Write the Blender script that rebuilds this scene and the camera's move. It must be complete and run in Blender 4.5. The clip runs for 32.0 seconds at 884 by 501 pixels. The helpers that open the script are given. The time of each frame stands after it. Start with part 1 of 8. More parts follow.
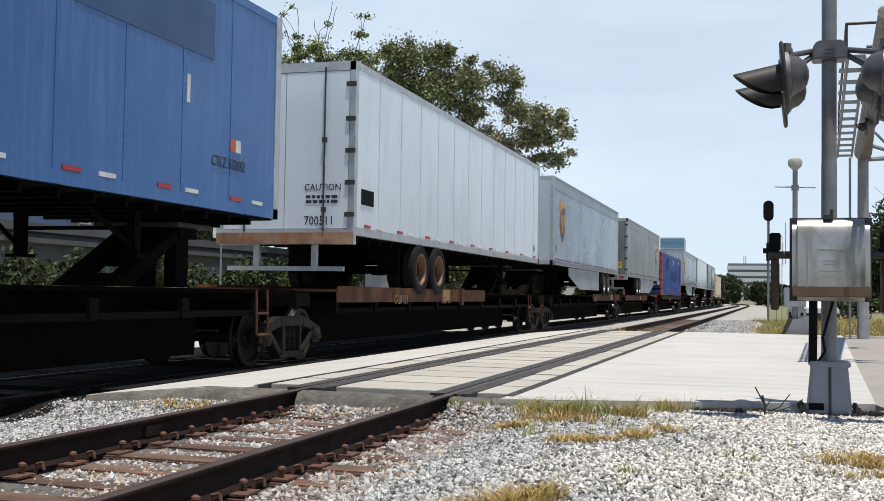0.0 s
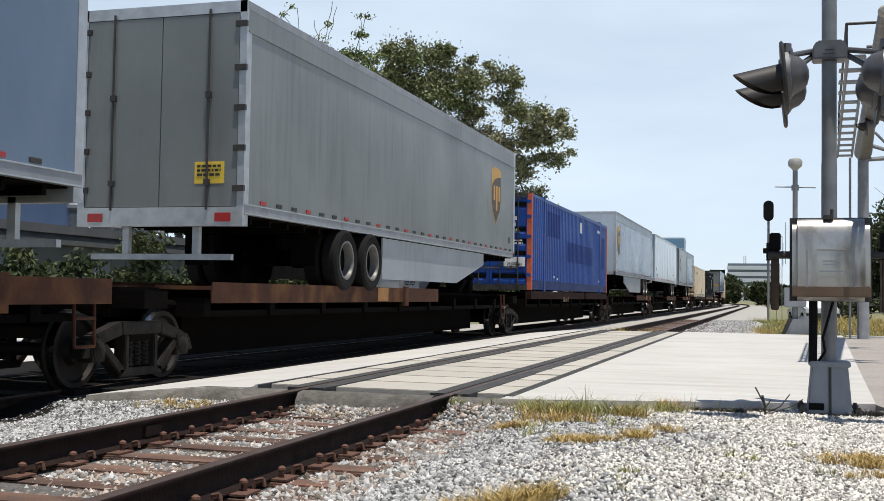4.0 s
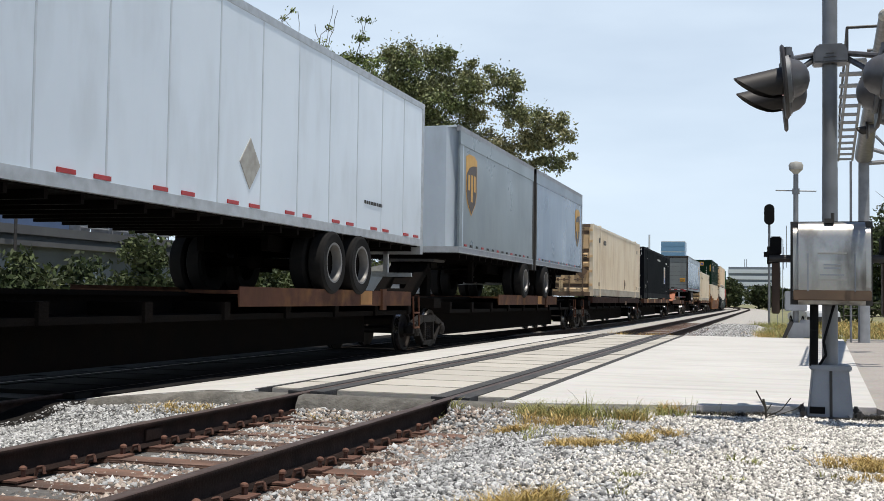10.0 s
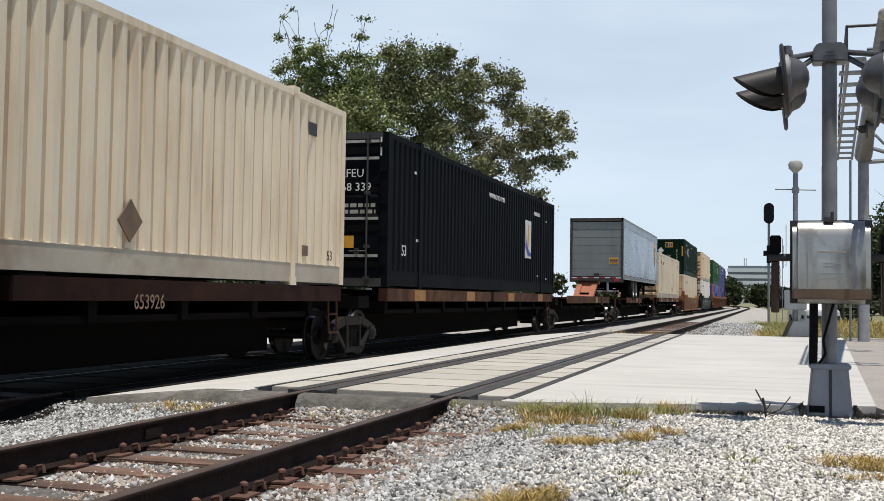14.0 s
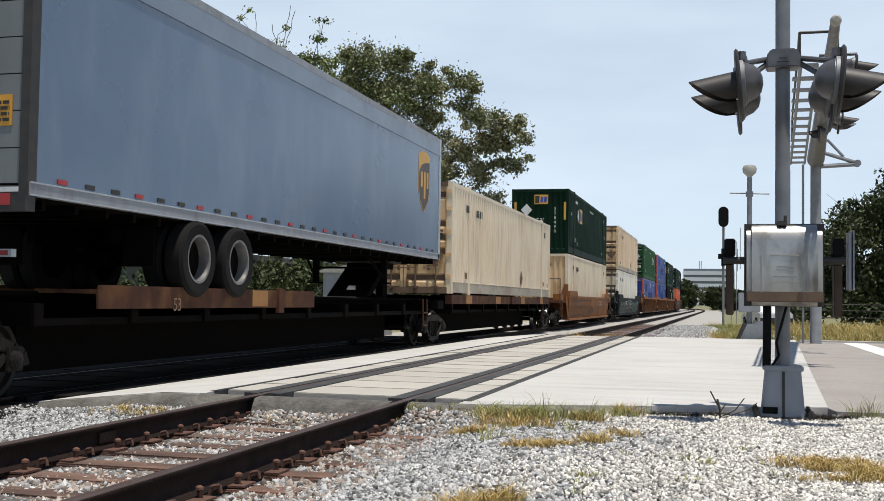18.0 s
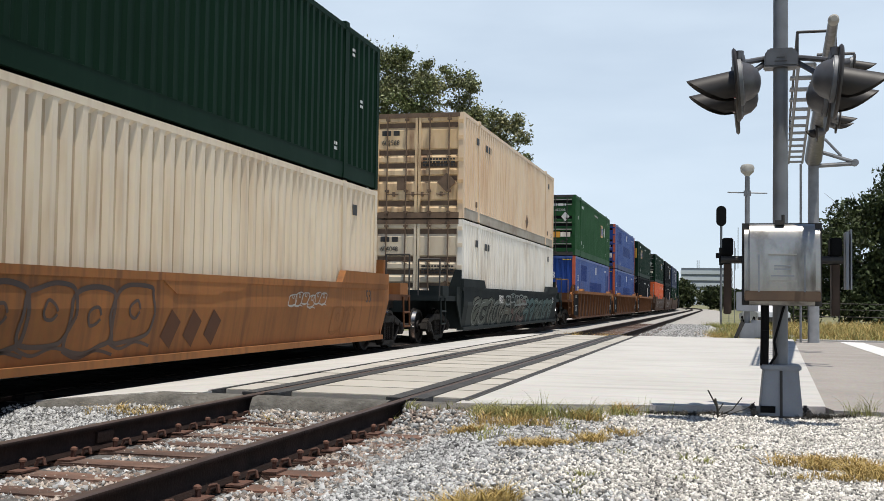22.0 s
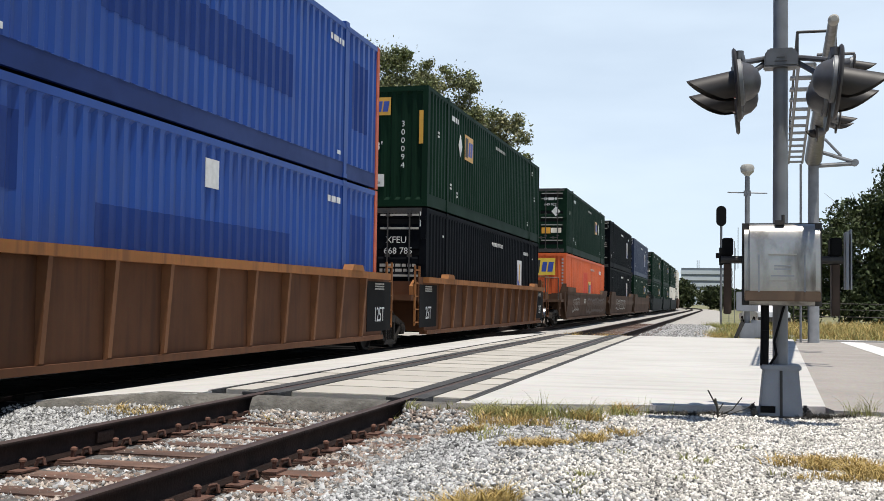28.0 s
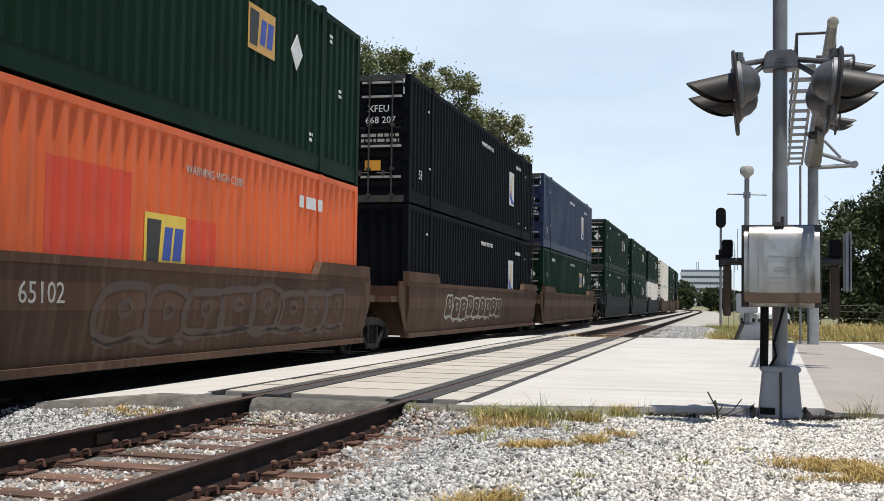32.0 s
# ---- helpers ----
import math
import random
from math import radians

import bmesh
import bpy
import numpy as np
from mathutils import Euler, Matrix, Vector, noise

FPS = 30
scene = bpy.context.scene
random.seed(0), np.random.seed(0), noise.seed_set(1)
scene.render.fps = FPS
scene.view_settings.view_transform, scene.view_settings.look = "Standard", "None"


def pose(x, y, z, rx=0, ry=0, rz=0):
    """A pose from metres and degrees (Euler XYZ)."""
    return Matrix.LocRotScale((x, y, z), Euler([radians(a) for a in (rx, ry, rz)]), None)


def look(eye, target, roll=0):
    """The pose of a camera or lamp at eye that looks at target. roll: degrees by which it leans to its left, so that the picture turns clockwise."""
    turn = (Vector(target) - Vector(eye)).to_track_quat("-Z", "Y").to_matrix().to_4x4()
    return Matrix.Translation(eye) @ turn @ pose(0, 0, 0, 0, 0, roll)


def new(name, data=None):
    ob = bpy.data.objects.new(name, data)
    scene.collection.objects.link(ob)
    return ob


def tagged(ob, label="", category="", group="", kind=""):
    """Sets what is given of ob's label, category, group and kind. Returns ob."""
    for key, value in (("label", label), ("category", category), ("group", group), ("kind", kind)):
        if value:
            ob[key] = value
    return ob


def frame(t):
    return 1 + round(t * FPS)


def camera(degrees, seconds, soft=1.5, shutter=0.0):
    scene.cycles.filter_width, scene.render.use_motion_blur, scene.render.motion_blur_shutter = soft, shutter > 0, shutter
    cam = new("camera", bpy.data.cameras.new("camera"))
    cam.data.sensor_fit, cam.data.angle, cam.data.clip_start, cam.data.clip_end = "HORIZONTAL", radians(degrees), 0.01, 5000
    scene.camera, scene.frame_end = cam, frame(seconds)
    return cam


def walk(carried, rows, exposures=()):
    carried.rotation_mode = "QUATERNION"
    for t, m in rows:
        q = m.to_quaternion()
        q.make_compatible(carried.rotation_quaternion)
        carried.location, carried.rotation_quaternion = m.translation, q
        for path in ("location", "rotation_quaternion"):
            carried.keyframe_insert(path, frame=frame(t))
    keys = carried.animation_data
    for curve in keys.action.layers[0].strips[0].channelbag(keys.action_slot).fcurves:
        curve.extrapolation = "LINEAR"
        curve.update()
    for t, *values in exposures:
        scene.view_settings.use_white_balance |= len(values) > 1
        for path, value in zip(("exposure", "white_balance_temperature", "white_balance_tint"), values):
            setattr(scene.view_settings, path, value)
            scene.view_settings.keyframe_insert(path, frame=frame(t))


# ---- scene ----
cam = camera(44.43, 32.0, soft=0.6)
EYE_Z, LEAN = 0.955, -0.868
# seconds, yaw, pitch: a still stance, one small swing to the right near 15 s
AIM = [
    (0, 16.83, 2.33),
    (0.5, 16.84, 2.28),
    (1, 16.80, 2.30),
    (1.5, 16.83, 2.28),
    (2, 16.85, 2.30),
    (2.5, 16.88, 2.34),
    (3, 16.86, 2.34),
    (3.5, 16.83, 2.33),
    (5.5, 16.85, 2.33),
    (6, 16.82, 2.32),
    (6.5, 16.88, 2.37),
    (7, 16.85, 2.33),
    (7.5, 16.85, 2.33),
    (8, 16.86, 2.34),
    (8.5, 16.87, 2.39),
    (9, 16.85, 2.42),
    (9.5, 16.85, 2.60),
    (10, 16.87, 2.52),
    (10.5, 16.92, 2.50),
    (11, 16.87, 2.48),
    (11.5, 16.87, 2.42),
    (12, 16.88, 2.46),
    (12.5, 16.81, 2.37),
    (13, 16.81, 2.40),
    (13.5, 16.83, 2.44),
    (14, 16.85, 2.46),
    (14.5, 16.85, 2.37),
    (15, 16.34, 2.19),
    (15.5, 13.79, 2.14),
    (17.5, 14.28, 2.52),
    (18, 14.62, 2.63),
    (18.5, 14.61, 2.61),
    (19, 14.54, 2.55),
    (19.5, 14.56, 2.64),
    (20, 14.53, 2.59),
    (20.5, 14.48, 2.59),
    (21, 14.51, 2.55),
    (21.5, 14.51, 2.55),
    (22, 14.51, 2.59),
    (22.5, 14.51, 2.55),
    (23, 14.48, 2.59),
    (23.5, 14.51, 2.55),
    (24, 14.55, 2.59),
    (24.5, 14.54, 2.61),
    (25, 14.51, 2.61),
    (25.5, 14.51, 2.61),
    (27.5, 14.51, 2.59),
    (28, 14.51, 2.59),
    (28.5, 14.51, 2.59),
    (29, 14.51, 2.61),
    (29.5, 14.51, 2.59),
    (30, 14.51, 2.61),
    (30.5, 14.51, 2.62),
    (31, 14.51, 2.63),
    (31.5, 14.52, 2.64),
    (32, 14.49, 2.68),
]
walk(cam, [(t, pose(0, 0, EYE_Z, 90 + pitch, LEAN, yaw)) for t, yaw, pitch in AIM], exposures=[(0, -0.02), (2.5, -0.03), (6, 0.06), (8, 0.02), (11, -0.02), (13, -0.08), (14.2, -0.09), (15, 0.05), (17.5, -0.07), (19, -0.05), (20, -0.08), (22, -0.08), (24, -0.1), (25.5, -0.05), (28, 0.07), (32, 0.06)])

# ---- sky and sun ----
SUN = Vector((0.125, -0.12, 1.0)).normalized()
world = bpy.data.worlds.new("sky")
scene.world = world
world.use_nodes = True
wt = world.node_tree
wt.nodes.clear()
w_out = wt.nodes.new("ShaderNodeOutputWorld")
w_bg = wt.nodes.new("ShaderNodeBackground")
w_sky = wt.nodes.new("ShaderNodeTexSky")
w_sky.sky_type, w_sky.sun_disc = "NISHITA", False
w_sky.sun_elevation = math.asin(SUN.z)
w_sky.sun_rotation = math.atan2(SUN.x, SUN.y)
w_sky.air_density, w_sky.dust_density, w_sky.ozone_density = 0.8, 0.15, 1.0
# thin high cloud, as soft white streaks over the whole dome
w_tc = wt.nodes.new("ShaderNodeTexCoord")
w_map = wt.nodes.new("ShaderNodeMapping")
w_map.inputs["Scale"].default_value = (1.0, 1.0, 4.0)
w_map.inputs["Rotation"].default_value = (0.2, 0.1, 0.0)
w_noise = wt.nodes.new("ShaderNodeTexNoise")
w_noise.inputs["Scale"].default_value = 2.2
w_noise.inputs["Detail"].default_value = 5.0
w_ramp = wt.nodes.new("ShaderNodeValToRGB")
w_ramp.color_ramp.elements[0].position, w_ramp.color_ramp.elements[0].color = 0.38, (0.70, 0.70, 0.70, 1)
w_ramp.color_ramp.elements[1].position, w_ramp.color_ramp.elements[1].color = 0.72, (1.0, 1.0, 1.0, 1)
w_mix = wt.nodes.new("ShaderNodeMixRGB")
w_mix.inputs["Color2"].default_value = (7.9, 9.2, 10.6, 1)
# the haze is thick low down and thins out towards the zenith
w_sep = wt.nodes.new("ShaderNodeSeparateXYZ")
w_thin = wt.nodes.new("ShaderNodeMapRange")
w_thin.interpolation_type = "SMOOTHSTEP"
for w_key, w_val in (("From Min", 0.20), ("From Max", 0.50), ("To Min", 1.0), ("To Max", 0.02)):
    w_thin.inputs[w_key].default_value = w_val
w_mul = wt.nodes.new("ShaderNodeMath")
w_mul.operation = "MULTIPLY"
wt.links.new(w_tc.outputs["Generated"], w_sep.inputs["Vector"])
wt.links.new(w_sep.outputs["Z"], w_thin.inputs["Value"])
wt.links.new(w_tc.outputs["Generated"], w_map.inputs["Vector"])
wt.links.new(w_map.outputs["Vector"], w_noise.inputs["Vector"])
wt.links.new(w_noise.outputs["Fac"], w_ramp.inputs["Fac"])
wt.links.new(w_ramp.outputs["Color"], w_mul.inputs[0])
wt.links.new(w_thin.outputs["Result"], w_mul.inputs[1])
wt.links.new(w_mul.outputs["Value"], w_mix.inputs["Fac"])
wt.links.new(w_sky.outputs["Color"], w_mix.inputs["Color1"])
wt.links.new(w_mix.outputs["Color"], w_bg.inputs["Color"])
w_bg.inputs["Strength"].default_value = 0.10
wt.links.new(w_bg.outputs["Background"], w_out.inputs["Surface"])

sun_data = bpy.data.lights.new("sun", "SUN")
sun_data.energy, sun_data.angle, sun_data.color = 5.0, radians(0.53), (1.0, 0.95, 0.87)
sun = new("sun", sun_data)
sun.matrix_world = look(SUN * 50, (0, 0, 0))

# ---- materials ----


def rgb(c):
    return (c[0], c[1], c[2], 1.0)


def material(name, base, rough=0.7, metal=0.0, second=None, scale=6.0, amount=0.5, stain=None, stain_amount=0.0,
             streak=False, bump=0.0, bump_scale=40.0, vary=0.0, spec=0.5, island=False, stain_scale=1.0, fine=0.12):
    """Base colour with a second tone at one scale, fine grain at another, an optional stain, relief and a change from piece to piece."""
    m = bpy.data.materials.new(name)
    m.use_nodes = True
    t = m.node_tree
    bsdf = t.nodes["Principled BSDF"]
    bsdf.inputs["Roughness"].default_value = rough
    bsdf.inputs["Metallic"].default_value = metal
    bsdf.inputs["Specular IOR Level"].default_value = spec
    tc = t.nodes.new("ShaderNodeTexCoord")
    coord = tc.outputs["Object"]

    def noise_node(sc, detail=4.0, stretch=None):
        n = t.nodes.new("ShaderNodeTexNoise")
        n.inputs["Scale"].default_value, n.inputs["Detail"].default_value = sc, detail
        if stretch:
            mp = t.nodes.new("ShaderNodeMapping")
            mp.inputs["Scale"].default_value = stretch
            t.links.new(coord, mp.inputs["Vector"])
            t.links.new(mp.outputs["Vector"], n.inputs["Vector"])
        else:
            t.links.new(coord, n.inputs["Vector"])
        return n

    def ramp(src, lo, hi):
        r = t.nodes.new("ShaderNodeMapRange")
        r.inputs["From Min"].default_value, r.inputs["From Max"].default_value = lo, hi
        t.links.new(src, r.inputs["Value"])
        return r.outputs["Result"]

    def mix(fac, a, b, kind="MIX", k=None):
        n = t.nodes.new("ShaderNodeMixRGB")
        n.blend_type = kind
        for sock, v in (("Fac", fac), ("Color1", a), ("Color2", b)):
            if isinstance(v, bpy.types.NodeSocket):
                t.links.new(v, n.inputs[sock])
            else:
                n.inputs[sock].default_value = v
        return n.outputs["Color"]

    def scaled(src, k):
        n = t.nodes.new("ShaderNodeMath")
        n.operation = "MULTIPLY"
        t.links.new(src, n.inputs[0])
        n.inputs[1].default_value = k
        return n.outputs["Value"]

    second = second or [c * 0.72 for c in base]
    n1 = noise_node(scale, 5.0)
    col = mix(scaled(ramp(n1.outputs["Fac"], 0.35, 0.68), amount), rgb(base), rgb(second))
    n2 = noise_node(scale * 17.0, 3.0)
    col = mix(fine, col, n2.outputs["Color"], "OVERLAY")
    if stain:
        n3 = noise_node(2.3 * stain_scale, 6.0, (1.0, 3.2, 0.22) if streak is True else (streak or None))
        n4 = noise_node(0.55 * stain_scale, 3.0)
        both = t.nodes.new("ShaderNodeMath")
        both.operation = "MULTIPLY"
        t.links.new(ramp(n3.outputs["Fac"], 0.46, 0.66), both.inputs[0])
        t.links.new(ramp(n4.outputs["Fac"], 0.35, 0.62), both.inputs[1])
        col = mix(scaled(both.outputs["Value"], stain_amount), col, rgb(stain))
    if vary:
        hsv = t.nodes.new("ShaderNodeHueSaturation")
        src = t.nodes.new("ShaderNodeNewGeometry").outputs["Random Per Island"] if island else t.nodes.new("ShaderNodeObjectInfo").outputs["Random"]
        r = t.nodes.new("ShaderNodeMapRange")
        r.inputs["To Min"].default_value, r.inputs["To Max"].default_value = 1 - vary, 1 + vary
        t.links.new(src, r.inputs["Value"])
        t.links.new(r.outputs["Result"], hsv.inputs["Value"])
        t.links.new(col, hsv.inputs["Color"])
        col = hsv.outputs["Color"]
    t.links.new(col, bsdf.inputs["Base Color"])
    rr = t.nodes.new("ShaderNodeMapRange")
    rr.inputs["To Min"].default_value, rr.inputs["To Max"].default_value = max(0.05, rough - 0.12), min(1.0, rough + 0.12)
    t.links.new(n1.outputs["Fac"], rr.inputs["Value"])
    t.links.new(rr.outputs["Result"], bsdf.inputs["Roughness"])
    if bump:
        nb = noise_node(bump_scale, 4.0)
        b = t.nodes.new("ShaderNodeBump")
        b.inputs["Strength"].default_value = bump
        b.inputs["Distance"].default_value = 0.02
        t.links.new(nb.outputs["Fac"], b.inputs["Height"])
        t.links.new(b.outputs["Normal"], bsdf.inputs["Normal"])
    return m


RUST = (0.16, 0.065, 0.03)
M_GROUND = material("dry_earth", (0.22, 0.20, 0.11), 0.95, second=(0.12, 0.135, 0.05), scale=0.25, amount=0.9, bump=0.5, bump_scale=8)
M_BALLAST = material("ballast_bed", (0.13, 0.123, 0.115), 0.95, second=(0.06, 0.056, 0.052), scale=14, amount=0.9, bump=1.0, bump_scale=30, fine=0.3)
M_STONE = material("crushed_limestone", (0.365, 0.365, 0.36), 0.9, second=(0.22, 0.22, 0.215), scale=9, amount=0.8, vary=0.85, island=True, bump=0.3, bump_scale=60)
M_RUSTSTONE = material("rust_dusted_limestone", (0.33, 0.285, 0.245), 0.92, second=(0.15, 0.105, 0.08), scale=4, amount=0.9, vary=0.75, island=True, bump=0.3, bump_scale=60)
M_NOSE = material("pale_van_nose", (0.50, 0.56, 0.62), 0.3, second=(0.42, 0.48, 0.54), scale=0.8, amount=0.7, stain=(0.28, 0.30, 0.31), stain_amount=0.4, streak=True, fine=0.05, bump=0.10, bump_scale=1.6)
M_SKIRT = material("grey_side_skirt", (0.33, 0.36, 0.39), 0.45, second=(0.26, 0.29, 0.31), scale=0.8, amount=0.7, stain=(0.17, 0.17, 0.17), stain_amount=0.5, streak=True)
M_CREAMWARM = material("sun_baked_cream_paint", (0.84, 0.66, 0.46), 0.45, second=(0.76, 0.54, 0.34), scale=0.5, amount=0.9, stain=(0.50, 0.27, 0.13), stain_amount=0.5, streak=True, fine=0.06, spec=0.4)
M_BAND = material("grey_upper_rail", (0.22, 0.27, 0.335), 0.35, 0.1, second=(0.18, 0.22, 0.28), scale=0.9, amount=0.7, stain=(0.12, 0.13, 0.14), stain_amount=0.4, fine=0.05)
# Deck paint darkened to hold the shade below a container.
M_DECKSHADE = material("shaded_deck_paint", (0.026, 0.010, 0.007), 0.85, second=(0.014, 0.007, 0.006), scale=3, amount=0.85, stain=(0.06, 0.024, 0.012), stain_amount=0.4, bump=0.2, spec=0.12)
M_DECKMARK = material("faded_deck_stencil", (0.24, 0.16, 0.10), 0.7, second=(0.12, 0.07, 0.045), scale=7, amount=0.9)
M_RUSTSILL = material("flaking_rust_sill", (0.30, 0.125, 0.055), 0.8, second=(0.42, 0.30, 0.20), scale=4, amount=0.8, stain=(0.10, 0.045, 0.025), stain_amount=0.7, bump=0.3)
M_TWIG = material("dead_weed", (0.055, 0.048, 0.036), 0.9, second=(0.03, 0.028, 0.02), scale=8, amount=0.8)
M_SEAM = material("grey_panel_seam", (0.55, 0.60, 0.645), 0.45, second=(0.46, 0.50, 0.54), scale=4, amount=0.7)
# Groove paints: rust dust, and darker for the shade inside the ribs.
M_CREAMGROOVE = material("rusty_shaded_recess_cream", (0.58, 0.46, 0.31), 0.6, second=(0.47, 0.35, 0.22), scale=1.5, amount=0.8, stain=(0.30, 0.175, 0.09), stain_amount=0.6, streak=True, spec=0.3)
M_OFFGROOVE = material("dusty_shaded_recess_white", (0.68, 0.62, 0.52), 0.6, second=(0.58, 0.50, 0.40), scale=1.5, amount=0.8, stain=(0.40, 0.29, 0.19), stain_amount=0.4, streak=True, spec=0.3)
M_CREAMBASE = material("scuffed_cream_rail", (0.44, 0.39, 0.31), 0.6, second=(0.34, 0.29, 0.22), scale=2, amount=0.8, stain=(0.22, 0.13, 0.08), stain_amount=0.6)
M_PALESTONE = material("pale_crushed_shell", (0.585, 0.555, 0.505), 0.92, second=(0.40, 0.38, 0.345), scale=7, amount=0.8, vary=0.7, island=True, bump=0.3, bump_scale=60)
M_CASTING = material("grey_casting", (0.15, 0.15, 0.155), 0.42, 0.45, second=(0.09, 0.085, 0.085), scale=7, amount=0.8)
M_VANPATCH = material("darker_blue_overpaint", (0.030, 0.085, 0.20), 0.45, second=(0.026, 0.07, 0.17), scale=2, amount=0.6)
M_TEALTAG = material("teal_graffiti", (0.025, 0.075, 0.07), 0.6, second=(0.03, 0.10, 0.10), scale=2, amount=0.8)
M_MURALGREY = material("grey_green_graffiti_fill", (0.06, 0.07, 0.052), 0.6, second=(0.035, 0.045, 0.03), scale=1.2, amount=0.9)
M_MURALTAN = material("tan_graffiti_fill", (0.105, 0.10, 0.07), 0.6, second=(0.06, 0.06, 0.042), scale=1.5, amount=0.9)
M_MURALBACK = material("dark_sprayed_ground", (0.020, 0.026, 0.026), 0.7, second=(0.040, 0.046, 0.040), scale=1.1, amount=0.9, spec=0.2)
M_MURALRED = material("dull_red_graffiti_fill", (0.10, 0.028, 0.022), 0.6, second=(0.06, 0.045, 0.035), scale=1.5, amount=0.9)
M_MURALGREEN = material("dark_green_graffiti_fill", (0.018, 0.045, 0.032), 0.6, second=(0.03, 0.07, 0.06), scale=1.5, amount=0.9)
M_CONCRETE = material("road_concrete", (0.52, 0.505, 0.475), 0.85, second=(0.45, 0.435, 0.405), scale=0.5, amount=0.8, stain=(0.34, 0.325, 0.30), stain_amount=0.6, streak=(0.10, 1.5, 1.0), bump=0.25, bump_scale=50)
M_SLABEDGE = material("rough_concrete", (0.125, 0.118, 0.105), 0.95, second=(0.06, 0.056, 0.048), scale=9, amount=0.9, stain=(0.24, 0.22, 0.19), stain_amount=0.5, bump=1.0, bump_scale=25, fine=0.3)
M_PANEL = material("crossing_panel", (0.43, 0.405, 0.36), 0.85, second=(0.41, 0.37, 0.31), scale=1.2, amount=0.7, stain=(0.36, 0.33, 0.29), stain_amount=0.5, vary=0.07, bump=0.25, bump_scale=50)
M_RUBBER = material("crossing_rubber", (0.035, 0.035, 0.036), 0.85, second=(0.07, 0.068, 0.065), scale=3, amount=0.8, bump=0.5, bump_scale=30)
M_ASPHALT = material("worn_asphalt", (0.33, 0.30, 0.27), 0.9, second=(0.27, 0.245, 0.22), scale=0.9, amount=0.8, bump=0.5, bump_scale=90, fine=0.25)
M_FARBED = material("pale_ballast_bed", (0.42, 0.40, 0.365), 0.95, second=(0.26, 0.245, 0.225), scale=5, amount=0.8, bump=1.0, bump_scale=20, fine=0.3)
# Near-black bed and panels: the shade under the train is in their colour.
M_BEDSHADE = material("shade_dark_track_bed", (0.010, 0.009, 0.0085), 0.95, second=(0.022, 0.020, 0.018), scale=6, amount=0.8, bump=0.8, bump_scale=30, spec=0.05)
M_PANELSHADE = material("shade_dark_crossing_panel", (0.016, 0.015, 0.0145), 0.95, second=(0.010, 0.0095, 0.009), scale=1.5, amount=0.8, vary=0.15, bump=0.3, bump_scale=40, spec=0.08)
M_HOOD = material("sooty_brown_enamel", (0.042, 0.036, 0.032), 0.5, 0.1, second=(0.025, 0.022, 0.020), scale=5, amount=0.8)
M_HEDGE = material("hedge_leaves", (0.032, 0.048, 0.016), 0.7, second=(0.068, 0.083, 0.03), scale=0.6, amount=0.9, vary=0.5, island=True, spec=0.3)
M_ROADPAINT = material("road_paint", (0.75, 0.75, 0.72), 0.7, second=(0.55, 0.54, 0.5), scale=4, amount=0.7)
M_RAIL = material("rusty_rail", (0.024, 0.0125, 0.009), 0.85, 0.0, second=(0.012, 0.0075, 0.006), scale=6, amount=0.8, bump=0.3, bump_scale=50, spec=0.2)
M_RAILTOP = material("worn_railhead", (0.13, 0.092, 0.075), 0.5, 0.5, second=(0.08, 0.052, 0.042), scale=3, amount=0.8)
M_TIE = material("creosote_tie", (0.075, 0.046, 0.034), 0.9, second=(0.17, 0.085, 0.055), scale=3, amount=0.9, stain=(0.20, 0.15, 0.12), stain_amount=0.5, bump=0.8, bump_scale=24, vary=0.25)
M_SPIKE = material("rusted_iron", (0.15, 0.07, 0.045), 0.85, 0.2, second=(0.08, 0.045, 0.035), scale=20, amount=0.8, bump=0.3)
M_GRASS = material("dry_grass", (0.50, 0.35, 0.13), 0.8, second=(0.36, 0.26, 0.08), scale=1.4, amount=1.0, vary=0.35, island=True)
M_GREENGRASS = material("green_weeds", (0.23, 0.245, 0.07), 0.8, second=(0.36, 0.33, 0.13), scale=1.2, amount=0.9, vary=0.4, island=True)
M_LEAF = material("oak_leaves", (0.12, 0.155, 0.054), 0.5, second=(0.27, 0.255, 0.135), scale=0.22, amount=1.0, vary=0.6, island=True, spec=0.4)
M_LEAF_LIGHT = material("light_leaves", (0.13, 0.18, 0.048), 0.5, second=(0.25, 0.265, 0.10), scale=0.4, amount=0.9, vary=0.5, island=True, spec=0.4)
M_BARK = material("grey_bark", (0.11, 0.095, 0.08), 0.9, second=(0.06, 0.05, 0.04), scale=4, amount=0.8, bump=0.8, bump_scale=14)
M_GALV = material("galvanised_steel", (0.24, 0.25, 0.265), 0.6, 0.25, second=(0.17, 0.18, 0.19), scale=5, amount=0.8, stain=(0.22, 0.19, 0.16), stain_amount=0.35, streak=True)
M_ALU = material("weathered_aluminium", (0.48, 0.465, 0.435), 0.40, 0.85, second=(0.36, 0.355, 0.34), scale=3, amount=0.7, stain=(0.10, 0.085, 0.07), stain_amount=0.85, streak=True, stain_scale=2.4)
M_GREYPAINT = material("grey_paint", (0.30, 0.32, 0.35), 0.6, second=(0.24, 0.25, 0.27), scale=4, amount=0.7, stain=(0.16, 0.14, 0.12), stain_amount=0.5, streak=True)
M_DARKMETAL = material("dark_metal", (0.035, 0.034, 0.034), 0.6, 0.2, second=(0.07, 0.06, 0.05), scale=8, amount=0.7)
M_BLACK = material("matt_black", (0.008, 0.008, 0.0085), 0.85, second=(0.014, 0.014, 0.014), scale=8, amount=0.6, spec=0.1)
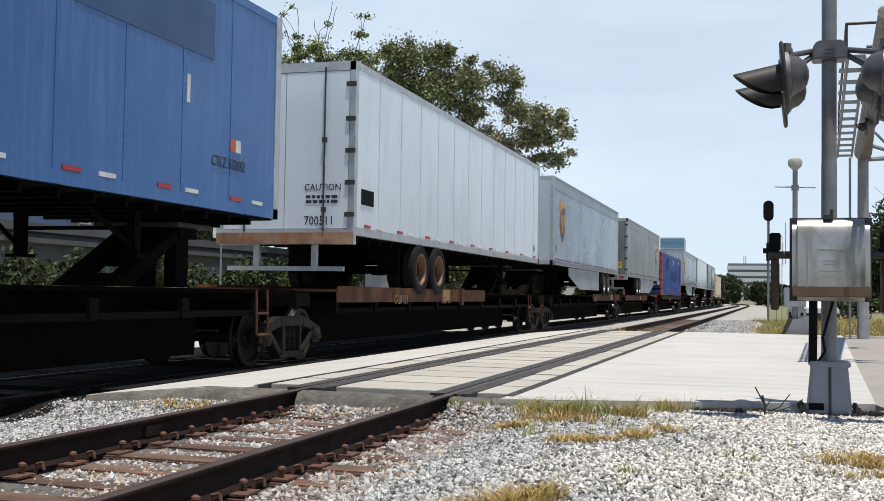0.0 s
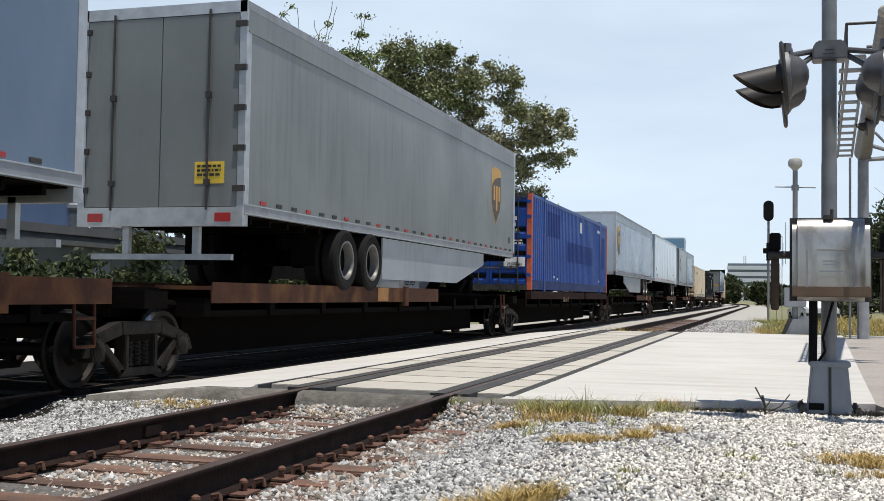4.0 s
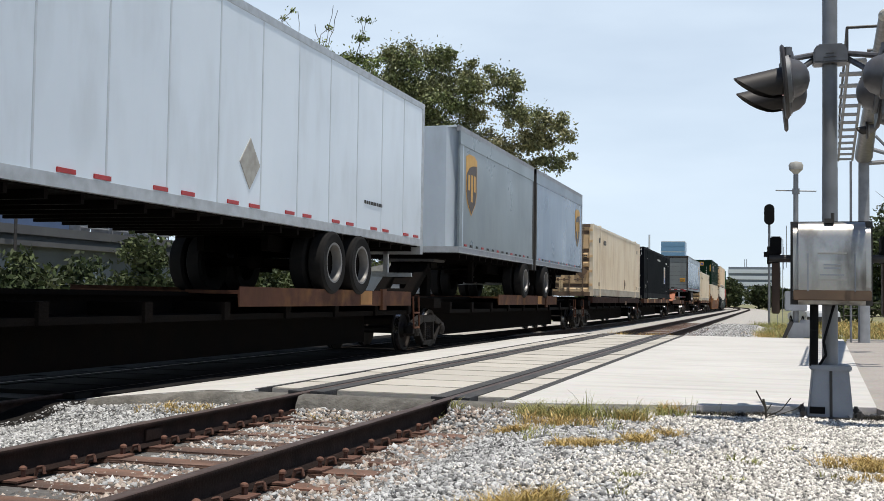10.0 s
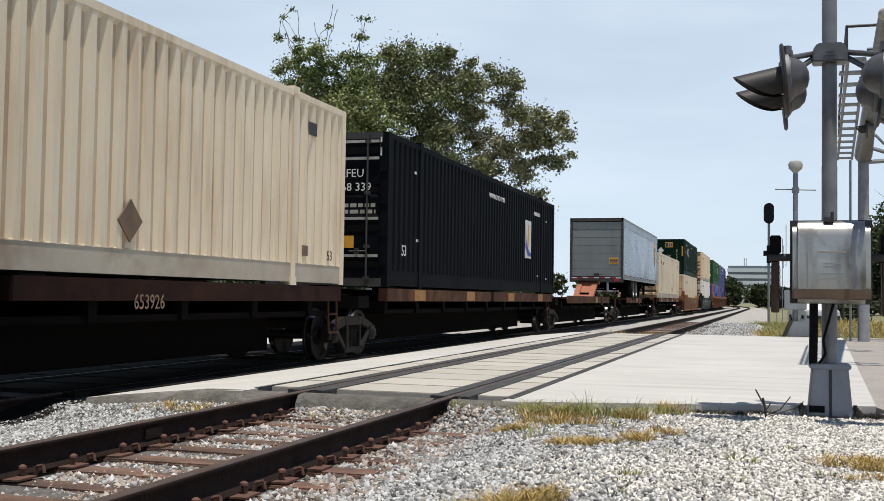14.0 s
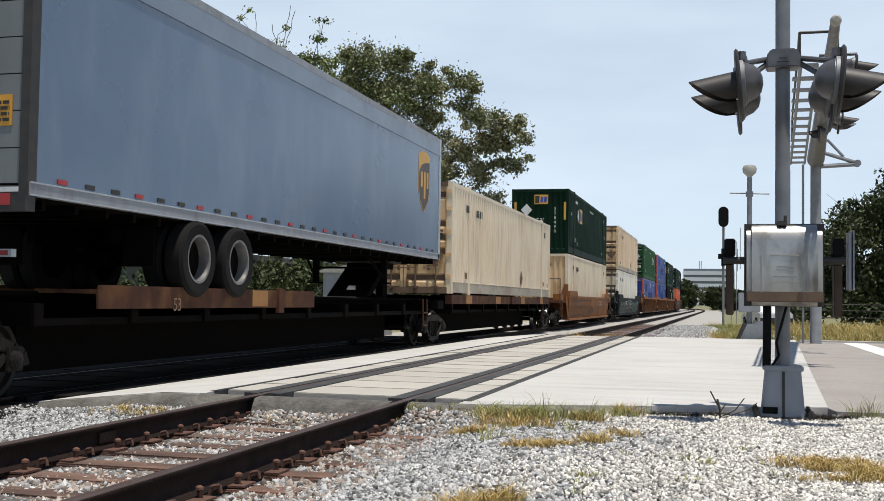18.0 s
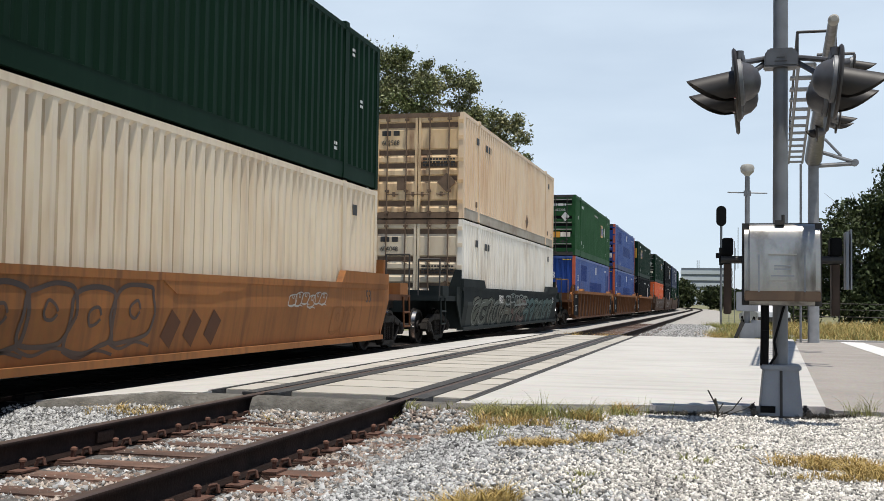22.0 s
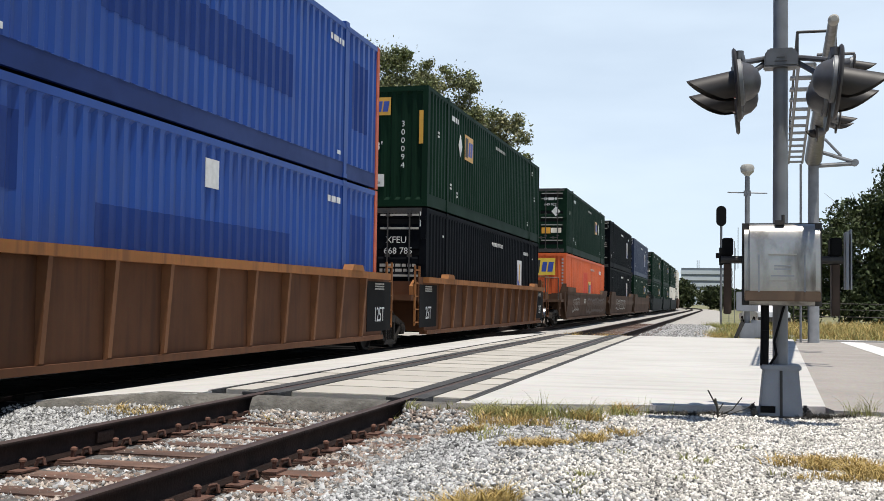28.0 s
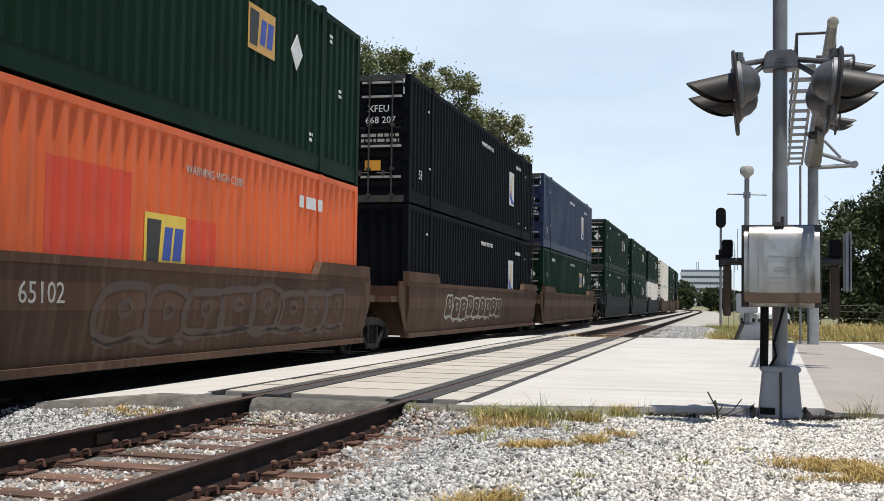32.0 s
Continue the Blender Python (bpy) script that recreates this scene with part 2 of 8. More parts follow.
M_WOOD = material("weathered_wood", (0.085, 0.055, 0.038), 0.85, second=(0.05, 0.034, 0.025), scale=6, amount=0.8)
# Grimy steel, blackened further for the shade under cars and trailers.
M_UNDER = material("grimy_shaded_underframe", (0.0035, 0.0032, 0.003), 0.95, 0.0, second=(0.007, 0.005, 0.004), scale=4, amount=0.8, bump=0.3, spec=0.05)
M_TRUCK = material("rusty_cast_steel", (0.020, 0.016, 0.013), 0.7, 0.1, second=(0.008, 0.007, 0.006), scale=7, amount=0.8, bump=0.4, spec=0.2)
M_WHEEL = material("wheel_steel", (0.010, 0.009, 0.008), 0.6, 0.1, second=(0.020, 0.014, 0.011), scale=6, amount=0.8, spec=0.2)
M_TREAD = material("polished_tread", (0.55, 0.53, 0.50), 0.22, 1.0, second=(0.4, 0.38, 0.36), scale=5, amount=0.5)
M_DECK = material("rusted_deck_paint", (0.072, 0.029, 0.017), 0.8, second=(0.036, 0.017, 0.012), scale=2.2, amount=0.85, stain=(0.24, 0.115, 0.035), stain_amount=0.4, bump=0.2, spec=0.18)
M_DECKYELLOW = material("faded_yellow_patch", (0.33, 0.16, 0.04), 0.7, second=(0.26, 0.12, 0.04), scale=5, amount=0.8)
M_HITCH = material("orange_oxide_steel", (0.34, 0.105, 0.045), 0.7, second=(0.27, 0.10, 0.05), scale=4, amount=0.8, stain=RUST, stain_amount=0.4)
M_TYRE = material("tyre_rubber", (0.009, 0.009, 0.009), 0.85, second=(0.018, 0.016, 0.015), scale=10, amount=0.6, spec=0.15)
M_RIM = material("white_wheel_rim", (0.20, 0.195, 0.19), 0.4, 0.3, second=(0.12, 0.11, 0.10), scale=6, amount=0.7)
M_RIMRUST = material("rusted_wheel_rim", (0.20, 0.10, 0.058), 0.6, 0.1, second=(0.11, 0.055, 0.035), scale=6, amount=0.8)
M_WHITEVAN = material("white_van_panel", (0.73, 0.80, 0.865), 0.22, 0.0, second=(0.65, 0.72, 0.79), scale=0.5, amount=0.7, stain=(0.45, 0.48, 0.50), stain_amount=0.3, streak=(1.0, 0.8, 0.25), fine=0.03, bump=0.35, bump_scale=1.0)
M_GREYVAN = material("grey_van_panel", (0.112, 0.165, 0.25), 0.24, 0.0, second=(0.09, 0.14, 0.225), scale=0.45, amount=0.8, stain=(0.24, 0.29, 0.36), stain_amount=0.25, streak=(1.0, 0.9, 0.30), stain_scale=0.8, fine=0.03, spec=0.75, bump=0.6, bump_scale=0.9)
M_GREYVANOLD = material("oxidised_van_panel", (0.205, 0.22, 0.215), 0.38, 0.0, second=(0.15, 0.165, 0.165), scale=0.6, amount=0.7, stain=(0.11, 0.115, 0.115), stain_amount=0.55, streak=True, fine=0.06, spec=0.5, bump=0.3, bump_scale=1.2)
M_SILVERVAN = material("dull_silver_van_panel", (0.19, 0.225, 0.245), 0.3, 0.0, second=(0.155, 0.185, 0.205), scale=0.6, amount=0.7, stain=(0.27, 0.29, 0.29), stain_amount=0.35, streak=(1.0, 0.9, 0.30), fine=0.04, spec=0.6, bump=0.5, bump_scale=0.9)
M_BLUEVAN = material("blue_van_panel", (0.030, 0.125, 0.36), 0.28, 0.0, second=(0.024, 0.10, 0.30), scale=0.6, amount=0.7, stain=(0.14, 0.26, 0.48), stain_amount=0.4, streak=True, fine=0.05)
M_ALURAIL = material("aluminium_rail", (0.50, 0.52, 0.54), 0.45, 0.5, second=(0.36, 0.37, 0.38), scale=6, amount=0.7)
M_CREAM = material("cream_container_paint", (0.77, 0.655, 0.485), 0.42, second=(0.70, 0.57, 0.40), scale=0.6, amount=0.8, stain=(0.42, 0.27, 0.15), stain_amount=0.5, streak=True, fine=0.06, spec=0.5)
M_CREAMRUST = material("rust_streaked_cream_paint", (0.80, 0.60, 0.36), 0.5, second=(0.66, 0.43, 0.21), scale=0.7, amount=0.85, stain=(0.22, 0.10, 0.045), stain_amount=0.95, streak=True, stain_scale=1.5, fine=0.08, spec=0.5)
M_OFFWHITE = material("offwhite_container_paint", (0.90, 0.855, 0.76), 0.45, second=(0.85, 0.78, 0.66), scale=0.6, amount=0.8, stain=(0.38, 0.28, 0.19), stain_amount=0.6, streak=True, fine=0.06, spec=0.5)
# Brown of frames and plates; in door recesses it also paints the shade.
M_BROWNBAND = material("brown_grime_and_shade", (0.13, 0.085, 0.055), 0.8, second=(0.20, 0.13, 0.08), scale=4, amount=0.8)
M_BLUE = material("blue_container_paint", (0.011, 0.060, 0.285), 0.42, second=(0.013, 0.050, 0.24), scale=0.7, amount=0.7, stain=(0.05, 0.07, 0.16), stain_amount=0.45, streak=True, fine=0.06, spec=0.3)
M_BLUEFADE = material("faded_blue_container_paint", (0.05, 0.105, 0.33), 0.45, second=(0.055, 0.10, 0.29), scale=0.6, amount=0.8, stain=(0.12, 0.115, 0.16), stain_amount=0.5, streak=True, spec=0.3)
M_BLUEDARK = material("overpainted_blue_patch", (0.008, 0.034, 0.18), 0.5, second=(0.008, 0.030, 0.155), scale=2, amount=0.6, spec=0.22)
# Bottom rail, a darker blue than the sides.
M_BLUEBASE = material("dark_blue_rail", (0.008, 0.027, 0.135), 0.5, second=(0.008, 0.022, 0.10), scale=2, amount=0.7, spec=0.2)
M_ORANGEPOST = material("orange_post_paint", (0.56, 0.11, 0.045), 0.6, second=(0.42, 0.085, 0.04), scale=4, amount=0.8)
M_GREEN = material("dark_green_container_paint", (0.0028, 0.0205, 0.0095), 0.6, second=(0.003, 0.0165, 0.0085), scale=0.7, amount=0.7, stain=(0.009, 0.030, 0.016), stain_amount=0.4, streak=True, fine=0.05, spec=0.10)
M_GREENLIGHT = material("sunned_green_container_paint", (0.026, 0.095, 0.032), 0.6, second=(0.020, 0.075, 0.028), scale=0.7, amount=0.8, stain=(0.02, 0.07, 0.03), stain_amount=0.4, streak=True, fine=0.05, spec=0.12)
M_NAVY = material("black_container_paint", (0.0035, 0.0045, 0.0065), 0.65, second=(0.005, 0.006, 0.008), scale=0.8, amount=0.7, stain=(0.010, 0.011, 0.013), stain_amount=0.2, streak=True, fine=0.05, spec=0.05)
M_NAVYBLUE = material("navy_container_paint", (0.016, 0.026, 0.065), 0.5, second=(0.02, 0.032, 0.075), scale=0.8, amount=0.7, fine=0.05, spec=0.22)
M_ORANGE = material("orange_container_paint", (0.72, 0.125, 0.022), 0.55, second=(0.62, 0.10, 0.02), scale=0.7, amount=0.8, stain=(0.32, 0.07, 0.025), stain_amount=0.5, streak=True, fine=0.05, spec=0.5)
M_REDPATCH = material("red_overpaint", (0.66, 0.06, 0.02), 0.55, second=(0.56, 0.055, 0.02), scale=3, amount=0.7)
M_TTX = material("yellow_ochre_car_paint", (0.30, 0.122, 0.038), 0.75, second=(0.22, 0.092, 0.032), scale=0.9, amount=0.85, stain=(0.13, 0.06, 0.03), stain_amount=0.75, streak=True, spec=0.22)
M_TTXDARK = material("dark_brown_stencil", (0.085, 0.038, 0.02), 0.7, second=(0.12, 0.052, 0.025), scale=3, amount=0.8, spec=0.2)
M_TTXDUST = material("dusty_ochre_overspray", (0.25, 0.105, 0.036), 0.8, second=(0.20, 0.085, 0.032), scale=1.3, amount=0.85, spec=0.2)
# Lighter copy of the car's brown, so the ribs look lit.
M_RIBEDGE = material("lit_brown_rib_paint", (0.19, 0.085, 0.038), 0.75, second=(0.13, 0.058, 0.028), scale=3, amount=0.8, spec=0.22)
M_TTXRIB = material("rust_brown_car_paint", (0.115, 0.048, 0.021), 0.8, second=(0.085, 0.036, 0.017), scale=1.2, amount=0.85, stain=(0.05, 0.024, 0.015), stain_amount=0.6, streak=True, spec=0.22)
M_BROWNCAR = material("brown_car_paint", (0.088, 0.047, 0.028), 0.8, second=(0.058, 0.032, 0.020), scale=0.9, amount=0.85, stain=(0.16, 0.11, 0.075), stain_amount=0.4, streak=True, spec=0.2)
M_SLATECAR = material("slate_car_paint", (0.010, 0.015, 0.017), 0.75, second=(0.018, 0.023, 0.022), scale=0.9, amount=0.85, stain=(0.045, 0.048, 0.04), stain_amount=0.3, spec=0.15)
M_YELLOWRAIL = material("handrail_yellow", (0.26, 0.135, 0.028), 0.6, second=(0.13, 0.06, 0.02), scale=8, amount=0.8)
M_WHITEMARK = material("white_marking", (0.72, 0.72, 0.70), 0.6, second=(0.55, 0.55, 0.53), scale=9, amount=0.7)
M_PALEMARK = material("pale_marking", (0.40, 0.39, 0.35), 0.6, second=(0.28, 0.26, 0.23), scale=9, amount=0.7)
M_BLACKMARK = material("black_marking", (0.02, 0.02, 0.02), 0.6, second=(0.05, 0.045, 0.04), scale=9, amount=0.6)
M_GRAFFITI = material("grey_graffiti", (0.24, 0.245, 0.225), 0.6, second=(0.16, 0.22, 0.20), scale=2, amount=0.9)
M_GRAFFITI_DARK = material("dark_graffiti", (0.045, 0.024, 0.016), 0.6, second=(0.07, 0.036, 0.022), scale=3, amount=0.8)
M_RED = material("red_reflector", (0.42, 0.02, 0.02), 0.35, second=(0.3, 0.02, 0.02), scale=9, amount=0.5)
M_AMBER = material("amber_placard", (0.75, 0.36, 0.03), 0.5, second=(0.6, 0.28, 0.03), scale=5, amount=0.6)
M_YELLOW = material("yellow_placard", (0.78, 0.55, 0.06), 0.5, second=(0.68, 0.46, 0.05), scale=5, amount=0.6)
M_SHIELDBROWN = material("brown_emblem", (0.055, 0.028, 0.016), 0.45, second=(0.045, 0.024, 0.014), scale=6, amount=0.5)
M_SHIELDGOLD = material("gold_emblem", (0.62, 0.33, 0.045), 0.45, second=(0.5, 0.27, 0.04), scale=6, amount=0.5)
M_LOGOBLUE = material("blue_emblem", (0.03, 0.07, 0.35), 0.5, second=(0.03, 0.06, 0.3), scale=6, amount=0.5)
M_BUILDING = material("painted_block_wall", (0.10, 0.115, 0.125), 0.85, second=(0.07, 0.08, 0.085), scale=1.0, amount=0.7, bump=0.2)
M_ROOFDARK = material("roof_membrane", (0.10, 0.10, 0.105), 0.8, second=(0.14, 0.14, 0.14), scale=1.0, amount=0.7)
M_BLUEROOF = material("blue_metal_siding", (0.10, 0.15, 0.26), 0.6, second=(0.085, 0.13, 0.22), scale=1.0, amount=0.7)
M_FARWHITE = material("far_white_concrete", (0.62, 0.66, 0.70), 0.8, second=(0.55, 0.58, 0.62), scale=0.1, amount=0.6)
M_FARDARK = material("far_dark_bay", (0.16, 0.19, 0.22), 0.7, second=(0.12, 0.14, 0.16), scale=0.1, amount=0.6)
M_FARGLASS = material("far_blue_glass", (0.13, 0.26, 0.42), 0.35, 0.0, second=(0.18, 0.32, 0.48), scale=0.05, amount=0.6)
M_VEHWHITE = material("white_vehicle_paint", (0.75, 0.76, 0.77), 0.3, second=(0.68, 0.69, 0.7), scale=2, amount=0.4)
M_GLASSDARK = material("dark_glass", (0.02, 0.025, 0.03), 0.1, second=(0.03, 0.035, 0.04), scale=2, amount=0.4)
M_LENS = material("dark_red_lens", (0.12, 0.01, 0.01), 0.15, second=(0.08, 0.01, 0.01), scale=9, amount=0.4)

# ---- mesh helpers ----


class Shape:
    """Gathers faces for one mesh."""

    def __init__(self):
        self.v, self.f = [], []

    def add(self, verts, faces):
        n = len(self.v)
        self.v += [tuple(p) for p in verts]
        self.f += [tuple(n + i for i in face) for face in faces]
        return self

    def box(self, x0, x1, y0, y1, z0, z1):
        return self.add([(x0, y0, z0), (x1, y0, z0), (x1, y1, z0), (x0, y1, z0), (x0, y0, z1), (x1, y0, z1), (x1, y1, z1), (x0, y1, z1)],
                        [(0, 3, 2, 1), (4, 5, 6, 7), (0, 1, 5, 4), (1, 2, 6, 5), (2, 3, 7, 6), (3, 0, 4, 7)])

    def prism(self, pts, axis, a, b):
        """A polygon of (p, q) pairs swept along an axis from a to b."""
        def at(p, q, s):
            return {"x": (s, p, q), "y": (p, s, q), "z": (p, q, s)}[axis]
        n = len(pts)
        self.add([at(p, q, a) for p, q in pts] + [at(p, q, b) for p, q in pts],
                 [tuple(range(n))[::-1], tuple(range(n, 2 * n))] + [(i, (i + 1) % n, n + (i + 1) % n, n + i) for i in range(n)])
        return self

    def rod(self, p, q, r, n=8, r2=None):
        p, q = Vector(p), Vector(q)
        r2 = r if r2 is None else r2
        d = (q - p).normalized()
        a = d.orthogonal().normalized()
        b = d.cross(a)
        ring = [(math.cos(2 * math.pi * i / n), math.sin(2 * math.pi * i / n)) for i in range(n)]
        self.add([p + (a * c + b * s) * r for c, s in ring] + [q + (a * c + b * s) * r2 for c, s in ring],
                 [tuple(range(n))[::-1], tuple(range(n, 2 * n))] + [(i, (i + 1) % n, n + (i + 1) % n, n + i) for i in range(n)])
        return self

    def lathe(self, profile, centre, axis="z", n=16, caps=True):
        """Rings of (along, radius) turned about an axis through centre."""
        cx, cy, cz = centre
        m = len(profile)
        verts = []
        for along, r in profile:
            for i in range(n):
                c, s = r * math.cos(2 * math.pi * i / n), r * math.sin(2 * math.pi * i / n)
                verts.append({"x": (cx + along, cy + c, cz + s), "y": (cx + s, cy + along, cz + c), "z": (cx + c, cy + s, cz + along)}[axis])
        faces = [(k * n + i, k * n + (i + 1) % n, (k + 1) * n + (i + 1) % n, (k + 1) * n + i) for k in range(m - 1) for i in range(n)]
        if caps:
            faces += [tuple(range(n))[::-1], tuple(range((m - 1) * n, m * n))]
        return self.add(verts, faces)

    def tube(self, pts, r, n=6):
        for p, q in zip(pts, pts[1:]):
            self.rod(p, q, r, n)
        return self

    def mesh(self, name, mat, smooth=False, bevel=0.0):
        me = bpy.data.meshes.new(name)
        me.from_pydata(self.v, [], self.f)
        me.materials.append(mat)
        bm = bmesh.new()
        bm.from_mesh(me)
        bmesh.ops.recalc_face_normals(bm, faces=bm.faces)
        if bevel:
            bmesh.ops.bevel(bm, geom=[e for e in bm.edges if e.calc_face_angle(0) > 0.5], offset=bevel, segments=2, affect="EDGES")
        bm.to_mesh(me)
        bm.free()
        if smooth:
            me.polygons.foreach_set("use_smooth", [True] * len(me.polygons))
            me.set_sharp_from_angle(angle=radians(38))
        me.update()
        return me


def part(name, shape, mat, parent, label="", smooth=False, bevel=0.0, kind=""):
    """One mesh object under a thing or under a part."""
    ob = new(name, shape if isinstance(shape, bpy.types.Mesh) else shape.mesh(name, mat, smooth, bevel))
    ob.parent = parent
    return tagged(ob, label=label, kind=kind)


def thing(name, label, category, m=None, group="", kind=""):
    """An empty at the base of a thing, which carries its parts."""
    ob = new(name)
    ob.empty_display_size = 0.2
    if m is not None:
        ob.matrix_basis = m
    return tagged(ob, label, category, group, kind)


def solid(name, shape, mat, label, category="", kind="", group="", m=None, smooth=False, bevel=0.0):
    ob = new(name, shape.mesh(name, mat, smooth, bevel))
    if m is not None:
        ob.matrix_basis = m
    return tagged(ob, label, category, group, kind)


def raw_mesh(name, verts, faces, mat, smooth=False):
    """A large mesh straight from arrays: verts (n, 3), faces (m, k)."""
    me = bpy.data.meshes.new(name)
    verts, faces = np.asarray(verts, np.float32), np.asarray(faces, np.int32)
    k = faces.shape[1]
    me.vertices.add(len(verts))
    me.vertices.foreach_set("co", verts.ravel())
    me.loops.add(faces.size)
    me.loops.foreach_set("vertex_index", faces.ravel())
    me.polygons.add(len(faces))
    me.polygons.foreach_set("loop_start", np.arange(0, faces.size, k, dtype=np.int32))
    if smooth:
        me.polygons.foreach_set("use_smooth", np.ones(len(faces), bool))
    me.materials.append(mat)
    me.update(calc_edges=True)
    me.validate()
    return me


def lettering(text, size, mat, parent, m, name="lettering", squeeze=1.0, depth=0.002):
    """Flat painted characters, as a mesh; its plane is the local xy of m."""
    cu = bpy.data.curves.new(name, "FONT")
    cu.body, cu.size, cu.extrude = text, size, depth
    cu.align_x, cu.align_y, cu.resolution_u = "CENTER", "CENTER", 2
    tmp = bpy.data.objects.new(name, cu)
    me = bpy.data.meshes.new_from_object(tmp)
    bpy.data.objects.remove(tmp)
    bpy.data.curves.remove(cu)
    me.materials.clear()
    me.materials.append(mat)
    ob = new(name, me)
    ob.parent = parent
    ob.matrix_basis = m @ Matrix.Diagonal((squeeze, 1, 1, 1))
    return ob


def on_side(x, y, z):
    """The plane of a side that faces +x, read from outside: right is +y."""
    return Matrix.Translation((x, y, z)) @ Matrix(((0, 0, 1, 0), (1, 0, 0, 0), (0, 1, 0, 0), (0, 0, 0, 1)))


def on_end(x, y, z):
    """The plane of an end that faces -y, read from outside: right is +x."""
    return Matrix.Translation((x, y, z)) @ Matrix(((1, 0, 0, 0), (0, 0, -1, 0), (0, 1, 0, 0), (0, 0, 0, 1)))


# ---- the lie of the land ----
TRAIN_X = -8.10          # centre of the track that carries the train
NEAR_X = -3.705          # centre of the empty track
GAUGE = 1.508            # rail centre to rail centre
CURVE_Y, CURVE_R = 165.0, 650.0
DROP = 0.14  # the train's track lies lower than the empty one
SLAB_Y0, SLAB_Y1 = 9.75, 31.6


def along(x, a):
    """Pose on a track whose straight lies at x, a metres along it: straight, then a wide left-hand curve."""
    if a < CURVE_Y:
        return pose(x, a, 0)
    th = (a - CURVE_Y) / CURVE_R
    return pose(-CURVE_R + (CURVE_R + x) * math.cos(th), CURVE_Y + (CURVE_R + x) * math.sin(th), 0, 0, 0, math.degrees(th))


def sheet(x0, x1, y0, y1, nx, ny, height):
    xs, ys = np.linspace(x0, x1, nx), np.linspace(y0, y1, ny)
    v = [(x, y, height(x, y)) for y in ys for x in xs]
    f = [(j * nx + i, j * nx + i + 1, (j + 1) * nx + i + 1, (j + 1) * nx + i) for j in range(ny - 1) for i in range(nx - 1)]
    return v, f


def bed_height(x, y):
    """The ballast: lower beside the rails, rising to the slab's level near the signal mast."""
    t = min(1.0, max(0.0, (x + 2.75) / 1.35 - max(0.0, 8.2 - y) * 0.22))
    z = -0.215 + 0.128 * t * t * (3 - 2 * t)
    if x < -5.6:
        z = -0.215 - 0.10 * min(1.0, (-5.6 - x) / 0.8) + 0.012 * math.sin(x * 1.7)
    if abs(x - NEAR_X) < 1.5:
        z = min(z, -0.214)
    if y > 8.85 and abs(x - NEAR_X) > 0.9:
        k = min(1.0, (y - 8.85) / 0.75)
        z = max(z, z + (-0.055 - z) * k * k * (3 - 2 * k) * (0.9 if -3.0 < x else 0.45 if x < -4.5 else 0.0))
    return z + 0.02 * noise.noise(Vector((x * 0.9, y * 0.9, 0.3)))


earth_v, earth_f = sheet(-1, 1, -1, 1, 41, 41, lambda x, y: 0.0)
earth_v = [(math.copysign(abs(x) ** 3.0, x) * 2600 - 2, math.copysign(abs(y) ** 3.0, y) * 2600 + 60, -0.34) for x, y, z in earth_v]
tagged(new("ground", raw_mesh("ground", earth_v, earth_f, M_GROUND)), "dry bare earth with thin grass on level ground", "ground", kind="structure")

bv, bf = sheet(-16, 7, -7, SLAB_Y0 + 0.75, 93, 72, bed_height)
tagged(new("ballast_bed", raw_mesh("ballast_bed", bv, bf, M_BALLAST, True)), "pale crushed limestone ballast bed", "ballast", kind="structure")


# Dark sheet standing in for the train's shade on the ballast.
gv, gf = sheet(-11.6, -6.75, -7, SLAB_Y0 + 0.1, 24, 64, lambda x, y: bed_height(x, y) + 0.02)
tagged(new("greasy_ballast", raw_mesh("greasy_ballast", gv, gf, M_BEDSHADE, True)), "ballast under the train, painted dark as its shade", "ballast", kind="structure")


def far_bed(x0, x1, name, mat, label, z=-0.20, y1=240):
    v, f, n = [], [], 0
    steps = [SLAB_Y1 + (y1 - SLAB_Y1) * i / 60 for i in range(61)]
    for a in steps:
        m = along(0, a)
        for x, zz in ((x0, -0.335), (x0 + 0.5, -0.31), (-6.2, -0.31), (-5.2, z), (x1, z), (x1 + 0.5, -0.335)):
            v.append(tuple(m @ Vector((x, 0, zz))))
    for i in range(60):
        for k in range(5):
            f.append((i * 6 + k, i * 6 + k + 1, i * 6 + k + 7, i * 6 + k + 6))
    return tagged(new(name, raw_mesh(name, v, f, mat)), label, "ballast", kind="structure")


far_bed(-12.5, -0.6, "ballast_bed_far", M_FARBED, "pale ballast under the tracks beyond the road")

# loose stones
rng = np.random.default_rng(5)


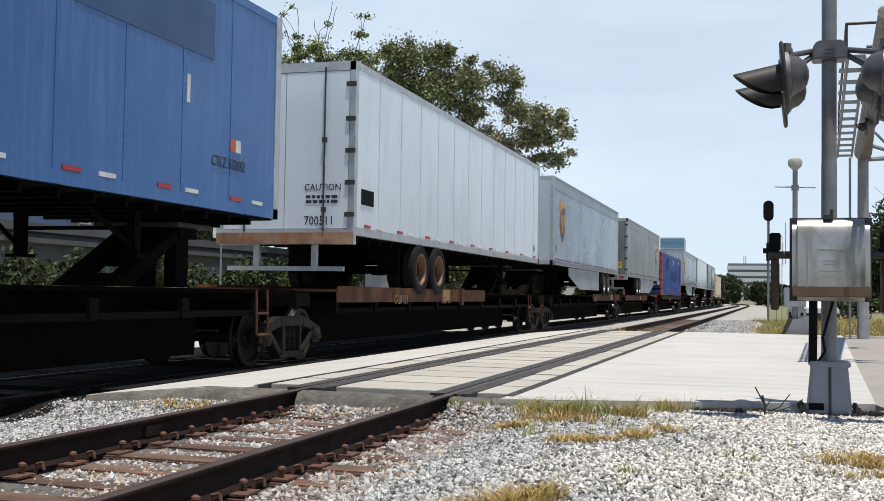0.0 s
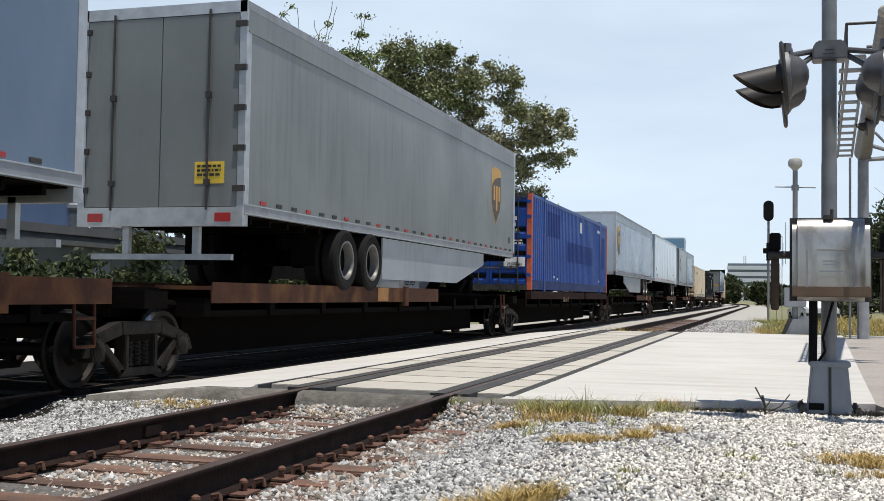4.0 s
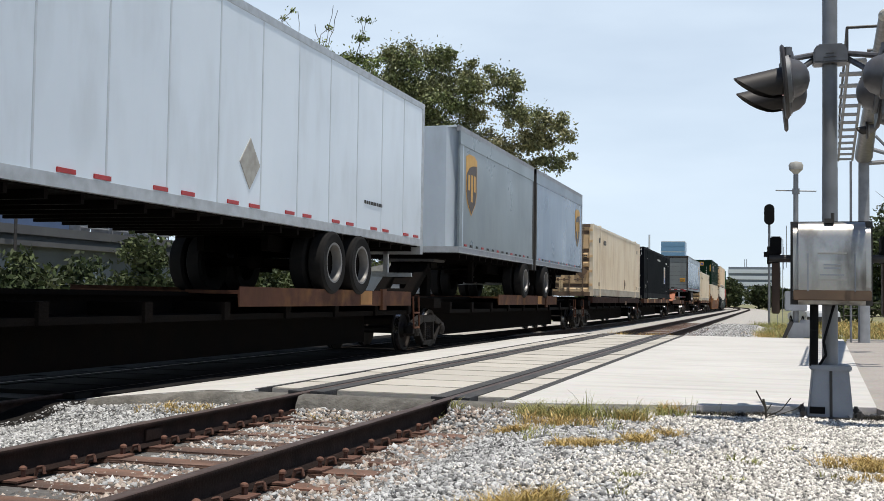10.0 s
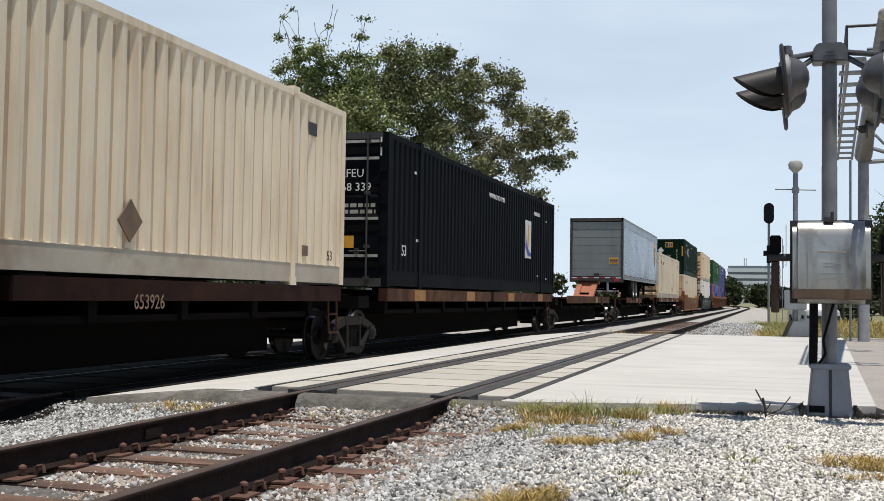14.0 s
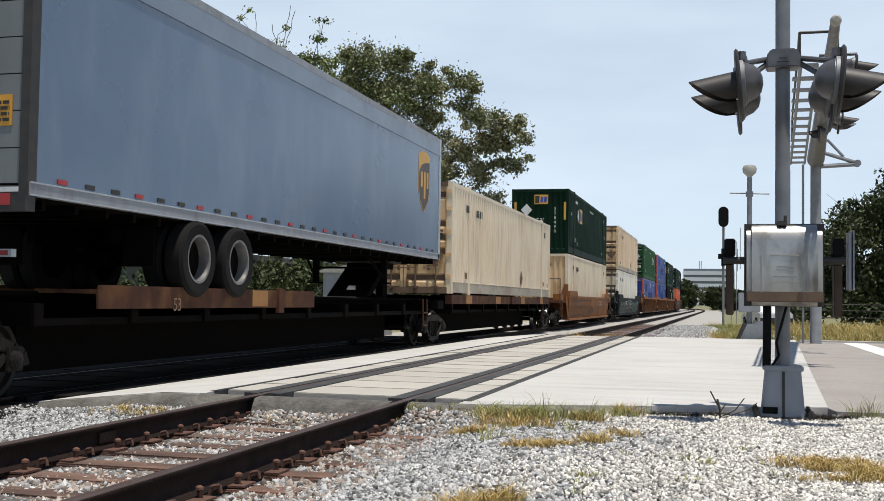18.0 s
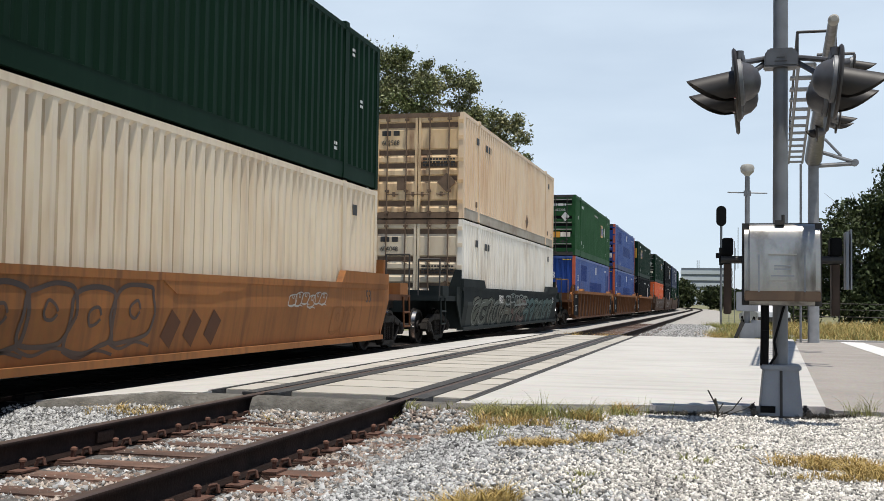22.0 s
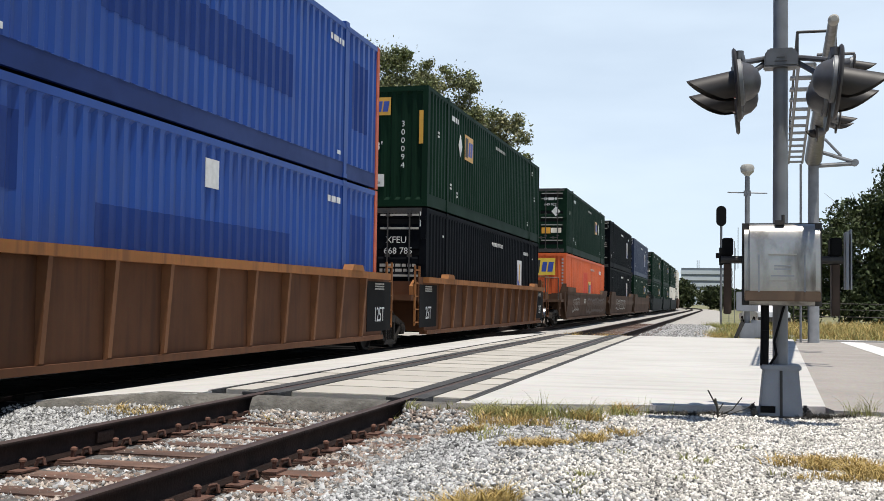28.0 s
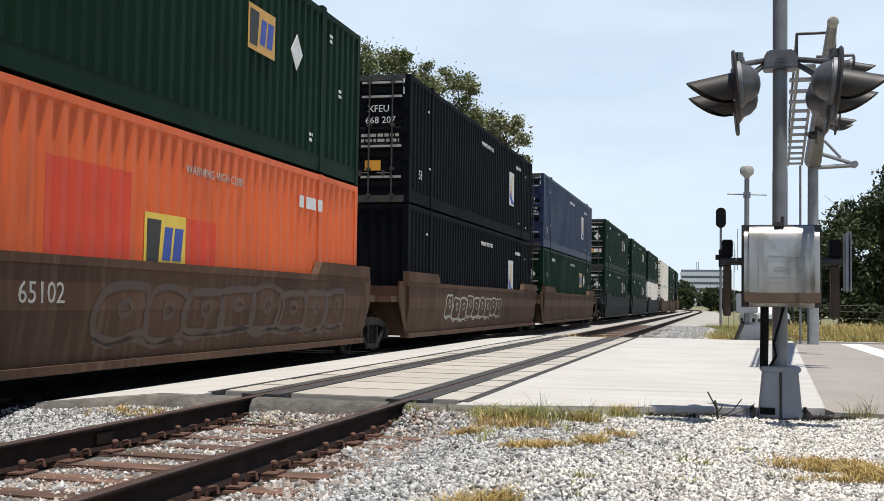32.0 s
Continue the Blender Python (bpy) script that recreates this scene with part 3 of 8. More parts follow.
def stones(name, count, x0, x1, y0, y1, height, mat, label, lo=0.022, hi=0.052, keep=None):
    px, py = rng.uniform(x0, x1, count), rng.uniform(y0, y1, count)
    if keep is not None:
        k = keep(px, py)
        px, py = px[k], py[k]
    n = len(px)
    pz = np.array([height(a, b) for a, b in zip(px, py)])
    octa = np.array([(1, 0, 0), (0, 1, 0), (-1, 0, 0), (0, -1, 0), (0, 0, 1), (0, 0, -1)], float)
    size = rng.uniform(lo, hi, (n, 1)) * rng.uniform(0.75, 1.2, (n, 1))
    shape = (octa[None] * rng.uniform(0.75, 1.1, (n, 6, 3)) + rng.uniform(-0.2, 0.2, (n, 6, 3))) * size[:, :, None] * rng.uniform(0.65, 1.15, (n, 1, 3))
    a, b, c = rng.uniform(0, 2 * np.pi, (3, n))
    ca, sa, cb, sb, cc, sc = np.cos(a), np.sin(a), np.cos(b), np.sin(b), np.cos(c), np.sin(c)
    rot = np.stack([np.stack([ca * cb, ca * sb * sc - sa * cc, ca * sb * cc + sa * sc], -1),
                    np.stack([sa * cb, sa * sb * sc + ca * cc, sa * sb * cc - ca * sc], -1),
                    np.stack([-sb, cb * sc, cb * cc], -1)], 1)
    v = np.einsum("nij,nkj->nki", rot, shape) + np.stack([px, py, pz + size[:, 0] * 0.25], -1)[:, None]
    q = np.array([(0, 1, 4), (1, 2, 4), (2, 3, 4), (3, 0, 4), (1, 0, 5), (2, 1, 5), (3, 2, 5), (0, 3, 5)])
    f = (np.arange(n)[:, None, None] * 6 + q[None]).reshape(-1, 3)
    return tagged(new(name, raw_mesh(name, v.reshape(-1, 3), f, mat)), label, "gravel", kind="stuff")


def clear_of_rails(px, py):
    d1 = np.minimum(abs(px - NEAR_X - GAUGE / 2), abs(px - NEAR_X + GAUGE / 2))
    d2 = np.minimum(abs(px - TRAIN_X - GAUGE / 2), abs(px - TRAIN_X + GAUGE / 2))
    return (d1 > 0.10) & (d2 > 0.10)


def grey_side(px, py):
    return clear_of_rails(px, py) & (abs(px - NEAR_X) > 1.25) & (px + 0.5 * np.sin(py * 2.1) + rng.normal(size=len(px)) * 0.45 < -1.0)


def pale_side(px, py):
    return clear_of_rails(px, py) & (px + 0.5 * np.sin(py * 2.1) + rng.normal(size=len(px)) * 0.45 > -1.2)


def crib_height(x, y):
    """Ballast heaped between the ties and spilling over them."""
    z = -0.226 + 0.020 * noise.noise(Vector((x * 1.6, y * 2.3, 1.3))) - 0.012 * (abs(abs(x - NEAR_X) - GAUGE / 2) < 0.2)
    if y > 9.15:
        z += 0.085 * min(1.0, (y - 9.15) / 0.5)
    return max(z, bed_height(x, y)) if abs(x - NEAR_X) > 0.9 else z


stones("gravel", 135000, -6.95, 0.4, 3.0, SLAB_Y0 - 0.02, bed_height, M_STONE, "loose grey crushed limestone ballast", 0.012, 0.027, keep=grey_side)
stones("gravel", 20000, NEAR_X - 1.40, NEAR_X + 1.5, 3.0, SLAB_Y0 - 0.02, crib_height, M_RUSTSTONE, "rust-stained ballast between the rails", 0.015, 0.034, keep=clear_of_rails)
stones("gravel", 11000, NEAR_X - 1.40, NEAR_X + 1.5, 3.0, SLAB_Y0 - 0.02, crib_height, M_STONE, "clean grey ballast between the rails", 0.016, 0.036, keep=clear_of_rails)
stones("gravel", 125000, -2.4, 3.4, 3.6, SLAB_Y0 + 0.95, bed_height, M_PALESTONE, "pale dusty crushed stone round the signal base", 0.0075, 0.020, keep=lambda px, py: pale_side(px, py) & ((py < SLAB_Y0) | (px > (py - SLAB_Y0) * 3.0 - 1.9)))
stones("gravel", 14000, -3.0, 5.5, SLAB_Y1 + 0.1, 60, lambda x, y: -0.2 if x < -0.6 else -0.3, M_STONE, "loose pale ballast beyond the road", 0.02, 0.045, keep=clear_of_rails)

# ---- road and crossing ----
road = Shape()
road.box(-60, -10.7, SLAB_Y0, SLAB_Y1, -0.33, -0.004 - DROP)
road.prism([(TRAIN_X + GAUGE / 2 + 0.55, -0.33), (NEAR_X - GAUGE / 2 - 0.55, -0.33), (NEAR_X - GAUGE / 2 - 0.55, -0.004), (NEAR_X - GAUGE / 2 - 1.0, -0.012), (TRAIN_X + GAUGE / 2 + 0.55, -0.004 - DROP)], "y", SLAB_Y0, SLAB_Y1)
road.prism([(NEAR_X + GAUGE / 2 + 0.55, SLAB_Y0 + 0.05), (0.95, SLAB_Y0 + 1.15), (1.75, SLAB_Y1 - 3.5), (1.9, SLAB_Y1), (NEAR_X + GAUGE / 2 + 0.55, SLAB_Y1)], "z", -0.32, -0.004)
solid("road", road, M_CONCRETE, "sun-bleached concrete road slab at the level crossing", "road", kind="structure")
asphalt = Shape().prism([(0.95, SLAB_Y0 + 1.15), (1.0, 10.6), (60, 10.6), (60, SLAB_Y1 - 1), (1.9, SLAB_Y1 - 1), (1.75, SLAB_Y1 - 3.5)], "z", -0.3, -0.012)
solid("road_asphalt", asphalt, M_ASPHALT, "worn brown-grey asphalt road", "road", kind="structure")
solid("stop_line", Shape().box(3.0, 3.55, 20.6, 30.2, -0.03, -0.006), M_ROADPAINT, "worn white painted stop line on the asphalt", "road marking", kind="structure")
kerb = Shape().box(1.95, 60, SLAB_Y1 - 1, SLAB_Y1 - 0.7, -0.3, 0.03)
solid("pavement", kerb, M_CONCRETE, "pale concrete kerb along the road", "kerb", kind="structure")
# Black strip added as shade beyond the train, over what is pale slab.
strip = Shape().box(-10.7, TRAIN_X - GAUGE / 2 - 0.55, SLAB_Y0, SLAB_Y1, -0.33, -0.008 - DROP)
solid("road_patch", strip, M_PANELSHADE, "strip beside the train's track, painted black as shade", "road", kind="structure")
# ragged front of the slab
for x0, x1 in ((-6.68, NEAR_X - GAUGE / 2 - 0.08), (NEAR_X - GAUGE / 2 + 0.08, NEAR_X + GAUGE / 2 - 0.08), (NEAR_X + GAUGE / 2 + 0.1, -1.6)):
    n = 26
    v, f = [], []
    for i in range(n + 1):
        x = x0 + (x1 - x0) * i / n
        for k, (dy, z) in enumerate(((0.0, -0.001), (-0.13, -0.014), (-0.20, -0.09), (-0.26, -0.24))):
            w = noise.noise(Vector((x * 3.1, k * 1.7, 0.0))) * (0.012 if k == 0 else 0.045)
            v.append((x, SLAB_Y0 + 0.08 + dy + w - (0.10 if x < -5.9 else 0) * (k > 0), z - DROP * min(1.0, max(0.0, (-5.4 - x) / 1.4)) * (0.35 if k == 3 else 1.0) + (0.02 * noise.noise(Vector((x * 5, k, 3.0))) if k > 1 else 0)))
    for i in range(n):
        for k in range(3):
            f.append((i * 4 + k, i * 4 + k + 4, i * 4 + k + 5, i * 4 + k + 1))
    tagged(new("slab_edge", raw_mesh("slab_edge", v, f, M_SLABEDGE, True)), "broken weathered concrete edge of the crossing", "slab edge", kind="structure")


def crossing_panels(cx, parent, seed, mat):
    r = random.Random(seed)
    y = SLAB_Y0 + 0.62
    meshes = {}
    while y < SLAB_Y1 - 0.3:
        ln = 0.91
        for x0, x1 in ((cx - GAUGE / 2 + 0.20, cx + GAUGE / 2 - 0.20), (cx - GAUGE / 2 - 0.53, cx - GAUGE / 2 - 0.14), (cx + GAUGE / 2 + 0.14, cx + GAUGE / 2 + 0.53)):
            key = round(x1 - x0, 3)
            if key not in meshes:
                meshes[key] = Shape().box(-key / 2, key / 2, 0, ln - 0.055, -0.12, 0.0).mesh("panel", mat, bevel=0.008)
            ob = part("panel", meshes[key], None, parent)
            ob.matrix_basis = pose((x0 + x1) / 2, y, -0.003 + r.uniform(-0.004, 0.004), r.uniform(-0.2, 0.2), r.uniform(-0.15, 0.15), 0)
        y += ln


for cx, seed, word in ((NEAR_X, 3, "empty track"), (TRAIN_X, 4, "train's track")):
    deck = Shape().box(cx - GAUGE / 2 - 0.55, cx + GAUGE / 2 + 0.55, SLAB_Y0 + 0.12, SLAB_Y1, -0.3, -0.055)
    base = solid("crossing_deck", deck, M_RUBBER, "dark rubber and concrete panels of the crossing on the " + word, "crossing", kind="structure")
    base.location.z = -DROP if cx == TRAIN_X else 0.0
    for s in (-1, 1):
        for o in (-0.12, 0.12):
            part("rubber_strip", Shape().box(cx + s * GAUGE / 2 + o - 0.075, cx + s * GAUGE / 2 + o + 0.075, SLAB_Y0 + 0.3, SLAB_Y1, -0.06, 0.004), M_RUBBER if cx == NEAR_X else M_BEDSHADE, base)
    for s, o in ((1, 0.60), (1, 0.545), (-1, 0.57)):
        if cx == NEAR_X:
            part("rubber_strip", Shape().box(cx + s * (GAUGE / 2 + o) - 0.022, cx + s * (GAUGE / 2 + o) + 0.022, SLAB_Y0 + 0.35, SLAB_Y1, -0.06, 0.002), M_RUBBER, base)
    # The train's panels carry the shade below it in their colour.
    crossing_panels(cx, base, seed, M_PANEL if cx == NEAR_X else M_PANELSHADE)

RAIL = [(-0.07, -0.18), (0.07, -0.18), (0.07, -0.168), (0.012, -0.148), (0.010, -0.045), (0.036, -0.034), (0.037, -0.006), (0.030, 0.0),
        (-0.030, 0.0), (-0.037, -0.006), (-0.036, -0.034), (-0.010, -0.045), (-0.012, -0.148), (-0.07, -0.168)]


def rail(x, parent, name="rail"):
    stops = [-6.0, CURVE_Y] + [CURVE_Y + i * 6 for i in range(1, 22)]
    v, f, n = [], [], len(RAIL)
    for a in stops:
        m = along(0, a)
        v += [tuple(m @ Vector((x + p, 0, q))) for p, q in RAIL]
    for k in range(len(stops) - 1):
        f += [(k * n + i, k * n + (i + 1) % n, (k + 1) * n + (i + 1) % n, (k + 1) * n + i) for i in range(n)]
    me = raw_mesh(name, v, f, M_RAIL)
    me.materials.append(M_RAILTOP)
    for p in me.polygons:
        if p.index % n in (6, 7, 8):
            p.material_index = 1
    return part(name, me, None, parent)


tie_mesh = Shape().box(-1.3, 1.3, -0.115, 0.115, -0.17, 0.0).mesh("tie", M_TIE, bevel=0.012)
spike = Shape()
spike.box(-0.013, 0.013, -0.013, 0.013, 0, 0.05)
spike.lathe([(0.045, 0.012), (0.052, 0.026), (0.066, 0.024), (0.075, 0.01)], (0.004, 0, 0), "z", 8)
spike_mesh = spike.mesh("spike", M_SPIKE)
anchor = Shape().tube([(-0.10, 0, -0.005), (-0.085, 0, 0.045), (-0.04, 0, 0.055), (-0.03, 0, 0.01)], 0.012, 6)
anchor_mesh = anchor.mesh("rail_clip", M_SPIKE)
plate_mesh = Shape().box(-0.17, 0.17, -0.095, 0.095, 0, 0.012).mesh("tie_plate", M_SPIKE)

for cx, label in ((NEAR_X, "rusty empty railway track on creosoted timber ties"), (TRAIN_X, "railway track under the freight train")):
    track = thing("railway_track", label, "track", kind="structure")
    track.location.z = -DROP if cx == TRAIN_X else 0.0
    for s in (-1, 1):
        rail(cx + s * GAUGE / 2, track)
    r = random.Random(int(-cx * 10))
    y = -5.55
    while y < 60:
        if not (SLAB_Y0 - 0.2 < y < SLAB_Y1 + 0.1):
            tie = part("tie", tie_mesh, None, track)
            tie.matrix_basis = pose(cx + r.uniform(-0.05, 0.05), y, -0.186 + r.uniform(-0.012, 0.002), 0, 0, r.uniform(-1.5, 1.5))
            if cx == NEAR_X and 2.0 < y < SLAB_Y0:
                for s in (-1, 1):
                    xr = cx + s * GAUGE / 2
                    part("tie_plate", plate_mesh, None, track).matrix_basis = pose(xr, y, -0.186)
                    for o in (-0.1, 0.1):
                        part("spike", spike_mesh, None, track).matrix_basis = pose(xr + o, y + r.uniform(-0.06, 0.06), -0.18, 0, 0, r.uniform(0, 360))
                    part("rail_clip", anchor_mesh, None, track).matrix_basis = pose(xr + 0.19, y + 0.17, -0.18, 0, 0, r.uniform(-8, 8))
        y += 0.53
    joint = Shape().box(cx + GAUGE / 2 * -1 + 0.012, cx - GAUGE / 2 + 0.032, 7.1, 7.32, -0.135, -0.055)
    part("joint_bar", joint, M_RAIL, track)

# ---- the train ----
HALF = 1.296             # half the width of a load
MOVING = []              # (object, distance along the train, height)
WHEELS = []              # (wheelset, distance along the train, offset in its truck)


def gone(t):
    """How far the train has come by t seconds."""
    return 10.25 * t + 0.0165 * t * t


def corrugated(shape, x, y0, y1, z0, z1, depth=0.036, pitch=0.28, side=1, top=0.06):
    """A sheet of upright trapezoid ribs in the plane x; side: which way is outward."""
    n = max(1, round((y1 - y0) / pitch))
    p = (y1 - y0) / n
    ys = []
    for i in range(n):
        a = y0 + i * p
        ys += [(a, 0.0), (a + p * 0.34, 0.0), (a + p * 0.56, depth), (a + p * 0.78, depth)]
    ys.append((y1, 0.0))
    flat = 1.0 if top == 0 else 0.0
    v, f = [], []
    for y, d in ys:
        v += [(x - side * d * flat, y, z0), (x - side * d, y, z0 + top * 0.2 + 0.001), (x - side * d, y, z1 - top - 0.001), (x - side * d * flat, y, z1)]
    for i in range(len(ys) - 1):
        for k in range(3):
            a = i * 4 + k
            f.append((a, a + 4, a + 5, a + 1))
    return shape.add(v, f)


def corrugated_end(shape, y, x0, x1, z0, z1, depth=0.04, pitch=0.27):
    n = max(1, round((x1 - x0) / pitch))
    p = (x1 - x0) / n
    xs = []
    for i in range(n):
        a = x0 + i * p
        xs += [(a, 0.0), (a + p * 0.30, 0.0), (a + p * 0.48, depth), (a + p * 0.82, depth)]
    xs.append((x1, 0.0))
    v, f = [], []
    for x, d in xs:
        v += [(x, y, z0), (x, y + d, z0 + 0.08), (x, y + d, z1 - 0.1), (x, y, z1)]
    for i in range(len(xs) - 1):
        for k in range(3):
            a = i * 4 + k
            f.append((a, a + 4, a + 5, a + 1))
    return shape.add(v, f)


HALF_LEN = {}
RIB_DEPTH = {}
CROSS_BEAM = Shape().box(-HALF + 0.08, HALF - 0.08, -0.03, 0.03, -0.12, -0.02).mesh("cross_beam", M_UNDER)


def container_doors(box, length, h, paint, frame_mat, recess_shade, rods=True, ridge=None):
    """Two doors at the -y end, with pressed ridges, locking rods, hinges and handles."""
    y = -length / 2
    for s, name in ((-1, "door"), (1, "door")):
        xa, xb = (-HALF + 0.10, -0.012) if s < 0 else (0.012, HALF - 0.10)
        d = Shape()
        z = 0.17
        levels = [(0.17, 0.0)]
        bands = (0.30, 0.98, 1.34, 1.70, 2.45)
        for b in bands:
            levels += [(b - 0.02, 0.0), (b + 0.05, 0.036), (b + 0.185, 0.036), (b + 0.22, 0.0)]
        levels.append((h - 0.12, 0.0))
        v, f = [], []
        for zz, dep in levels:
            v += [(xa, y + 0.03 + dep, zz), (xb, y + 0.03 + dep, zz)]
        for i in range(len(levels) - 1):
            f.append((2 * i, 2 * i + 1, 2 * i + 3, 2 * i + 2))
        d.add(v, f)
        d.box(xa, xa + 0.07, y + 0.005, y + 0.06, 0.16, h - 0.11).box(xb - 0.07, xb, y + 0.005, y + 0.06, 0.16, h - 0.11)
        door = part(name, d, paint, box)
        # Dark strips on the recess floors: grime and the shade below each lip.
        for b in bands:
            part("recess", Shape().box(xa + 0.075, xb - 0.075, y + 0.058, y + 0.068, b + 0.052, b + 0.183), recess_shade, door)
        if rods:
            for fx in (0.28, 0.74):
                x = xa + (xb - xa) * fx
                k = Shape().rod((x, y - 0.035, 0.08), (x, y - 0.035, h - 0.05), 0.019, 8)
                for zz in (0.16, 0.75, 1.75, h - 0.18):
                    k.box(x - 0.05, x + 0.05, y - 0.06, y + 0.03, zz - 0.03, zz + 0.03)
                part("locking_rod", k, frame_mat, door)
                part("door_handle", Shape().rod((x, y - 0.05, 0.66), (x + 0.34 * -s, y - 0.05, 0.655), 0.014, 6).box(x + 0.2 * -s - 0.03, x + 0.2 * -s + 0.03, y - 0.06, y + 0.03, 0.6, 0.72), frame_mat, door)
        hx = -HALF + 0.09 if s < 0 else HALF - 0.09
        for i, zz in enumerate((0.45, 1.0, 1.6, 2.2, 2.65)):
            part("hinge", Shape().box(hx - 0.07, hx + 0.07, y - 0.02, y + 0.03, zz - 0.05, zz + 0.05), paint, door)


def container(name, label, paint, length=16.15, h=2.896, near="door", post=None, rail_mat=None, frame_mat=None, recess_shade=None, base_band=None, doors_paint=None, pitch=0.28, group="containers on the train", groove=None, rib=0.048):
    post, rail_mat, frame_mat, recess_shade = post or paint, rail_mat or paint, frame_mat or M_DARKMETAL, recess_shade or M_BLACK
    box = thing(name, label, "container", group=group)
    y0, y1 = -length / 2, length / 2
    HALF_LEN[box.name] = y1
    RIB_DEPTH[box.name] = rib
    mids = (y0 + 1.98, y1 - 1.98)
    for s in (-1, 1):
        w = Shape()
        for a, b in ((y0 + 0.13, mids[0] - 0.05), (mids[0] + 0.05, mids[1] - 0.05), (mids[1] + 0.05, y1 - 0.13)):
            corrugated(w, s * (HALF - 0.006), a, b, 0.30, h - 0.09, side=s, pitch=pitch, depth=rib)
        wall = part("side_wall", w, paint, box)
        # Recessed faces get the darker paint, with the groove's shade in it.
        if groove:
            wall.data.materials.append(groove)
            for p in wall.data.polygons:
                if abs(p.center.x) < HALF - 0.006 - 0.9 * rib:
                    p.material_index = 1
        part("bottom_rail", Shape().box(s * HALF - 0.012 - (0.06 if s > 0 else -0.024), s * HALF - 0.012 + (0.0 if s > 0 else 0.084), y0 + 0.12, y1 - 0.12, 0.02, 0.31), base_band or paint, box)
        part("top_rail", Shape().box(*sorted((s * HALF, s * (HALF - 0.09))), y0 + 0.1, y1 - 0.1, h - 0.10, h - 0.004), rail_mat, box)
        for yy in mids:
            part("lifting_post", Shape().box(*sorted((s * (HALF + 0.004), s * (HALF - 0.12))), yy - 0.075, yy + 0.075, 0.0, h).box(*sorted((s * (HALF + 0.012), s * (HALF - 0.16))), yy - 0.1, yy + 0.1, h - 0.06, h + 0.05).box(*sorted((s * (HALF + 0.012), s * (HALF - 0.16))), yy - 0.1, yy + 0.1, -0.03, 0.1), paint, box)
        for yy, e in ((y0, 1), (y1, -1)):
            part("corner_post", Shape().box(*sorted((s * (HALF + 0.003), s * (HALF - 0.14))), *sorted((yy, yy + e * 0.15)), 0.0, h), post, box)
    part("roof", Shape().box(-HALF + 0.03, HALF - 0.03, y0 + 0.05, y1 - 0.05, h - 0.05, h - 0.02), paint, box)
    part("floor", Shape().box(-HALF + 0.06, HALF - 0.06, y0 + 0.05, y1 - 0.05, 0.05, 0.17), M_UNDER, box)
    part("far_wall", corrugated_end(Shape(), y1 - 0.05, -HALF + 0.13, HALF - 0.13, 0.15, h - 0.1, depth=-0.035), paint, box)
    hdr = Shape().box(-HALF + 0.12, HALF - 0.12, y0 - 0.005, y0 + 0.12, h - 0.125, h - 0.003)
    part("header", hdr, frame_mat if near == "door" else rail_mat, box)
    part("sill", Shape().box(-HALF + 0.12, HALF - 0.12, y0 - 0.005, y0 + 0.12, 0.0, 0.16), frame_mat if near == "door" else paint, box)
    if near == "door":
        part("door_backing", Shape().box(-HALF + 0.12, HALF - 0.12, y0 + 0.085, y0 + 0.12, 0.15, h - 0.1), M_BLACK, box)
        container_doors(box, length, h, doors_paint or paint, frame_mat, recess_shade)
    else:
        part("front_wall", corrugated_end(Shape(), y0 + 0.02, -HALF + 0.13, HALF - 0.13, 0.15, h - 0.1), doors_paint or paint, box)
    return box


def patch(box, name, mat, side, a0, a1, b0, b1, depth=0.006, label=""):
    """A thin painted or stuck-on panel: on the +x side (a along y) or on the -y end (a along x)."""
    half = HALF_LEN[box.name]
    if side == "side":
        s = Shape().box(HALF - 0.006, HALF + depth, a0, a1, b0, b1)
    else:
        s = Shape().box(a0, a1, -half - depth, -half + 0.01, b0, b1)
    return part(name, s, mat, box, label)


def side_patch_ribbed(box, name, mat, a0, a1, b0, b1, label="", pitch=0.28):
    """Overpaint that follows the ribs of the side, a hair proud of them."""
    half = HALF_LEN[box.name]
    cuts = ((-half + 0.13, -half + 1.93), (-half + 2.03, half - 2.03), (half - 1.93, half - 0.13))
    s = Shape()
    for c0, c1 in cuts:
        n = max(1, round((c1 - c0) / pitch))
        p = (c1 - c0) / n
        i0, i1 = max(0, round((a0 - c0) / p)), min(n, round((a1 - c0) / p))
        if i1 > i0:
            corrugated(s, HALF - 0.002, c0 + i0 * p, c0 + i1 * p, b0, b1, side=1, pitch=p, top=0.0, depth=RIB_DEPTH[box.name])
    return part(name, s, mat, box, label)


def bars(box, mat, m, rows, width, height, name="marking"):
    """Rows of writing too small to read, as plain bars."""
    s = Shape()
    r = random.Random(len(box.children) * 7 + rows)
    for i in range(rows):
        z = -i * height * 1.7
        x = -width / 2
        while x < width / 2:
            w = r.uniform(0.5, 1.6) * height * 1.6
            s.box(x, min(x + w, width / 2), z - height / 2, z + height / 2, 0, 0.003)
            x += w + height * 0.5
    ob = part(name, s, mat, box)
    ob.matrix_basis = m
    return ob


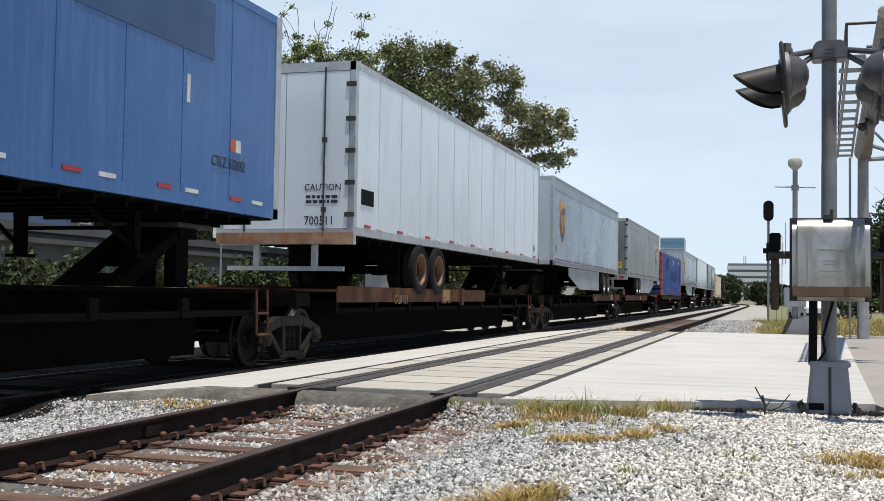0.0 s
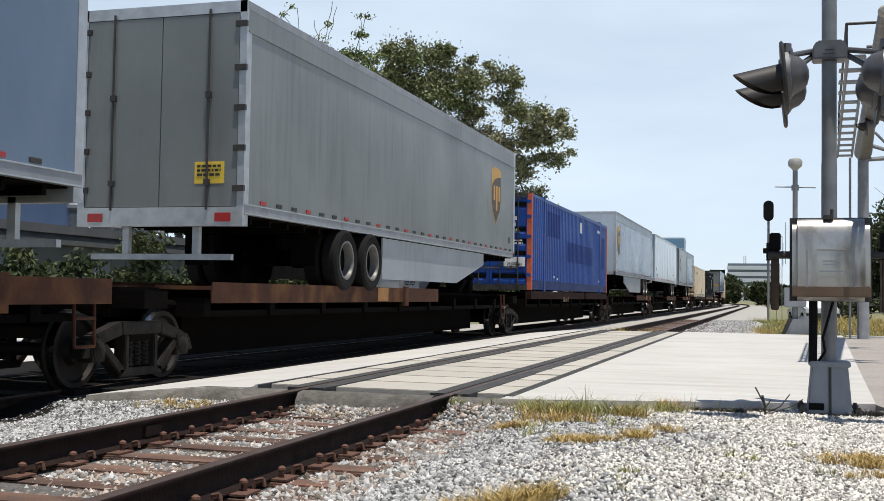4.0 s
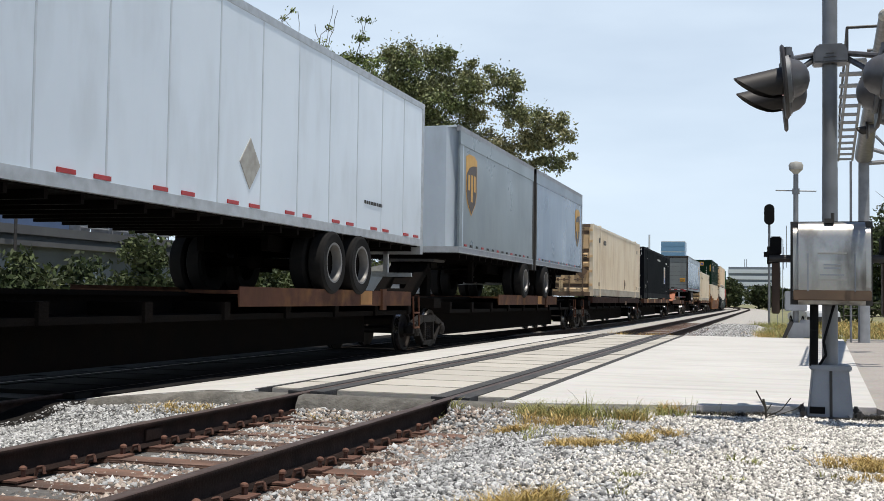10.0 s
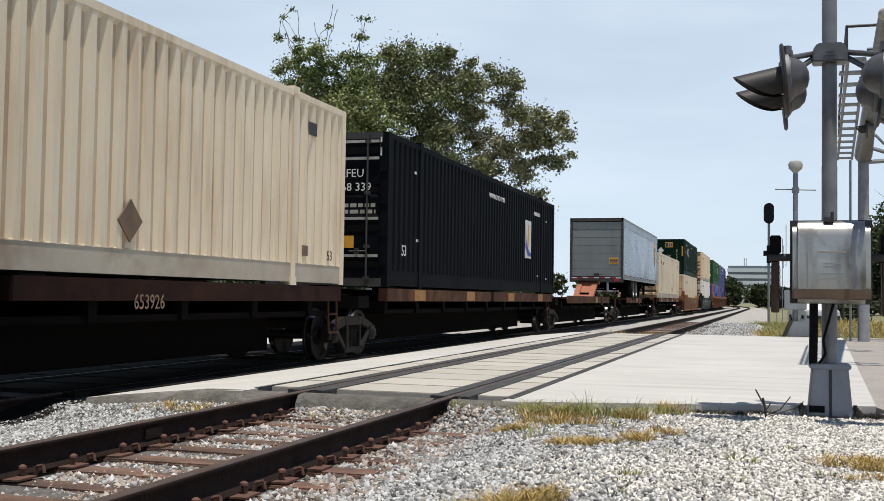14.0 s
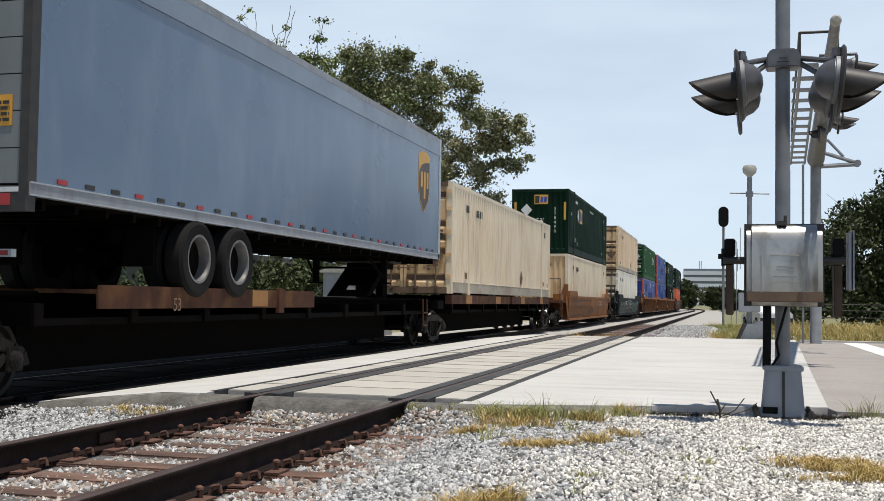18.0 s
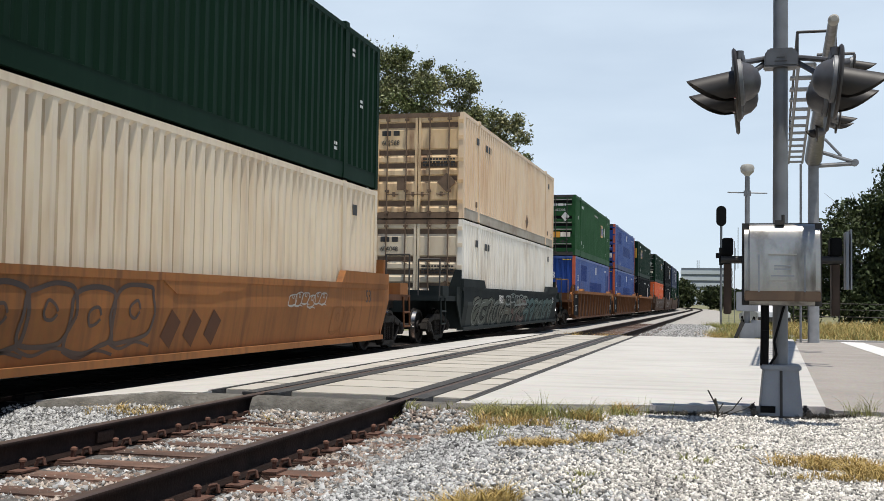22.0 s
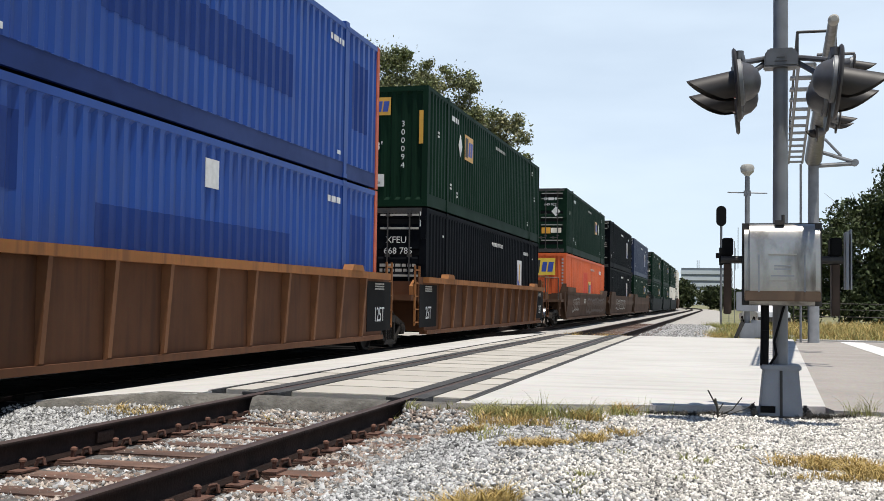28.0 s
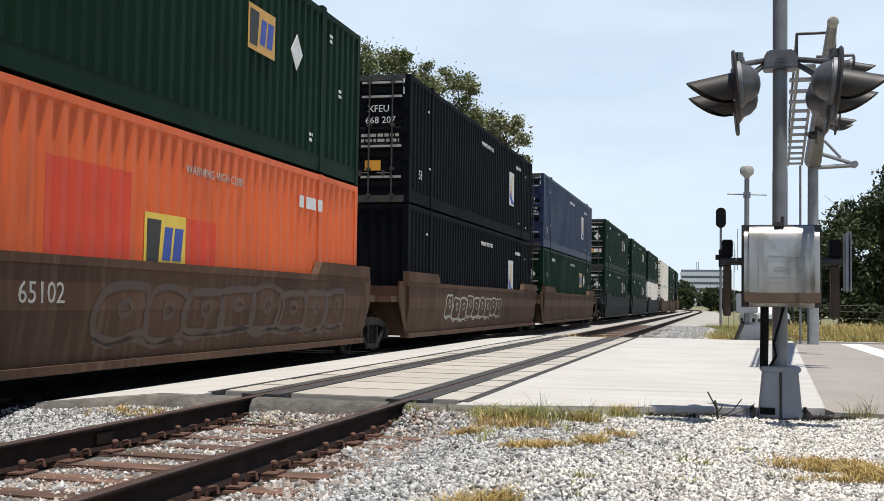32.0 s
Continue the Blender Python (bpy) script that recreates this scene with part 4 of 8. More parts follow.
def shield(box, y, z, k=1.0, inv=False):
    """A brown shield emblem with a gold top and gold strokes, no lettering."""
    outline = [(-0.46, 0.58), (-0.2, 0.66), (0.2, 0.66), (0.46, 0.58), (0.46, -0.2), (0.34, -0.45), (0.0, -0.72), (-0.34, -0.45), (-0.46, -0.2)]
    rim = Shape().prism([(p * k * 1.07, q * k * 1.05) for p, q in outline], "z", 0, 0.004)
    core = Shape().prism([(p * k * 0.97, q * k * 0.97 - 0.012) for p, q in [(-0.46, 0.22), (-0.2, 0.40), (0.1, 0.47), (0.46, 0.50), (0.46, -0.2), (0.34, -0.45), (0.0, -0.72), (-0.34, -0.45), (-0.46, -0.2)]], "z", 0.004, 0.008)
    marks = Shape()
    for p, top, low in ((-0.24, 0.2, -0.16), (0.02, 0.22, -0.42), (0.27, 0.22, -0.16)):
        marks.prism([(k * (p - 0.075), k * low), (k * (p + 0.075), k * low), (k * (p + 0.075), k * top), (k * (p - 0.075), k * top)], "z", 0.008, 0.011)
    m = on_side(HALF + 0.002, y, z)
    for nm, sh, mt in (("emblem_rim", rim, M_SHIELDGOLD), ("emblem_field", core, M_SHIELDBROWN), ("emblem_strokes", marks, M_SHIELDGOLD)):
        part(nm, sh, mt, box).matrix_basis = m


def square_logo(box, m, k=1.0, plate=M_SHIELDGOLD):
    """A square plate with black and blue bars."""
    part("emblem_plate", Shape().box(-0.52 * k, 0.52 * k, -0.36 * k, 0.36 * k, 0, 0.004), plate, box).matrix_basis = m
    part("emblem_black", Shape().prism([(-0.46 * k, -0.28 * k), (-0.18 * k, -0.28 * k), (-0.12 * k, 0.28 * k), (-0.46 * k, 0.28 * k)], "z", 0.004, 0.008), M_BLACKMARK, box).matrix_basis = m
    for p, w in ((-0.08, 0.2), (0.18, 0.22)):
        part("emblem_blue", Shape().prism([(p * k, -0.22 * k), ((p + w) * k, -0.22 * k), ((p + w + 0.06) * k, 0.2 * k), ((p + 0.06) * k, 0.2 * k)], "z", 0.004, 0.008), M_LOGOBLUE, box).matrix_basis = m


# -- road trailers carried on the train --


def tandem(box, y, rim, pair=2):
    for k in range(pair):
        yy = y + (k - (pair - 1) / 2) * 1.22
        ax = part("axle", Shape().rod((-1.0, yy, -0.5), (1.0, yy, -0.5), 0.07, 8).box(-0.12, 0.12, yy - 0.12, yy + 0.12, -0.6, -0.4), M_UNDER, box)
        for s in (-1, 1):
            for off in (0.0, 0.32):
                x = s * (1.24 - off)
                t = Shape().lathe([(-0.13, 0.34), (-0.135, 0.46), (-0.10, 0.505), (0.10, 0.505), (0.135, 0.46), (0.13, 0.34), (0.10, 0.29), (-0.10, 0.29)], (x, yy, -0.5), "x", 28)
                ty = part("tyre", t, M_TYRE, box, smooth=True)
                if off == 0.0:
                    r = Shape().lathe([(0.10 * s, 0.30), (0.132 * s, 0.325), (0.130 * s, 0.292), (0.06 * s, 0.278), (-0.02 * s, 0.272)], (x, yy, -0.5), "x", 32, False)
                    part("rim", r, rim, ty, smooth=True)
                    hb = Shape().lathe([(-0.02 * s, 0.275), (-0.10 * s, 0.26), (-0.11 * s, 0.13), (-0.02 * s, 0.12), (0.02 * s, 0.05)], (x, yy, -0.5), "x", 20)
                    part("hub", hb, M_UNDER, ty, smooth=True)
    part("bogie_frame", Shape().box(-0.62, -0.50, y - 1.5, y + 1.5, -0.35, -0.1).box(0.50, 0.62, y - 1.5, y + 1.5, -0.35, -0.1).box(-0.62, 0.62, y - 0.1, y + 0.1, -0.4, -0.15), M_UNDER, box)


def trailer(name, label, wall, length, h=2.92, nose_near=True, skirt=False, ribs=0.0, band=False, rounded=False, rim=M_RIM, rear="swing", stripes="mixed", roll_paint=None, bogie=4.2, rail=None):
    """A van trailer: floor at z 0, wheels below, nose or rear at the -y end."""
    rail = rail or M_ALURAIL
    box = thing(name, label, "trailer", group="road trailers on the train")
    y0, y1 = -length / 2, length / 2
    HALF_LEN[box.name] = y1
    nose, tail = (y0, y1) if nose_near else (y1, y0)
    e = 1 if nose_near else -1
    for s in (-1, 1):
        part("side_wall", Shape().box(*sorted((s * HALF, s * (HALF - 0.05))), y0 + 0.06, y1 - 0.06, 0.12, h - 0.10), wall, box)
        part("bottom_rail", Shape().box(*sorted((s * (HALF + 0.012), s * (HALF - 0.08))), y0 + 0.02, y1 - 0.02, 0.0, 0.14), rail if wall == M_BLUEVAN else (M_GREYPAINT if band else M_ALURAIL), box)
        part("top_rail", Shape().box(*sorted((s * (HALF + 0.010), s * (HALF - 0.08))), y0 + 0.02, y1 - 0.02, h - 0.12, h - 0.005), rail, box)
        if band:
            for z0 in (0.002, 0.128):
                part("rail_lip", Shape().box(*sorted((s * (HALF + 0.02), s * HALF)), y0 + 0.03, y1 - 0.03, z0, z0 + 0.016), M_ALURAIL, box)
            part("upper_band", Shape().box(*sorted((s * (HALF + 0.008), s * (HALF - 0.04))), y0 + 0.05, y1 - 0.05, h - 0.42, h - 0.12).box(*sorted((s * (HALF + 0.016), s * (HALF - 0.04))), y0 + 0.05, y1 - 0.05, h - 0.43, h - 0.40), M_BAND if wall == M_GREYVAN else wall, box)
        if ribs:
            k, yy = 0, y0 + ribs
            while yy < y1 - 0.3:
                part("seam_strip", Shape().box(*sorted((s * (HALF + 0.006), s * (HALF - 0.01))), yy - 0.016, yy + 0.016, 0.14, h - 0.12), M_SEAM if wall == M_WHITEVAN else wall, box)
                yy += ribs
    part("roof", Shape().box(-HALF + 0.02, HALF - 0.02, y0 + 0.02, y1 - 0.02, h - 0.03, h), M_WHITEVAN, box)
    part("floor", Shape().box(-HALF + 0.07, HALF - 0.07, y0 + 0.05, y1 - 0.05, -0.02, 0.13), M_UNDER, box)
    yy = y0 + 0.4
    while yy < y1 - 0.3:
        part("cross_beam", CROSS_BEAM, None, box).location = (0, yy, 0)
        yy += 0.6
    # nose
    w = Shape()
    if rounded:
        w.prism([(-HALF + 0.32, nose), (HALF - 0.32, nose), (HALF + 0.004, nose + e * 0.30), (HALF + 0.004, nose + e * 0.36), (-HALF - 0.004, nose + e * 0.36), (-HALF - 0.004, nose + e * 0.30)], "z", 0.0, h - 0.01)
    else:
        w.box(-HALF + 0.09, HALF - 0.09, *sorted((nose, nose + e * 0.06)), 0.13, h - 0.10)
    part("nose_wall", w, M_NOSE if wall in (M_GREYVAN, M_GREYVANOLD, M_SILVERVAN) else wall, box)
    trim = Shape()
    if not rounded:
        for s in (-1, 1):
            trim.box(*sorted((s * (HALF + 0.012), s * (HALF - 0.10))), *sorted((nose - e * 0.006, nose + e * 0.16)), 0.0, h - 0.003)
        trim.box(-HALF, HALF, *sorted((nose - e * 0.004, nose + e * 0.1)), h - 0.11, h - 0.002)
    trim.box(-HALF, HALF, *sorted((nose - e * 0.006, nose + e * 0.1)), 0.0, 0.14)
    part("nose_frame", trim, M_ALURAIL, box)
    if nose_near:
        g = part("connector_box", Shape().box(-0.36, 0.36, nose - 0.012, nose + 0.02, 0.16, 0.62).box(-0.40, 0.40, nose - 0.03, nose, 0.60, 0.66).box(-0.40, -0.35, nose - 0.03, nose, 0.14, 0.66).box(0.35, 0.40, nose - 0.03, nose, 0.14, 0.66), M_DARKMETAL, box)
        part("connector", Shape().rod((-0.12, nose - 0.05, 0.42), (0.12, nose - 0.05, 0.42), 0.07, 8).rod((0.0, nose - 0.06, 0.28), (0.0, nose - 0.03, 0.42), 0.03, 6), M_PALEMARK, g)
    # rear frame and doors
    r = Shape()
    for s in (-1, 1):
        r.box(*sorted((s * (HALF + 0.006), s * (HALF - 0.10))), *sorted((tail + e * 0.006, tail - e * 0.14)), 0.0, h - 0.002)
    r.box(-HALF, HALF, *sorted((tail + e * 0.006, tail - e * 0.14)), h - 0.16, h - 0.001).box(-HALF, HALF, *sorted((tail + e * 0.02, tail - e * 0.14)), -0.16, 0.10)
    part("rear_frame", r, M_ALURAIL if rear == "swing" else M_DARKMETAL, box)
    if rear == "roll":
        n = 7
        for i in range(n):
            za, zb = 0.11 + i * (h - 0.30) / n, 0.11 + (i + 1) * (h - 0.30) / n
            part("door_panel", Shape().box(-HALF + 0.11, HALF - 0.11, *sorted((tail - e * 0.05, tail - e * 0.09)), za + 0.006, zb - 0.006), roll_paint or wall, box)
        part("door_backing", Shape().box(-HALF + 0.1, HALF - 0.1, *sorted((tail - e * 0.09, tail - e * 0.12)), 0.1, h - 0.15), M_BLACK, box)
    else:
        for s in (-1, 1):
            dr = part("rear_door", Shape().box(*sorted((s * 0.008, s * (HALF - 0.11))), *sorted((tail, tail - e * 0.06)), 0.11, h - 0.17), roll_paint or wall, box)
            if not nose_near:
                part("locking_rod", Shape().rod((s * 0.75, tail - 0.03, 0.06), (s * 0.75, tail - 0.03, h - 0.1), 0.016, 8).box(s * 0.75 - 0.04, s * 0.75 + 0.04, tail - 0.05, tail, 0.4, 0.48).box(s * 0.75 - 0.04, s * 0.75 + 0.04, tail - 0.05, tail, 1.6, 1.68), M_DARKMETAL, dr)
                for zz in (0.35, 0.9, 1.45, 2.0, 2.6):
                    part("hinge", Shape().box(*sorted((s * (HALF - 0.16), s * (HALF + 0.01))), tail - 0.03, tail + 0.02, zz - 0.04, zz + 0.04), M_DARKMETAL, dr)
    guard = Shape().box(-1.1, 1.1, *sorted((tail - e * 0.05, tail - e * 0.13)), -0.62, -0.54)
    for s in (-1, 1):
        guard.box(s * 0.55 - 0.05, s * 0.55 + 0.05, *sorted((tail - e * 0.06, tail - e * 0.14)), -0.6, -0.1)
    part("rear_guard", guard, M_ALURAIL, box)
    for s in (-1, 1):
        lamp = Shape()
        lamp.box(s * 1.0 - 0.12, s * 1.0 + 0.12, *sorted((tail + e * 0.026, tail)), -0.1, 0.02)
        part("tail_lamp", lamp, M_RED, box)
    # markers along the bottom rail
    k, yy = 0, y0 + 0.5
    while yy < y1 - 0.4:
        if band:
            part("rail_slot", Shape().box(HALF, HALF + 0.016, yy, yy + 0.17, 0.165, 0.215), M_DARKMETAL if k % 3 else M_RED, box)
            yy += 0.52
        else:
            part("reflector", Shape().box(HALF, HALF + 0.017, yy, yy + (0.30 if ribs else 0.14), 0.155, 0.205), M_RED if k % 2 == 0 or stripes == "red" else M_WHITEMARK, box)
            yy += 0.95 if not ribs else (0.62 if k % 2 == 0 else 1.15)
        k += 1
    # landing gear, wheels, skirt
    ly = nose + e * 2.9
    for s in (-1, 1):
        leg = part("landing_leg", Shape().box(s * 0.8 - 0.06, s * 0.8 + 0.06, ly - 0.06, ly + 0.06, -0.62, -0.05).box(s * 0.8 - 0.13, s * 0.8 + 0.13, ly - 0.12, ly + 0.12, -0.66, -0.62), M_UNDER, box)
        part("brace", Shape().rod((s * 0.8, ly, -0.55), (s * 0.7, ly + e * 0.9, -0.05), 0.03, 6), M_UNDER, leg)
    part("crank_rod", Shape().rod((-0.8, ly, -0.3), (0.8, ly, -0.3), 0.025, 6), M_UNDER, box)
    part("kingpin_plate", Shape().box(-0.6, 0.6, nose + e * 0.9 - 0.5, nose + e * 0.9 + 0.5, -0.14, -0.02).rod((0, nose + e * 0.9, -0.3), (0, nose + e * 0.9, -0.1), 0.06, 8), M_UNDER, box)
    tandem(box, tail - e * (bogie if length > 10 else 1.3), rim, 2 if length > 10 else 1)
    for s in (-1, 1):
        ty = tail - e * (bogie - 1.45 if length > 10 else 0.5)
        part("mud_flap", Shape().box(s * 0.95 - 0.22, s * 0.95 + 0.22, ty - 0.008, ty + 0.008, -0.62, -0.12), M_UNDER, box)
    if skirt:
        a, b = nose + e * 3.2, tail - e * (bogie + 1.4)
        pts = [(a, -0.02), (b, -0.02), (b, -0.78), (a + e * 2.4, -0.78), (a, -0.30)]
        part("side_skirt", Shape().prism(pts, "x", HALF - 0.06, HALF - 0.03), M_SKIRT, box, "grey aerodynamic side skirt")
        part("side_skirt", Shape().prism(pts, "x", -HALF + 0.03, -HALF + 0.06), M_GREYPAINT, box, "pale aerodynamic side skirt")
    return box


SIDE_X, LEAN_Z = 1.402, 0.80   # the side of a smooth well car, and the height below which it leans in


def on_wall(z):
    return min(0.0, (z - LEAN_Z) * 0.15)


def ribbon(shape, path, half, lift):
    """A painted stroke of even width along a path in the plane of a side, with mitred bends."""
    n = len(path)
    v = []
    for i, p in enumerate(path):
        d = path[min(n - 1, i + 1)] - path[max(0, i - 1)]
        k = Vector((-d.y, d.x)).normalized() * half
        v += [(lift + on_wall(p.y + k.y), p.x + k.x, p.y + k.y), (lift + on_wall(p.y - k.y), p.x - k.x, p.y - k.y)]
    return shape.add(v, [(2 * i, 2 * i + 2, 2 * i + 3, 2 * i + 1) for i in range(n - 1)])


def bend(pts, steps=5):
    """A smooth path through the given points."""
    pts = [Vector(p) for p in pts]
    out = []
    for i in range(len(pts) - 1):
        p0, p1, p2, p3 = pts[max(0, i - 1)], pts[i], pts[i + 1], pts[min(len(pts) - 1, i + 2)]
        for k in range(steps):
            f = k / steps
            out.append(0.5 * (2 * p1 + (p2 - p0) * f + (2 * p0 - 5 * p1 + 4 * p2 - p3) * f * f + (3 * p1 - p0 - 3 * p2 + p3) * f ** 3))
    return out + [pts[-1]]


def bubbles(car, y0, y1, z0, z1, count, mat, seed, half=0.022, x=0.004):
    """A row of fat overlapping rounded outlines, each with a small hole, and a dripping line below."""
    r = random.Random(seed)
    step = (y1 - y0) / count
    for i in range(count):
        cy, cz = y0 + (i + 0.5) * step, (z0 + z1) / 2 + r.uniform(-0.04, 0.04)
        ry, rz = step * r.uniform(0.50, 0.62), (z1 - z0) * r.uniform(0.42, 0.5)
        ring = []
        for k in range(13):
            a = 2 * math.pi * k / 12
            c, q = math.cos(a), math.sin(a)
            ring.append((cy + ry * math.copysign(abs(c) ** 0.6, c) * r.uniform(0.82, 1.08) + 0.08 * q, cz + rz * math.copysign(abs(q) ** 0.6, q) * r.uniform(0.88, 1.05)))
        ring[-1] = ring[0]
        path = bend(ring)
        lift = SIDE_X + x + 0.0012 * (i % 3)
        s = ribbon(Shape(), path, half * r.uniform(0.8, 1.3), lift + 0.0006)
        hole = [(cy + ry * 0.25 * math.cos(k) + 0.03, cz + rz * r.uniform(0.2, 0.4) * math.sin(k) + 0.05) for k in range(7)]
        ribbon(s, bend(hole), half * 0.8, lift + 0.0006)
        ribbon(s, bend([(cy - ry, cz - rz * 0.9), (cy - ry * 0.4, cz - rz * 1.15), (cy + ry * 0.3, cz - rz * 0.95), (cy + ry, cz - rz * 1.12)]), half * 0.8, lift + 0.0006)
        part("graffiti", s, mat, car)


# strokes of the sprayed pieces, in a unit box
STROKES = (((0.1, 0.0), (0.25, 0.5), (0.2, 1.0)), ((0.15, 0.9), (0.6, 1.0), (0.9, 0.75), (0.5, 0.5)), ((0.5, 0.5), (0.95, 0.35), (0.8, 0.02)), ((0.9, 0.95), (0.3, 0.8), (0.25, 0.3), (0.7, 0.0), (1.0, 0.2)), ((0.05, 0.4), (0.5, 0.55), (1.0, 0.45)), ((0.7, 1.0), (0.55, 0.5), (0.75, 0.0)), ((0.0, 0.95), (0.35, 0.6), (0.5, 0.05), (0.7, 0.6), (1.0, 1.0)))


def mural(car, y0, y1, z0, z1, seed):
    """Interlocked leaning letterforms: fat curved strokes, black edges, a few pale highlights; the colours change along the side."""
    r = random.Random(seed)
    x = SIDE_X + 0.004
    part("graffiti_ground", Shape().prism([(x - 0.002 + on_wall(z0), z0), (x - 0.002, LEAN_Z), (x - 0.002, z1 * 0.92), (x - 0.004, z1 * 0.92), (x - 0.004, LEAN_Z), (x - 0.004 + on_wall(z0), z0)], "y", y0 - 0.2, y1 + 0.3), M_MURALBACK, car)
    y, i = y0, 0
    while y < y1:
        w = r.uniform(0.85, 1.25)
        f = (y - y0) / (y1 - y0)
        pool = (M_MURALGREY, M_MURALTAN, M_MURALGREY) if f < 0.38 else (M_MURALTAN, M_MURALGREY, M_MURALRED) if f < 0.58 else (M_TEALTAG, M_TEALTAG, M_MURALGREEN)
        for k, stroke in enumerate(r.sample(STROKES, 3)):
            path = bend([(y + p * w * 1.1 + 0.45 * q + r.uniform(-0.05, 0.05), z0 + (z1 - z0) * (0.04 + 0.92 * q) + r.uniform(-0.03, 0.03)) for p, q in stroke])
            path = [Vector((p.x, min(z1, max(z0 + 0.01, p.y)))) for p in path]
            lift = x + 0.0015 * ((i * 3 + k) % 6)
            half = r.uniform(0.07, 0.12)
            part("graffiti_edge", ribbon(Shape(), path, half + 0.026, lift), M_BLACK, car)
            part("graffiti_fill", ribbon(Shape(), path, half, lift + 0.0005), r.choice(pool), car)
            if r.random() < 0.6:
                part("graffiti_light", ribbon(Shape(), [p + Vector((-half * 0.6, 0.01)) for p in path[2:-2]], 0.010, lift + 0.001), M_GRAFFITI, car)
        y += w * 0.82
        i += 1


# -- bogies --


def wheelset_mesh():
    s = Shape()
    for e in (-1, 1):
        x = e * GAUGE / 2
        s.lathe([(-0.07 * e, 0.12), (-0.065 * e, 0.36), (-0.07 * e, 0.455), (-0.04 * e, 0.455), (-0.03 * e, 0.425), (0.065 * e, 0.415), (0.066 * e, 0.36), (0.02 * e, 0.33), (0.0, 0.17), (0.07 * e, 0.14)], (x, 0, 0), "x", 32)
    s.rod((-1.02, 0, 0), (1.02, 0, 0), 0.075, 10)
    for e in (-1, 1):
        for k in range(3):
            a = 2 * math.pi * k / 3
            s.rod((e * 1.0, 0.05 * math.cos(a), 0.05 * math.sin(a)), (e * 1.06, 0.05 * math.cos(a), 0.05 * math.sin(a)), 0.018, 6)
    me = s.mesh("wheelset", M_WHEEL, True)
    me.materials.append(M_TREAD)
    for p in me.polygons:
        r = math.hypot(p.center.y, p.center.z)
        if abs(p.normal.x) < 0.5 and 0.40 < r < 0.44 and abs(p.center.x) > 0.7:
            p.material_index = 1
    return me


WHEELSET = wheelset_mesh()


def side_frame_mesh(e):
    truck_frame = Shape()

    def quad_strip(x0, x1):
        top = [(-1.16, 0.36), (-1.08, 0.52), (-0.90, 0.60), (-0.42, 0.73), (0.42, 0.73), (0.90, 0.60), (1.08, 0.52), (1.16, 0.36)]
        low = [(-0.98, 0.34), (-0.94, 0.44), (-0.84, 0.48), (-0.40, 0.58), (0.40, 0.58), (0.84, 0.48), (0.94, 0.44), (0.98, 0.34)]
        for i in range(len(top) - 1):
            truck_frame.prism([low[i], low[i + 1], top[i + 1], top[i]], "x", x0, x1)
        for g in (-1, 1):
            truck_frame.prism([(g * 0.70, 0.50), (g * 0.82, 0.46), (g * 0.42, 0.12), (g * 0.32, 0.18)], "x", x0, x1)
            truck_frame.prism([(g * 0.26, 0.58), (g * 0.34, 0.58), (g * 0.34, 0.18), (g * 0.26, 0.18)], "x", x0, x1)
        truck_frame.box(x0, x1, -0.44, 0.44, 0.10, 0.20)
    quad_strip(*sorted((e * 0.92, e * 1.08)))
    for g in (-1, 1):
        truck_frame.box(*sorted((e * 0.90, e * 1.10)), g * 0.885 - 0.13, g * 0.885 + 0.13, 0.30, 0.56)
    return truck_frame.mesh("side_frame", M_TRUCK, bevel=0.012)


SIDE_FRAMES = [side_frame_mesh(e) for e in (-1, 1)]
spr = Shape().lathe([q for k in range(7) for q in ((k * 0.045 - 0.016, 0.045), (k * 0.045, 0.066), (k * 0.045 + 0.016, 0.045))], (0, 0, 0), "z", 10)
SPRING = spr.mesh("spring", M_TRUCK)
BOLSTER = Shape().box(-1.06, 1.06, -0.22, 0.22, 0.50, 0.70).box(-0.4, 0.4, -0.2, 0.2, 0.68, 0.80).mesh("bolster", M_UNDER)
CAP = Shape().lathe([(0, 0.11), (0.05, 0.11), (0.07, 0.08), (0.09, 0.03)], (0, 0, 0), "x", 12).mesh("bearing_cap", M_TRUCK)


def truck(car, y, u):
    """A two-axle bogie under a car; u: its place along the train."""
    t = part("bogie", BOLSTER, None, car, "rusty cast two-axle bogie")
    t.location = (0, y, -DROP)
    for fr_mesh in SIDE_FRAMES:
        part("side_frame", fr_mesh, None, t)
    for e in (-1, 1):
        for g in (-0.16, 0.0, 0.16):
            part("spring", SPRING, None, t).location = (e * 1.0, g, 0.23)
    for g in (-1, 1):
        ws = part("wheelset", WHEELSET, None, t)
        ws.location = (0, g * 0.885, 0.42)
        WHEELS.append((ws, u + g * 0.885, g * 0.885))
        for e in (-1, 1):
            c = part("bearing_cap", CAP, None, t)
            c.matrix_basis = pose(e * 1.06, g * 0.885, 0.42, 0, 0, 0 if e > 0 else 180)
    return t


def handrail(car, mat, pts, r=0.016):
    return part("handrail", Shape().tube(pts, r, 6), mat, car)


CROSS_ARM = Shape().box(-1.2, 1.2, -0.08, 0.08, 0.62, 0.86).mesh("cross_arm", M_UNDER)


